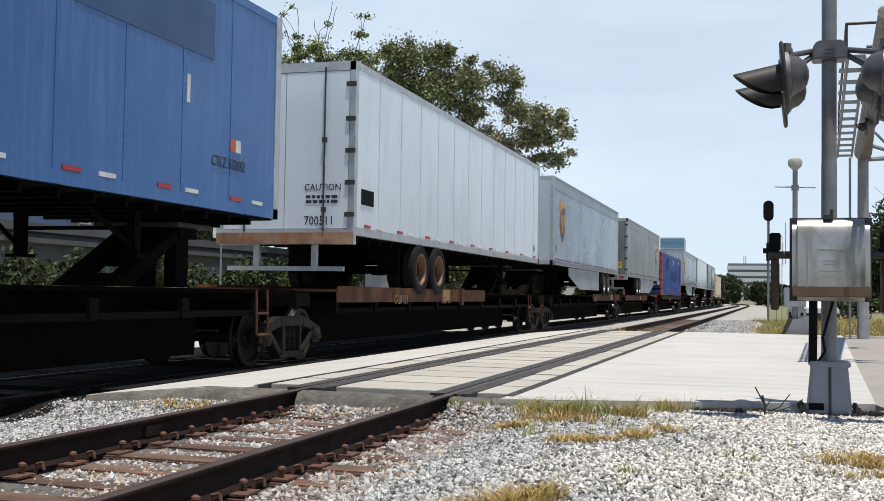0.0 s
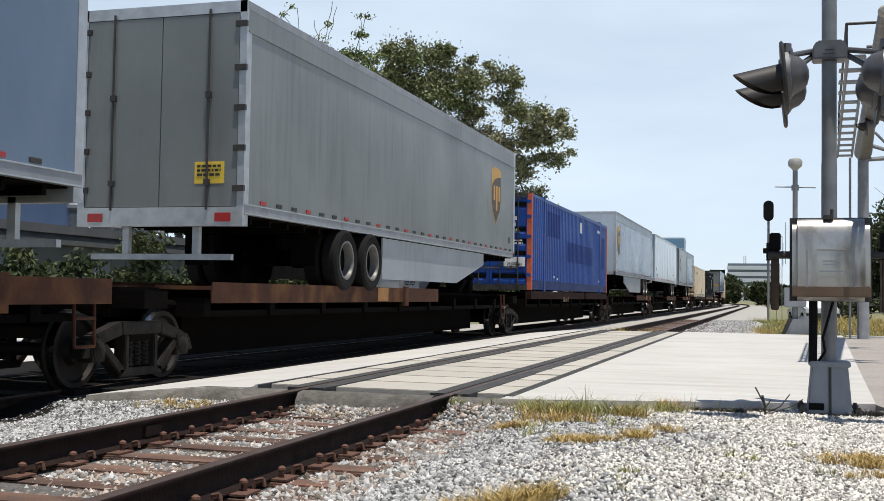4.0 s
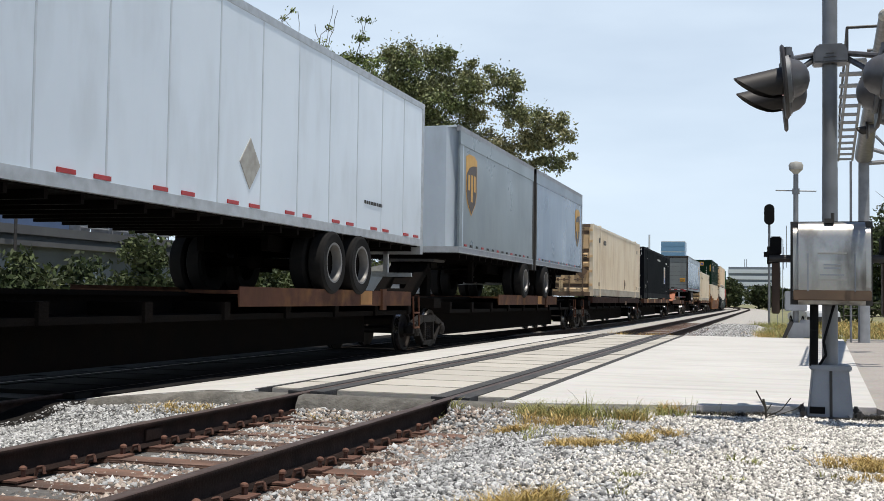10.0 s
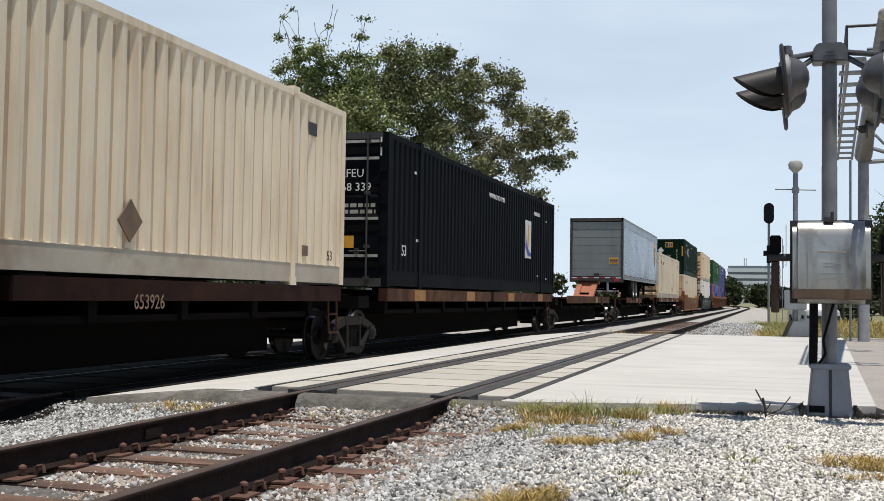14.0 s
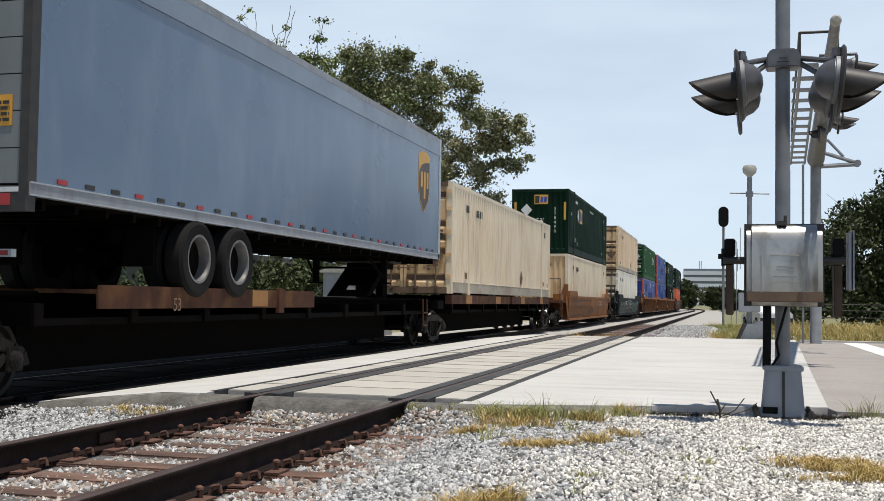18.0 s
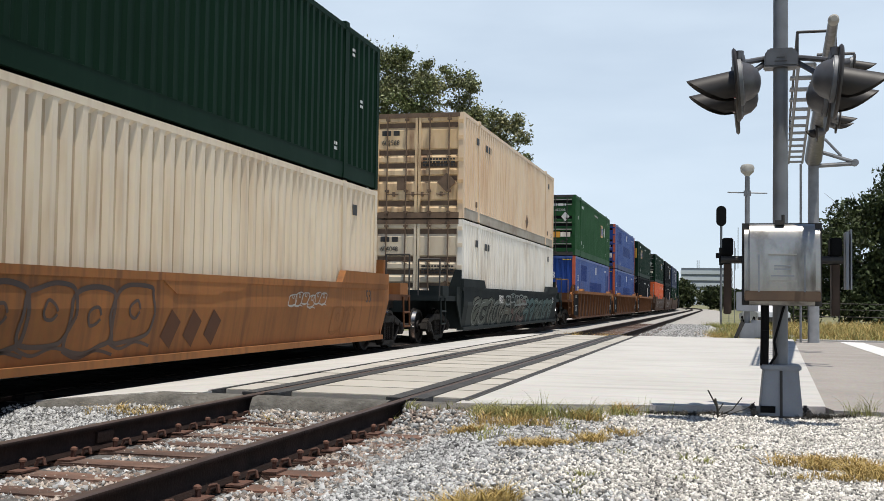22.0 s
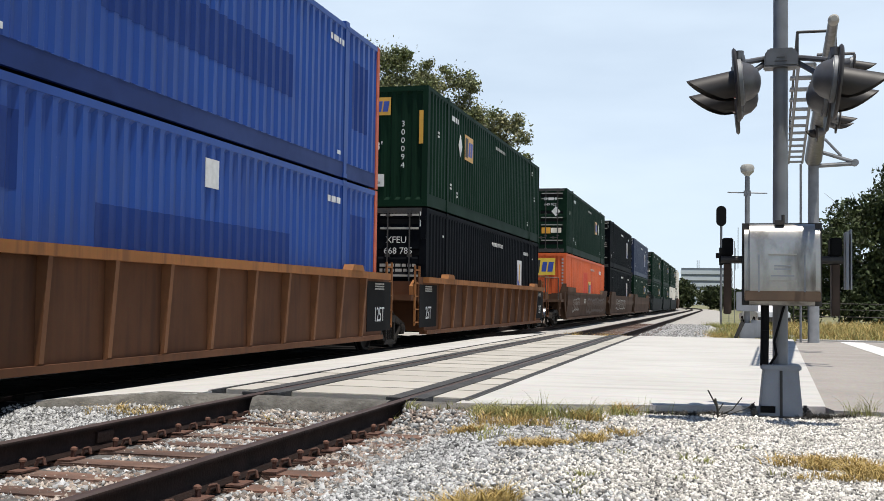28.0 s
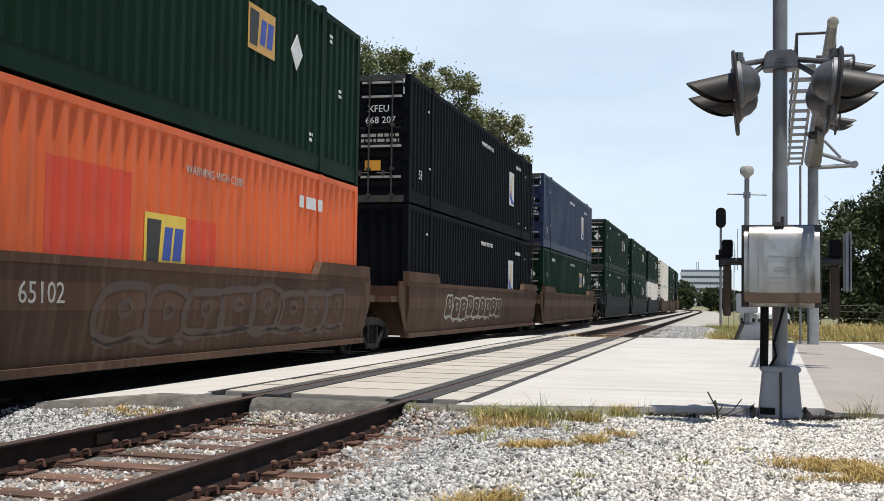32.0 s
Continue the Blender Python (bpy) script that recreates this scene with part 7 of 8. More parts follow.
part("drive_shaft", Shape().rod((MX - 0.53, MY - 0.14, 1.36), (MX + 0.53, MY - 0.14, 1.36), 0.035, 10), M_DARKMETAL, mech)
for s, label in ((-1, "brown counterweight arm"), (1, "brown counterweight arm")):
    x = MX + s * 0.47
    part("counterweight_arm", Shape().box(x - 0.036, x + 0.036, MY - 0.13, MY + 0.02, 0.86, 1.52), M_WOOD, sig, label, bevel=0.008)
    part("arm_head", Shape().box(x - 0.05, x + 0.05, MY - 0.17, MY + 0.05, 1.40, 1.56).box(x - 0.065, x + 0.03, MY - 0.15, MY, 1.32, 1.42), M_BLACK, sig, bevel=0.01)
part("weight_plate", Shape().box(MX + 0.56, MX + 0.585, MY - 0.1, MY + 0.1, 1.1, 1.62).box(MX + 0.60, MX + 0.612, MY - 0.1, MY + 0.1, 1.1, 1.64), M_GREYPAINT, sig)
part("conduit", Shape().tube([(MX - 0.14, MY - 0.12, 0.95), (MX - 0.14, MY - 0.13, 0.72), (MX - 0.145, MY - 0.12, 0.40)], 0.038, 10), M_BLACK, sig)
part("conduit", Shape().tube([(MX + 0.03, MY - 0.1, 0.95), (MX - 0.06, MY - 0.14, 0.62), (MX - 0.04, MY - 0.15, 0.5), (MX - 0.10, MY - 0.12, 0.40)], 0.012, 6), M_BLACK, sig)
jb = part("junction_box", Shape().prism([(MX - 0.15, 3.14), (MX + 0.15, 3.14), (MX + 0.15, 3.25), (MX + 0.11, 3.31), (MX - 0.11, 3.31), (MX - 0.15, 3.25)], "y", MY - 0.13, MY + 0.1), M_CASTING, sig, bevel=0.012)
part("junction_box_lid", Shape().box(MX - 0.04, MX + 0.03, MY - 0.137, MY - 0.128, 3.22, 3.225).box(MX - 0.06, MX + 0.05, MY - 0.137, MY - 0.128, 3.185, 3.19), M_DARKMETAL, jb)
for s in (-1, 1):
    xa, xb = MX + s * 0.14, MX + s * 0.385
    part("crossarm", Shape().rod((xa, MY - 0.05, 3.23), (xb, MY - 0.35, 3.13), 0.026, 8).rod((xa, MY - 0.04, 3.19), (xb - s * 0.05, MY - 0.30, 3.0), 0.026, 8).rod((xb, MY - 1.0, 3.065), (xb, MY - 0.2, 3.10), 0.026, 8), M_CASTING, sig)
    for yy in (MY - 0.97, MY - 0.27):
        lamp_unit(sig, xb + s * 0.02, yy, 2.81, s, 0.315, 0.41)
        part("lamp_bracket", Shape().rod((xb - s * 0.02, yy, 3.06), (xb - s * 0.06, yy, 2.88), 0.026, 8).rod((xb, yy, 3.03), (xb, yy, 3.10), 0.04, 10), M_CASTING, sig)

# ---- mast with a round lamp beyond the road ----
m2 = thing("crossing_signal", "slim grey mast with a round lamp and thin crossarm", "crossing signal", pose(0.68, 32.1, 0))
part("mast", Shape().lathe([(-0.25, 0.08), (2.6, 0.08), (2.6, 0.07), (4.6, 0.07)], (0, 0, 0), "z", 14), M_GALV, m2, smooth=True)
part("round_lamp", Shape().lathe([(4.6, 0.05), (4.66, 0.1), (4.74, 0.185), (4.86, 0.2), (4.94, 0.16), (4.97, 0.05)], (0, 0, 0), "z", 16), M_PALEMARK, m2, smooth=True)
part("crossarm", Shape().rod((-0.55, 0, 4.16), (0.55, 0, 4.12), 0.018, 6).box(-0.1, 0.1, -0.06, 0.06, 4.05, 4.2), M_GALV, m2)
part("mast_base", Shape().box(-0.22, 0.22, -0.2, 0.2, -0.3, 0.42).box(0.1, 0.42, -0.15, 0.2, 0.0, 0.5), M_GREYPAINT, m2, bevel=0.02)
part("gate_arm_stub", Shape().prism([(-0.5, -0.32), (-0.40, -0.32), (-0.05, 0.45), (-0.18, 0.45)], "y", -0.35, -0.29), M_DARKMETAL, m2)
part("gate_mechanism", Shape().box(-0.3, 0.3, -0.2, 0.15, 0.75, 1.3), M_GREYPAINT, m2, bevel=0.02)

# ---- searchlight signal on its post ----
sl = thing("railway_signal", "black oval searchlight signal on a thin post", "railway signal", pose(-0.08, 65, 0))
part("post", Shape().rod((0, 0, -0.35), (0, 0, 5.6), 0.07, 10), M_GALV, sl)
part("signal_head", Shape().prism([(0.29 * math.cos(a), 6.05 + 0.30 * (1 if math.sin(a) > 0 else -1) + 0.29 * math.sin(a)) for a in [math.radians(9 + 18 * k) for k in range(20)]], "y", -0.25, 0.0), M_BLACK, sl, bevel=0.03)
part("signal_lens", Shape().lathe([(-0.05, 0.07), (0.0, 0.08)], (0, -0.15, 6.35), "y", 12), M_PALEMARK, sl)
part("ladder_frame", Shape().tube([(0.45, 0.1, -0.3), (0.45, 0.1, 4.6), (0.75, 0.1, 4.6), (0.75, 0.1, -0.3)], 0.02, 5).tube([(0.95, 0.1, 3.0), (0.95, 0.1, 5.4)], 0.02, 5), M_GALV, sl)
part("relay_box", Shape().box(-0.12, 0.12, -0.15, 0.15, 3.2, 4.2).box(-0.3, 0.3, -0.1, 0.1, 3.6, 3.9), M_BLACK, sl)

# ---- cantilevers over the road ----


def cantilever(x, y_pole, y_tip, label, tube=0.17, side=1):
    c = thing("signal_cantilever", label, "signal bridge")
    d = 1 if y_tip > y_pole else -1
    part("pole", Shape().lathe([(-0.3, 0.20), (4.0, 0.19), (6.9, 0.18)], (x, y_pole, 0), "z", 18), M_GALV, c, smooth=True)
    up = part("upper_tube", Shape().rod((x, y_pole - d * 0.3, 6.5), (x, y_tip, 6.5), tube, 16), M_GALV, c, smooth=True)
    part("tube_cap", Shape().lathe([(0, tube * 1.1), (0.05 * d, tube * 1.1), (0.12 * d, tube * 0.8), (0.16 * d, 0.05)], (x, y_tip, 6.5), "y", 16), M_PALEMARK, up, smooth=True)
    part("lower_tube", Shape().rod((x, y_pole - d * 0.3, 5.32), (x, y_tip, 5.32), tube * 0.8, 14), M_GALV, c, smooth=True)
    n = 4
    for i in range(n):
        a = y_pole + (y_tip - y_pole) * (i + 0.3) / n
        b = y_pole + (y_tip - y_pole) * (i + 0.8) / n
        part("brace", Shape().rod((x, a, 5.4), (x, b, 6.4), 0.06, 8), M_GALV, c)
        part("brace", Shape().rod((x, b, 5.4), (x, a, 6.4), 0.06, 8), M_GALV, c)
        part("upright", Shape().rod((x, a - 0.5 * d, 5.35), (x, a - 0.5 * d, 6.45), 0.03, 6), M_GALV, c)
    # walkway
    wx = x + side * 0.55
    end = y_tip + d * 1.6
    part("walkway_rail", Shape().tube([(wx, y_pole, 6.2), (wx, end, 6.2), (wx, end, 5.2), (wx, y_pole, 5.2)], 0.03, 6).tube([(wx, y_pole, 5.7), (wx, end, 5.7)], 0.022, 6), M_GALV, c)
    k = 0
    a = y_pole
    while (a - end) * d < 0:
        part("rung", Shape().box(*sorted((x + side * 0.15, wx)), a - 0.05, a + 0.05, 5.16, 5.21), M_GALV, c)
        if k % 4 == 0:
            part("rail_post", Shape().rod((wx, a, 5.2), (wx, a, 6.2), 0.02, 6), M_GALV, c)
        a += d * 0.3
        k += 1
    for frac in (0.55, 0.88):
        yy = y_pole + (y_tip - y_pole) * frac
        for s in (-1, 1):
            lu = lamp_unit(c, x + s * 0.45, yy, 5.62, s, 0.30, 0.38)
        part("lamp_arm", Shape().rod((x - 0.45, yy, 5.95), (x + 0.45, yy, 5.95), 0.03, 8).rod((x, yy, 5.3), (x, yy, 6.0), 0.04, 8), M_GALV, c)
    return c


right = thing("signal_cantilever", "grey tapered signal cantilever with a ladder walkway over the road", "signal bridge")
part("pole", Shape().lathe([(-0.3, 0.22), (-0.1, 0.20), (0.0, 0.145), (4.9, 0.13)], (2.27, 29.4, 0), "z", 18), M_GALV, right, smooth=True)
TIP, ROOT = Vector((1.42, 15.13, 4.75)), Vector((2.27, 29.4, 4.75))
part("arm", Shape().rod(ROOT, TIP, 0.22, 18, 0.066), M_CASTING, right, smooth=True)
part("arm_cap", Shape().lathe([(-0.13, 0.04), (-0.10, 0.066), (-0.03, 0.075), (0.02, 0.07)], (TIP.x, TIP.y, TIP.z), "y", 16), M_PALEMARK, right, smooth=True)


def beside(f, off, z):
    p = ROOT.lerp(TIP, f)
    return (p.x - off * (1 - 0.35 * f), p.y, z)


for off in (0.28, 0.62):
    part("walkway_rail", Shape().tube([beside(0.02, off, 4.6), beside(0.86, off, 4.6)], 0.028, 6), M_GALV, right)
for i in range(13):
    part("rung", Shape().box(-0.36, 0.0, -0.11, 0.11, 0, 0.03), M_GALV, right).location = beside(0.03 + i * 0.0685, 0.27, 4.6)
part("handrail", Shape().tube([beside(0.30, 0.64, 4.6), beside(0.30, 0.64, 5.1), beside(0.86, 0.64, 5.1), beside(0.86, -0.14, 5.1), beside(0.86, -0.14, 4.8)], 0.022, 6), M_DARKMETAL, right)
part("handrail_post", Shape().tube([beside(0.86, 0.64, 5.1), beside(0.86, 0.64, 4.6)], 0.02, 6), M_DARKMETAL, right)
for f in (0.80, 0.44):
    p = ROOT.lerp(TIP, f)
    part("lamp_arm", Shape().rod((p.x - 0.15, p.y, p.z + 0.18), (p.x + 0.42, p.y, p.z + 0.18), 0.025, 8).lathe([(0.1, 0.05), (0.26, 0.05)], (p.x, p.y, p.z), "z", 10), M_CASTING, right)
    for dy in (-0.3, 0.3):
        lamp_unit(right, p.x + 0.36, p.y + dy, p.z - 0.08, 1, 0.19, 0.34, 0.085)
    lamp_unit(right, p.x - 0.05, p.y + 0.1, p.z - 0.28, -1, 0.19, 0.2, 0.085)
part("outrigger", Shape().rod((2.27, 29.4, 4.55), (3.28, 29.4, 4.60), 0.055, 8).rod((2.35, 29.4, 4.95), (3.25, 29.4, 4.64), 0.05, 8).rod((2.55, 29.4, 5.25), (2.95, 29.4, 4.80), 0.035, 8).lathe([(-0.08, 0.09), (0.08, 0.09)], (3.28, 29.4, 4.62), "y", 12), M_GALV, right)
part("access_ladder", Shape().tube([(1.95, 29.3, -0.2), (1.95, 29.3, 4.6)], 0.03, 6), M_GALV, right)
cantilever(-14.0, 9.3, 22.5, "grey tubular signal cantilever with round lamps beyond the train", side=1)

# ---- crossing mast, hut, sign beyond the train ----
m3 = thing("crossing_signal", "grey crossing mast with a white crossbuck beyond the train", "crossing signal", pose(-11.4, 33.2, 0))
part("mast", Shape().lathe([(-0.3, 0.09), (4.6, 0.085)], (0, 0, 0), "z", 14), M_GALV, m3, smooth=True)
part("crossbuck_board", Shape().box(-0.06, 0.06, -0.6, 0.6, -0.11, 0.11), M_WHITEMARK, m3).matrix_basis = pose(-0.12, 0, 4.0, 50, 0, 25)
part("crossbuck_board", Shape().box(-0.06, 0.06, -0.6, 0.6, -0.11, 0.11), M_WHITEMARK, m3).matrix_basis = pose(-0.18, 0, 4.0, -50, 0, 25)
part("crossarm", Shape().rod((-0.7, 0, 2.95), (0.7, 0, 2.95), 0.03, 8), M_GALV, m3)
for s in (-1, 1):
    lamp_unit(m3, s * 0.6, 0.1, 2.65, s, 0.28, 0.3)
hut = thing("relay_hut", "pale grey steel relay hut beside the track", "hut", pose(-12.6, 36.5, -0.34))
part("wall", Shape().box(-1.0, 1.0, -0.9, 0.9, 0, 2.2), M_GREYPAINT, hut, bevel=0.02)
part("roof", Shape().prism([(-1.1, 2.2), (1.1, 2.2), (1.1, 2.28), (0, 2.5), (-1.1, 2.28)], "y", -1.0, 1.0), M_PALEMARK, hut)
part("door", Shape().box(-0.4, 0.4, -0.94, -0.9, 0.1, 1.95), M_GREYPAINT, hut)
bars(hut, M_BLACKMARK, Matrix.Translation((0.55, -0.905, 1.8)) @ pose(0, 0, 0, 90, 0, 0), 3, 0.6, 0.05)
sgn = thing("road_sign", "white road sign with a black arrow on a post", "road sign", pose(-17.2, 31.8, -0.3))
part("post", Shape().rod((0, 0, 0), (0, 0, 3.9), 0.035, 8), M_GALV, sgn)
part("plate", Shape().box(-0.28, 0.28, -0.06, -0.04, 3.0, 3.95), M_WHITEMARK, sgn)
part("arrow", Shape().prism([(-0.05, 3.1), (0.05, 3.1), (0.05, 3.6), (0.15, 3.6), (0.0, 3.85), (-0.15, 3.6), (-0.05, 3.6)], "y", -0.066, -0.06), M_BLACKMARK, sgn)

# ---- low buildings beyond the train ----
shed = thing("warehouse", "long low grey warehouse with a dark roof edge and roof plant", "building")
part("wall", Shape().box(-46, -28, 26, 78, -0.34, 3.2), M_BUILDING, shed)
part("roof", Shape().box(-46.3, -27.7, 25.7, 78.3, 3.2, 3.55), M_ROOFDARK, shed)
part("ledge", Shape().box(-28.02, -27.6, 26, 78, 2.75, 2.95), M_ROOFDARK, shed)
for k in range(9):
    w = part("window", Shape().box(-28.03, -27.97, 29 + k * 5.2, 31.2 + k * 5.2, 0.9, 2.2), M_FARDARK, shed)
    part("window_frame", Shape().box(-28.05, -27.94, 30.05 + k * 5.2, 30.15 + k * 5.2, 0.9, 2.2).box(-28.05, -27.94, 29 + k * 5.2, 31.2 + k * 5.2, 0.82, 0.9), M_FARWHITE, w)
part("roof_block", Shape().box(-40, -29, 29, 40, 3.5, 4.65), M_BLUEROOF, shed, "blue-grey raised roof block")
for yy in (40.6, 43.0, 45.6):
    u = part("roof_plant", Shape().lathe([(3.55, 0.62), (3.7, 0.68), (4.2, 0.68), (4.3, 0.55), (4.45, 0.8), (4.6, 0.8), (4.6, 0.5)], (-29.2, yy, 0), "z", 14), M_GALV, shed, smooth=True)
    part("guard_rail", Shape().tube([(-28.2, yy - 1.0, 3.5), (-28.2, yy - 1.0, 4.55)], 0.04, 6).tube([(-28.2, yy + 1.1, 3.5), (-28.2, yy + 1.1, 4.45)], 0.04, 6).tube([(-28.2, yy - 1.0, 3.75), (-28.2, yy + 1.1, 3.75)], 0.05, 6), M_GALV, u)
lampost = thing("street_lamp", "dark street lamp on a thin post", "street lamp", pose(-27.0, 34.0, -0.3))
part("post", Shape().rod((0, 0, 0), (0, 0, 5.6), 0.06, 8), M_DARKMETAL, lampost)
part("lantern", Shape().lathe([(5.5, 0.1), (5.65, 0.2), (6.0, 0.22), (6.1, 0.3), (6.3, 0.05)], (0, 0, 0), "z", 10), M_DARKMETAL, lampost)
pole = thing("concrete_post", "pale concrete post beyond the train", "post", pose(-22.5, 24.3, -0.3))
part("shaft", Shape().lathe([(0, 0.28), (1.9, 0.26), (1.9, 0.3), (2.1, 0.3)], (0, 0, 0), "z", 14), M_FARWHITE, pole)

# ---- far buildings ----
garage = thing("parking_garage", "white banded multi-storey building far off", "building")
for k in range(6):
    part("floor_band", Shape().box(-33, 8, 900, 930, -0.4 + k * 5.0, 2.6 + k * 5.0), M_FARWHITE, garage)
    part("open_bay", Shape().box(-32.5, 7.5, 901, 929, 2.6 + k * 5.0, 4.6 + k * 5.0), M_FARDARK, garage)
for x in (-20, -18.5, -2, 10):
    part("aerial", Shape().rod((x, 905, 28), (x, 905, 36 if x < 5 else 46), 0.25, 6), M_FARDARK, garage)
tower = thing("office_tower", "blue glass office tower far off", "building")
for k in range(12):
    part("glass_band", Shape().box(-86, -67, 900, 920, k * 4.2, k * 4.2 + 3.4), M_FARGLASS, tower)
    part("spandrel", Shape().box(-85.8, -67.2, 900.2, 919.8, k * 4.2 + 3.4, k * 4.2 + 4.2), M_FARWHITE if k % 2 else M_FARGLASS, tower)
part("rooftop_mast", Shape().rod((-96, 905, 0), (-96, 905, 56), 0.8, 6), M_FARWHITE, tower)

# ---- a parked white car in the grass ----


def parked_car(m):
    car = thing("car", "white saloon car parked on the grass", "car", m)
    prof = [(-2.2, 0.35), (2.2, 0.35), (2.25, 0.75), (1.5, 0.85), (1.0, 0.88), (0.45, 1.36), (-0.95, 1.38), (-1.6, 0.95), (-2.2, 0.88)]
    part("body", Shape().prism(prof, "x", -0.85, 0.85), M_VEHWHITE, car, bevel=0.06, smooth=True)
    part("windscreen", Shape().prism([(0.92, 0.92), (0.42, 1.30), (-0.92, 1.32), (-1.45, 0.97)], "x", -0.86, 0.86), M_GLASSDARK, car)
    for y in (-1.35, 1.35):
        for s in (-1, 1):
            w = part("wheel", Shape().lathe([(-0.1, 0.2), (-0.1, 0.31), (0.1, 0.31), (0.1, 0.2)], (s * 0.78, y, 0.31), "x", 18), M_TYRE, car)
            part("rim", Shape().lathe([(0.0, 0.19), (0.11 * s, 0.18), (0.09 * s, 0.05)], (s * 0.78, y, 0.31), "x", 14), M_RIM, w)
    part("bumper", Shape().box(-0.84, 0.84, -2.28, -2.15, 0.35, 0.6), M_DARKMETAL, car)


parked_car(pose(2.2, 62.0, -0.32, 0, 0, 12))

# ---- trees ----


def leaves(name, blobs, per_m2, size, mat, parent, seed, flat=0.8, loose=0.0):
    """A crown of small bent leaf sprays, gathered in clumps with gaps between them."""
    g = np.random.default_rng(seed)
    pts, sizes = [], []
    for x, y, z, r in blobs:
        clumps = max(6, int(13 * r * r))
        dirs = g.normal(size=(clumps, 3))
        dirs /= np.linalg.norm(dirs, axis=1)[:, None]
        cs = np.array((x, y, z)) + dirs * (g.uniform(0.25, 1.12, (clumps, 1)) * r) * np.array((1, 1.0, flat))
        n = int(per_m2 * 12.6 * r * r / clumps)
        for c in cs:
            cr = g.uniform(0.3, 0.75) * min(1.0, 0.35 + r * 0.4)
            p = c + g.normal(size=(max(4, n), 3)) * cr * np.array((0.58, 0.58, 0.36))
            pts.append(p)
        pts.append(np.array((x, y, z)) + g.normal(size=(int(per_m2 * 12.6 * r * r * loose), 3)) * r * np.array((0.6, 0.6, 0.5)))
    p = np.concatenate(pts)
    n = len(p)
    u = g.normal(size=(n, 3))
    u /= np.linalg.norm(u, axis=1)[:, None]
    w = np.cross(u, g.normal(size=(n, 3)))
    w /= np.linalg.norm(w, axis=1)[:, None]
    k = np.cross(u, w)
    s = g.uniform(0.6, 1.3, (n, 1)) * size
    v = np.stack([p - u * s, p + w * s * 0.5 + k * s * 0.15, p + u * s, p - w * s * 0.5 + k * s * 0.15], 1)
    f = np.arange(n * 4).reshape(n, 4)
    return part(name, raw_mesh(name, v.reshape(-1, 3), f, mat), None, parent, kind="stuff")


def limbs(parent, base, blobs, r0, seed, name="limb"):
    g = random.Random(seed)
    bx, by, bz, top = base
    t = Shape()
    prev, rad = Vector((bx, by, bz)), r0
    for i in range(4):
        nxt = Vector((bx + g.uniform(-0.3, 0.3) * i, by + g.uniform(-0.3, 0.3), bz + (top - bz) * (i + 1) / 4))
        t.rod(prev, nxt, rad, 12, rad * 0.85)
        prev, rad = nxt, rad * 0.85
    part("trunk", t, M_BARK, parent, smooth=True)
    grown = [Vector((bx, by, bz + (top - bz) * f)) for f in (0.45, 0.7, 1.0)]
    for x, y, z, r in sorted(blobs, key=lambda q: math.hypot(q[0] - bx, q[2] - top)):
        b = Vector((x, y, z))
        a = min(grown, key=lambda q: (q - b).length + 0.8 * max(0.0, q.z - b.z))
        grown.append(b)
        mid = a.lerp(b, 0.5) + Vector((g.uniform(-0.3, 0.3), g.uniform(-0.3, 0.3), 0.25))
        w = min(1.0, 0.12 + r * 0.38)
        s = Shape().rod(a, mid, 0.13 * w, 7, 0.075 * w).rod(mid, b, 0.075 * w, 6, 0.02)
        for k in range(4):
            e = b + Vector((g.uniform(-1, 1), g.uniform(-1, 1), g.uniform(-0.4, 1))) * r
            s.rod(mid.lerp(b, g.uniform(0.6, 1)), e, 0.028 * w, 5, 0.010)
        part(name, s, M_BARK, parent)


def tree(label, base, blobs, per_m2, size, mat, seed, r0=0.35, depth=2.0, flat=0.85, loose=0.0):
    t = thing("tree", label, "tree")
    g = random.Random(seed)
    blobs = [(x, y + g.uniform(-depth, depth), z, r) for x, y, z, r in blobs]
    limbs(t, base, blobs, r0, seed)
    leaves("crown", blobs, per_m2, size, mat, t, seed, flat, loose)
    return t


def crown(rows, depth):
    return [(x, depth, z, r * 1.14) for x, z, r in rows]


# the oak: lobes of its upper crown with sky between them, then the low skirt of foliage
OAK_TOP = [(-21.3, 15.4, 1.05), (-22.5, 15.9, 0.59), (-19.8, 15.4, 0.92), (-18.8, 15.6, 0.53), (-21.9, 14.3, 0.92), (-20.5, 13.7, 1.12), (-21.9, 13.2, 1.12), (-23.4, 13.8, 0.79),
           (-19.1, 13.9, 0.92), (-17.7, 14.2, 0.72), (-16.9, 14.8, 0.33), (-18.4, 12.8, 1.12), (-16.6, 13.2, 0.86), (-15.9, 14.2, 0.66), (-15.0, 14.0, 0.53), (-14.2, 13.3, 0.46),
           (-15.4, 12.8, 0.59), (-14.7, 12.2, 0.53), (-17.3, 11.8, 0.92), (-19.5, 11.5, 1.19), (-21.1, 11.9, 0.99), (-18.5, 10.4, 0.92), (-16.9, 10.5, 0.79)]
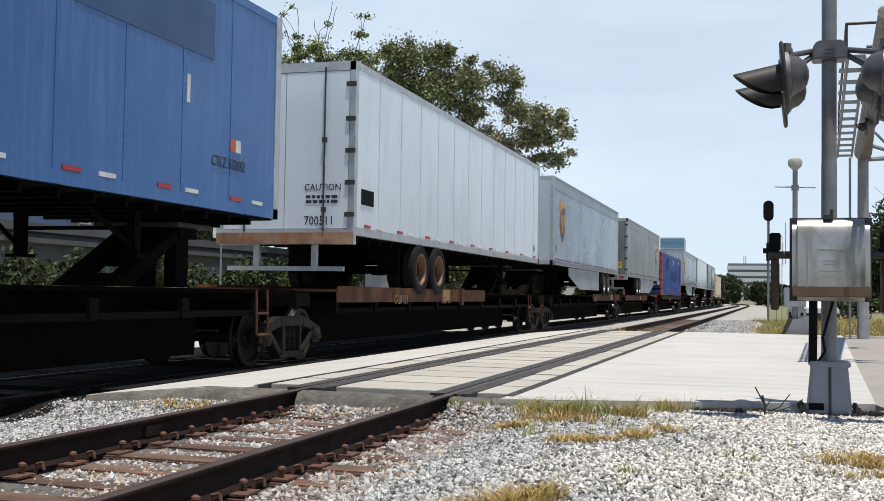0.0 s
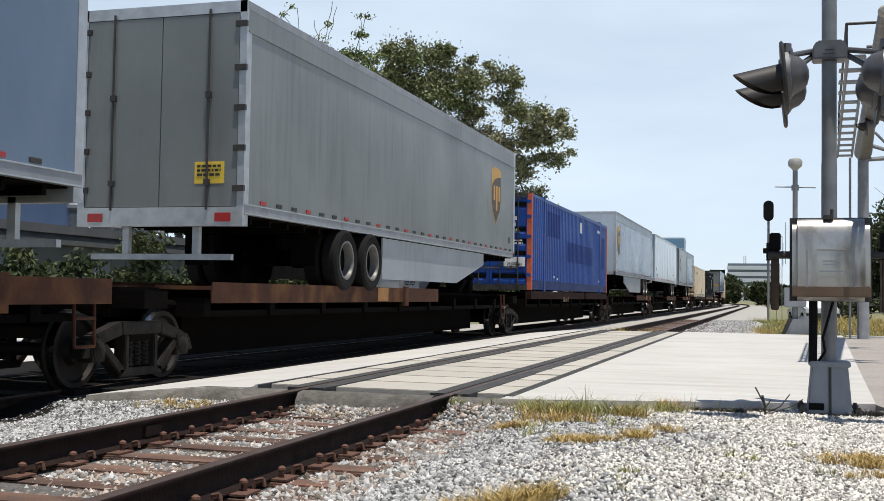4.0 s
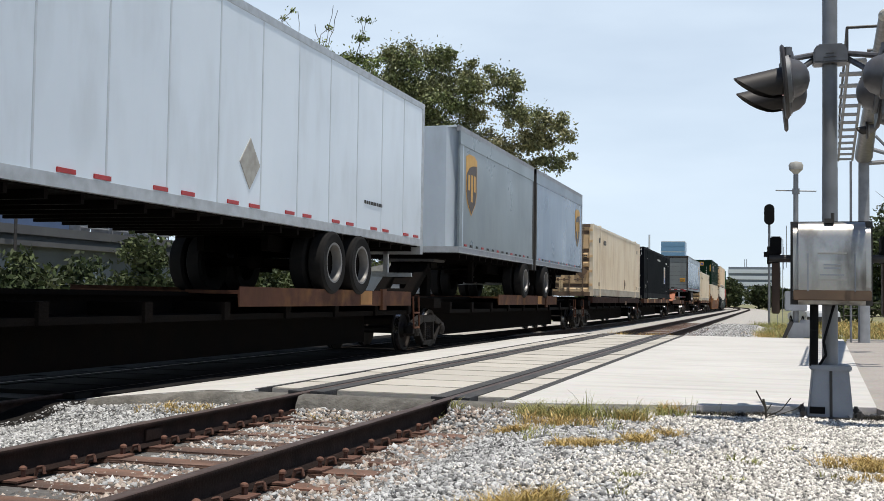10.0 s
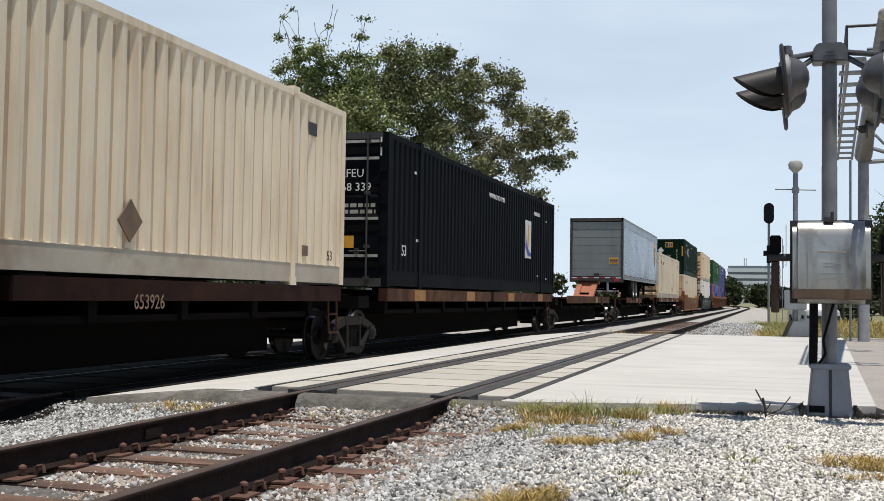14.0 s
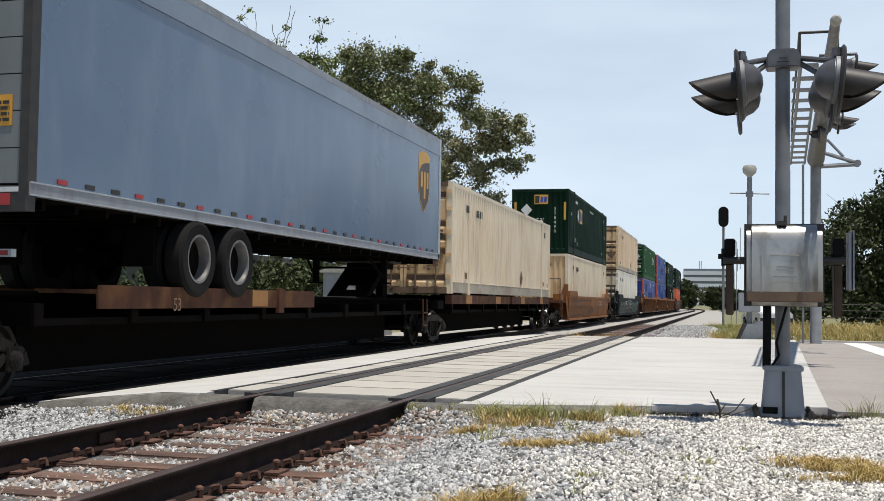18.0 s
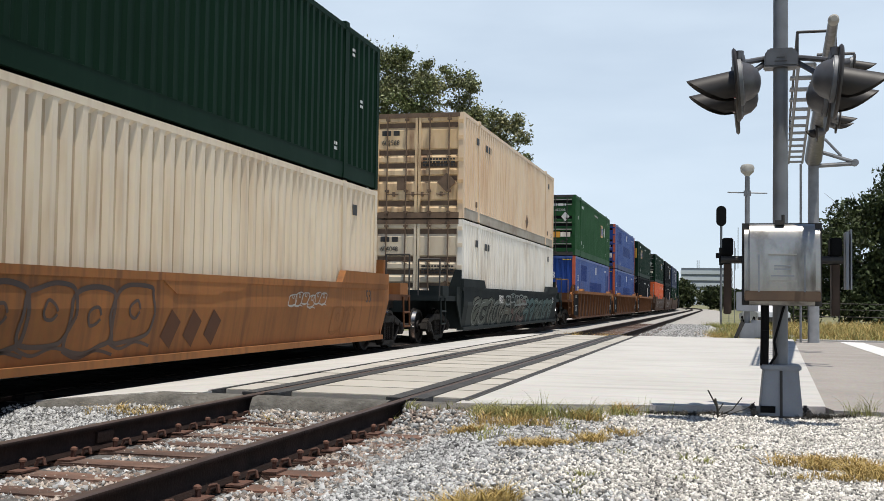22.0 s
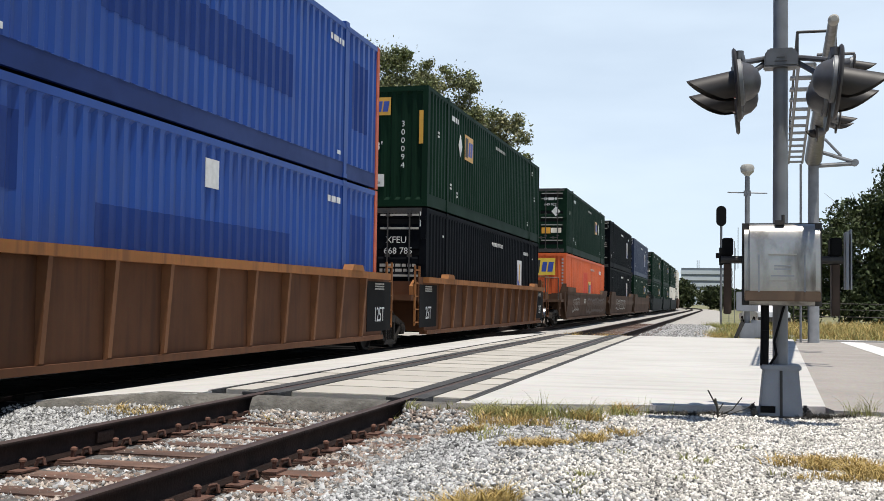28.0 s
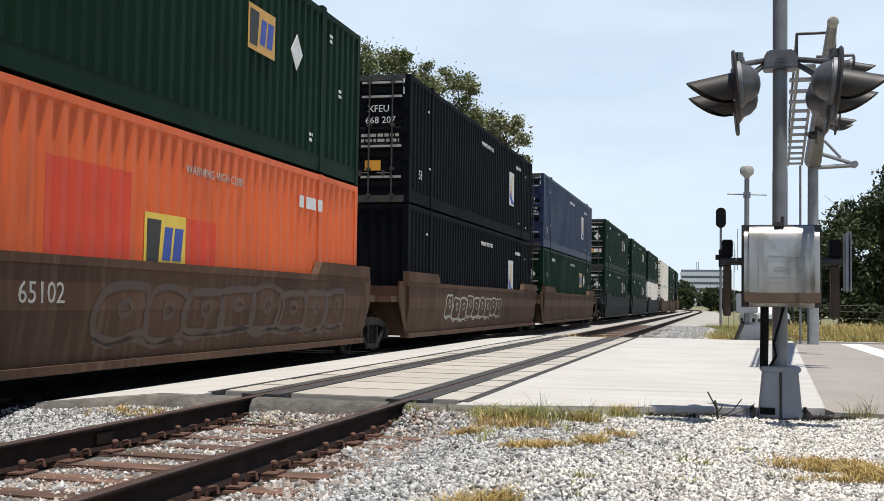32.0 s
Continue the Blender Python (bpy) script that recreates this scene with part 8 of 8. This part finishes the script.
OAK_SIDE = [(-14.0, 11.3, 0.72), (-12.8, 11.4, 0.72), (-11.8, 11.1, 0.56), (-11.3, 10.2, 0.4), (-12.4, 10.1, 0.66), (-13.6, 10.2, 0.79), (-12.7, 9.0, 0.56), (-11.9, 8.9, 0.4), (-11.1, 9.4, 0.23),
            (-15.3, 9.6, 0.9), (-14.0, 8.4, 0.8), (-16.2, 8.4, 1.1), (-18.8, 8.6, 1.5), (-21.0, 9.4, 1.5), (-13.9, 6.6, 1.0), (-16.0, 6.4, 1.4), (-19.0, 5.6, 2.0), (-21.6, 6.2, 1.8), (-14.9, 4.6, 1.4), (-17.5, 3.2, 1.9), (-20.5, 2.8, 1.9)]
tree("large spreading oak with mottled foliage and gaps of sky", (-18.0, 62.5, -0.34, 6.0), crown(OAK_TOP + OAK_SIDE, 62), 130, 0.105, M_LEAF, 11, 0.5, 1.2, loose=0.25)
LIGHT = [(-26.9, 14.6, 0.62), (-26.7, 15.4, 0.37), (-26.2, 13.7, 0.8), (-27.6, 14.0, 0.31), (-25.0, 15.2, 0.55), (-24.8, 14.3, 0.68), (-25.5, 13.4, 0.74), (-24.0, 13.0, 0.74),
         (-23.2, 14.8, 0.55), (-23.2, 13.8, 0.62), (-22.7, 15.9, 0.28), (-22.1, 14.6, 0.4), (-22.3, 13.6, 0.52), (-24.4, 12.3, 0.74), (-22.6, 12.5, 0.74), (-27.0, 16.2, 0.18),
         (-27.6, 16.0, 0.22), (-27.9, 17.5, 0.10), (-26.8, 17.6, 0.10), (-24.9, 16.7, 0.15), (-22.7, 16.9, 0.13), (-22.2, 16.9, 0.10)]
LIGHT_LOW = [(-25.6, 12.5, 0.9), (-23.4, 11.6, 1.0), (-22.2, 11.5, 1.0), (-21.8, 10.5, 1.2), (-27.2, 13.1, 0.7), (-26.6, 12.0, 1.1), (-24.6, 10.8, 1.3), (-27.6, 10.4, 1.2), (-23.0, 10.4, 1.2), (-26.0, 8.6, 1.6), (-23.4, 8.0, 1.6), (-26, 6.0, 1.9), (-23.5, 4.8, 1.9)]
spry = tree("light green tree with thin twiggy top", (-25.0, 58.0, -0.34, 8.0), crown(LIGHT + LIGHT_LOW, 58), 105, 0.10, M_LEAF_LIGHT, 12, 0.3, 0.8, loose=0.3)
tw = random.Random(77)
for x0, z0, x1, z1 in ((-26.6, 14.4, -27.9, 17.6), (-26.4, 14.4, -26.7, 17.7), (-25.0, 15.0, -24.6, 18.0), (-24.9, 15.0, -24.2, 17.6), (-23.0, 14.6, -22.4, 17.1), (-25.2, 14.6, -25.6, 16.9), (-27.0, 14.6, -27.4, 16.4)):
    pts = [Vector((x0 + (x1 - x0) * k / 5 + tw.uniform(-0.07, 0.07), 58 + tw.uniform(-0.2, 0.2), z0 + (z1 - z0) * k / 5)) for k in range(6)]
    part("twig", Shape().tube(pts, 0.018, 5), M_BARK, spry)
tree("broad dark tree behind the warehouse", (-35.0, 60.0, -0.34, 6.0), [(-38.9, 60, 9.2, 1.9), (-36.4, 60, 10.5, 1.8), (-34.5, 60, 7.7, 2.2), (-40.5, 60, 7.8, 0.9), (-33.5, 60, 12.2, 1.3), (-31.8, 60, 7.7, 2.1), (-33.1, 60, 10.1, 1.8), (-37.6, 60, 6.0, 2.2), (-39.4, 60, 11.0, 0.9), (-31.2, 60, 10.8, 1.6), (-32.9, 60, 4.9, 2.1), (-30.5, 60, 5.0, 2.0)], 130, 0.13, M_LEAF, 13, 0.4)
tree("dense dark tree at the edge of the grass", (10.0, 70.5, -0.34, 4.0), [(6.6, 70, 4.4, 2.0), (8.5, 70, 5.8, 2.4), (10.1, 70, 3.4, 2.9), (7.2, 70, 2.3, 1.8), (10.4, 70, 7.5, 2.2), (5.1, 70, 3.4, 1.3), (12.0, 70, 5.1, 3.3), (5.6, 70, 1.6, 1.1), (9.1, 70, 2.0, 2.2), (13.6, 70, 6.4, 3.7)], 70, 0.15, M_HEDGE, 14, 0.35)
far = thing("woods", "low line of woods along the horizon", "woods", kind="stuff")
fr = random.Random(21)
leaves("foliage", [(x + fr.uniform(-2, 2), 205 + fr.uniform(-8, 8), fr.uniform(0.8, 3.6), fr.uniform(2.0, 3.0)) for x in range(-50, 120, 3)], 22, 0.36, M_HEDGE, far, 22)
leaves("foliage", [(x + fr.uniform(-1, 1), 118 + fr.uniform(-4, 4), fr.uniform(0.6, 2.0), fr.uniform(1.4, 2.2)) for x in range(5, 60, 3)], 14, 0.35, M_HEDGE, far, 23)
leaves("foliage", [(x, 78 + fr.uniform(-3, 3), fr.uniform(1.0, 3.0), fr.uniform(1.8, 2.8)) for x in range(14, 44, 3)], 22, 0.3, M_HEDGE, far, 24)
leaves("foliage", [(-33 + x * 0.2, 40 + x, fr.uniform(0.4, 1.0), fr.uniform(0.8, 1.2)) for x in range(-12, 30, 2)], 30, 0.14, M_LEAF_LIGHT, far, 25)

leaves("foliage", [(x + fr.uniform(-1, 1), 68 + fr.uniform(-1.5, 1.5), fr.uniform(-0.1, 0.9), fr.uniform(0.9, 1.4)) for x in np.arange(4.5, 40, 1.3)], 40, 0.16, M_HEDGE, far, 27)
hedge = thing("hedge", "dark untrimmed hedge along the wall beyond the tracks", "hedge", kind="stuff")
leaves("foliage", [(-20.5 + fr.uniform(-0.5, 0.5), y * 0.9 + fr.uniform(-0.3, 0.3), fr.uniform(0.3, 2.1), fr.uniform(0.8, 1.05)) for y in range(20, 100)], 75, 0.12, M_HEDGE, hedge, 26)
fence = thing("fence", "dark wire fence at the back of the grass", "fence")
for k in range(9):
    part("post", Shape().rod((4 + k * 2.5, 66, -0.34), (4 + k * 2.5, 66, 1.1), 0.04, 6), M_DARKMETAL, fence)
for zz in (0.3, 0.7, 1.05):
    part("rail", Shape().rod((4, 66, zz), (24, 66, zz), 0.025, 5), M_DARKMETAL, fence)

# ---- grass and weeds ----


def blades(name, count, spots, mat, label, lo, hi, width, seed, lean=0.35):
    """Grass blades in tufts. spots: (x, y, z, radius, weight)."""
    g = np.random.default_rng(seed)
    w = np.array([s[4] for s in spots], float)
    pick = g.choice(len(spots), count, p=w / w.sum())
    sp = np.array([s[:4] for s in spots])[pick]
    tuft = g.integers(0, 9, count)
    ang = tuft * 2.4 + pick * 1.3
    px = sp[:, 0] + sp[:, 3] * 0.6 * np.cos(ang) + g.normal(size=count) * sp[:, 3] * 0.28
    py = sp[:, 1] + sp[:, 3] * 0.5 * np.sin(ang * 1.7) + g.normal(size=count) * sp[:, 3] * 0.24
    pz = np.array([bed_height(a, b) for a, b in zip(px, py)]) + 0.025 if sp[:, 1].max() < 11 else sp[:, 2]
    base = np.stack([px, py, pz], 1)
    h = g.uniform(lo, hi, (count, 1)) * g.uniform(0.5, 1.0, (count, 1))
    d = g.normal(size=(count, 3)) * np.array((1, 1, 0)) * lean
    side = np.stack([np.cos(g.uniform(0, 6.28, count)), np.sin(g.uniform(0, 6.28, count)), np.zeros(count)], 1) * width
    up = np.array((0, 0, 1.0))
    mid = base + (up + d * 0.5) * h * 0.55
    tip = base + (up * 0.92 + d * 1.25) * h
    v = np.stack([base - side, base + side, mid + side * 0.7, mid - side * 0.7, tip], 1)
    i = np.arange(count)[:, None] * 5
    q = np.concatenate([np.concatenate([i, i + 1, i + 2, i + 3], 1), np.concatenate([i + 3, i + 2, i + 4, i + 4], 1)], 0)
    me = bpy.data.meshes.new(name)
    me.from_pydata([tuple(p) for p in v.reshape(-1, 3)], [], [tuple(a[:3]) if a[2] == a[3] else tuple(a) for a in q.tolist()])
    me.materials.append(mat)
    return tagged(new(name, me), label, "grass", kind="stuff")


def weeds(spots, mat, label, seed, width=0.0036):
    """Ragged tufts: each spot is (x, y, spread along x, spread along y, blades, shortest, tallest, lean)."""
    g = np.random.default_rng(seed)
    rows = []
    for x, y, sx, sy, count, lo, hi, lean in spots:
        count = int(count * 1.7)
        tufts = max(4, count // 16)
        tx, ty = x + g.uniform(-1, 1, tufts) * sx, y + g.uniform(-1, 1, tufts) * sy
        tall = g.uniform(0.45, 1.0, tufts)
        pick = g.integers(0, tufts, count)
        px, py = tx[pick] + g.normal(size=count) * 0.035, ty[pick] + g.normal(size=count) * 0.035
        h = g.uniform(lo, hi, count) * tall[pick]
        out = np.stack([px - tx[pick], py - ty[pick]], 1) * 12 + g.normal(size=(count, 2)) * 0.5
        rows.append(np.concatenate([px[:, None], py[:, None], h[:, None], out * lean], 1))
    r = np.concatenate(rows)
    n = len(r)
    pz = np.array([bed_height(a, b) for a, b in r[:, :2]]) + 0.012
    base = np.stack([r[:, 0], r[:, 1], pz], 1)
    h = r[:, 2:3]
    d = np.concatenate([r[:, 3:5], np.zeros((n, 1))], 1)
    a = g.uniform(0, 2 * np.pi, n)
    side = np.stack([np.cos(a), np.sin(a), np.zeros(n)], 1) * width * g.uniform(0.6, 1.4, (n, 1))
    up = np.array((0, 0, 1.0))
    p1 = base + (up + d * 0.35) * h * 0.45
    p2 = base + (up * 0.85 + d * 0.8) * h * 0.85
    tip = base + (up * 0.9 + d * 1.3) * h
    v = np.stack([base - side, base + side, p1 + side * 0.85, p1 - side * 0.85, p2 + side * 0.5, p2 - side * 0.5, tip + side * 0.1, tip - side * 0.1], 1)
    q = np.array([(0, 1, 2, 3), (3, 2, 4, 5), (5, 4, 6, 7)])
    f = (np.arange(n)[:, None, None] * 8 + q[None]).reshape(-1, 4)
    return tagged(new("grass", raw_mesh("grass", v.reshape(-1, 3), f, mat)), label, "grass", kind="stuff")


weeds([(-1.78, 9.38, 0.26, 0.20, 380, 0.04, 0.17, 0.8), (-1.50, 9.45, 0.20, 0.20, 280, 0.04, 0.19, 0.8), (-2.02, 9.45, 0.14, 0.10, 120, 0.05, 0.16, 0.6), (-1.13, 9.50, 0.14, 0.14, 170, 0.03, 0.15, 0.8), (-0.92, 9.75, 0.18, 0.10, 90, 0.03, 0.15, 0.8), (-2.85, 9.62, 0.12, 0.06, 110, 0.04, 0.14, 0.6), (-2.35, 9.66, 0.25, 0.05, 70, 0.04, 0.13, 0.7)], M_GREENGRASS, "scrappy green weeds along the slab", 31)
weeds([(-1.70, 9.15, 0.36, 0.24, 420, 0.03, 0.13, 1.0), (-2.02, 8.78, 0.16, 0.08, 260, 0.03, 0.09, 1.0), (-1.36, 7.70, 0.16, 0.12, 380, 0.02, 0.08, 1.1), (-1.16, 7.86, 0.12, 0.08, 200, 0.02, 0.07, 1.1), (-0.94, 8.10, 0.08, 0.14, 260, 0.03, 0.10, 1.0), (-0.78, 8.55, 0.12, 0.14, 130, 0.03, 0.10, 1.0), (-1.12, 9.40, 0.14, 0.12, 120, 0.04, 0.14, 0.8), (-0.85, 9.95, 0.14, 0.12, 120, 0.04, 0.14, 0.8), (-5.55, 9.28, 0.40, 0.12, 240, 0.03, 0.09, 1.0), (-3.95, 9.38, 0.22, 0.08, 130, 0.03, 0.09, 1.0)], M_GRASS, "dry yellow weeds flattened on the gravel", 38)
weeds([(-1.50, 5.40, 0.14, 0.12, 420, 0.04, 0.13, 0.9), (-1.28, 5.52, 0.14, 0.14, 460, 0.05, 0.16, 0.8), (-1.14, 5.70, 0.08, 0.10, 160, 0.04, 0.12, 0.9), (0.50, 7.45, 0.16, 0.20, 330, 0.02, 0.06, 1.1), (0.74, 7.50, 0.20, 0.24, 560, 0.02, 0.07, 1.1), (0.92, 7.15, 0.18, 0.26, 560, 0.02, 0.08, 1.1), (1.20, 7.20, 0.25, 0.30, 520, 0.02, 0.09, 1.0), (0.60, 6.95, 0.16, 0.10, 140, 0.02, 0.06, 1.1)], M_GRASS, "dry golden grass in the ballast", 32)
weeds([(-1.3, 8.6, 0.6, 0.5, 70, 0.03, 0.10, 0.9), (-0.3, 7.2, 0.7, 0.8, 80, 0.02, 0.07, 1.0), (-1.75, 8.25, 0.2, 0.3, 40, 0.03, 0.10, 0.8), (-0.7, 6.2, 0.3, 0.4, 40, 0.02, 0.07, 1.0)], M_GREENGRASS, "single weeds in the gravel", 39)
weeds([(-1.58, 9.62, 0.10, 0.04, 14, 0.24, 0.44, 0.25), (-1.15, 9.7, 0.3, 0.05, 22, 0.16, 0.30, 0.3), (-0.55, 9.95, 0.2, 0.05, 12, 0.14, 0.26, 0.3), (1.24, 10.55, 0.12, 0.08, 60, 0.10, 0.26, 0.5), (-2.0, 9.66, 0.3, 0.04, 14, 0.12, 0.24, 0.3)], M_GREENGRASS, "thin tall weed stalks beside the slab", 33, 0.0022)
# The left tufts are added to draw the slab edge's dark line of shade.
weeds([(-0.42, 10.08, 0.22, 0.05, 420, 0.01, 0.045, 1.3), (-0.10, 10.22, 0.12, 0.05, 160, 0.01, 0.05, 1.3), (0.82, 10.30, 0.14, 0.06, 260, 0.01, 0.07, 1.2), (1.02, 10.40, 0.12, 0.05, 160, 0.01, 0.05, 1.3)], M_TWIG, "dark dead weeds along the slab edge, some added as its shade", 34)
snag = thing("dead_weed", "bare forked dead weed stalk in the gravel", "weed", pose(-0.03, 9.92, bed_height(-0.03, 9.92)))
part("stalk", Shape().tube([(0, 0, -0.02), (-0.01, 0, 0.10), (-0.03, 0.01, 0.18)], 0.011, 6).tube([(-0.01, 0, 0.10), (-0.09, 0.02, 0.25)], 0.007, 5), M_TWIG, snag)
part("twig", Shape().tube([(0.0, 0, 0.03), (0.12, -0.02, 0.09), (0.20, -0.02, 0.20)], 0.005, 5).tube([(0.02, 0, 0.02), (0.24, 0.03, 0.10), (0.31, 0.03, 0.16)], 0.004, 5).tube([(-0.01, 0, 0.06), (0.04, 0, 0.14)], 0.005, 5), M_TWIG, snag)
FIELD = [(3.0 + 1.6 * i + 0.5 * (j % 2), 33 + 2.2 * j, -0.33, 1.1, 1) for i in range(14) for j in range(14) if not (i > 8 and j < 1)]
blades("grass", 26000, FIELD, M_GRASS, "rough dry golden grass in the field", 0.25, 0.75, 0.012, 34)
blades("grass", 16000, FIELD, M_GREENGRASS, "green weeds in the rough field", 0.2, 0.7, 0.014, 35)
blades("grass", 5000, [(0.4, 34, -0.32, 0.7, 1), (0.9, 38, -0.32, 0.9, 1), (0.3, 44, -0.32, 0.9, 1), (0.9, 50, -0.32, 1.2, 1), (1.4, 60, -0.32, 1.5, 1), (-0.2, 58, -0.32, 0.8, 1), (1.8, 33.2, -0.32, 0.6, 1)], M_GREENGRASS, "weeds beside the far track", 0.15, 0.5, 0.01, 36)
blades("grass", 5000, [(-0.3, 33, -0.3, 0.6, 1), (0.6, 36, -0.32, 0.9, 1), (0.2, 41, -0.32, 0.9, 1), (1.2, 47, -0.32, 1.2, 1), (1.5, 56, -0.32, 1.5, 1), (-3.2, 32.2, -0.25, 0.4, 1), (-4.3, 32.0, -0.25, 0.4, 1)], M_GRASS, "dry grass beside the far track", 0.12, 0.4, 0.01, 37)

# ---- movement ----


def motions():
    for ob, u, z in MOVING:
        rows = []
        for k in range(33):
            a = u - gone(k)
            m = along(TRAIN_X, a) @ pose(0, 0, z)
            rows.append((float(k), m))
        walk(ob, rows)
    # the wheels turn while they roll past the camera
    for ws, u, off in WHEELS:
        still = pose(0, off, 0.42)
        rows = [(0.0, still)]
        angle, last = 0.0, None
        for i in range(32 * FPS + 1):
            t = i / FPS
            a = u - gone(t)
            if 2.0 < a < 34.0:
                if last is not None:
                    angle += math.degrees((last - a) / 0.42)
                last = a
                if t > 0:
                    rows.append((t, pose(0, off, 0.42, angle, 0, 0)))
        if len(rows) > 1:
            if rows[-1][0] < 32.0:
                rows.append((32.0, rows[-1][1]))
            walk(ws, rows)


motions()
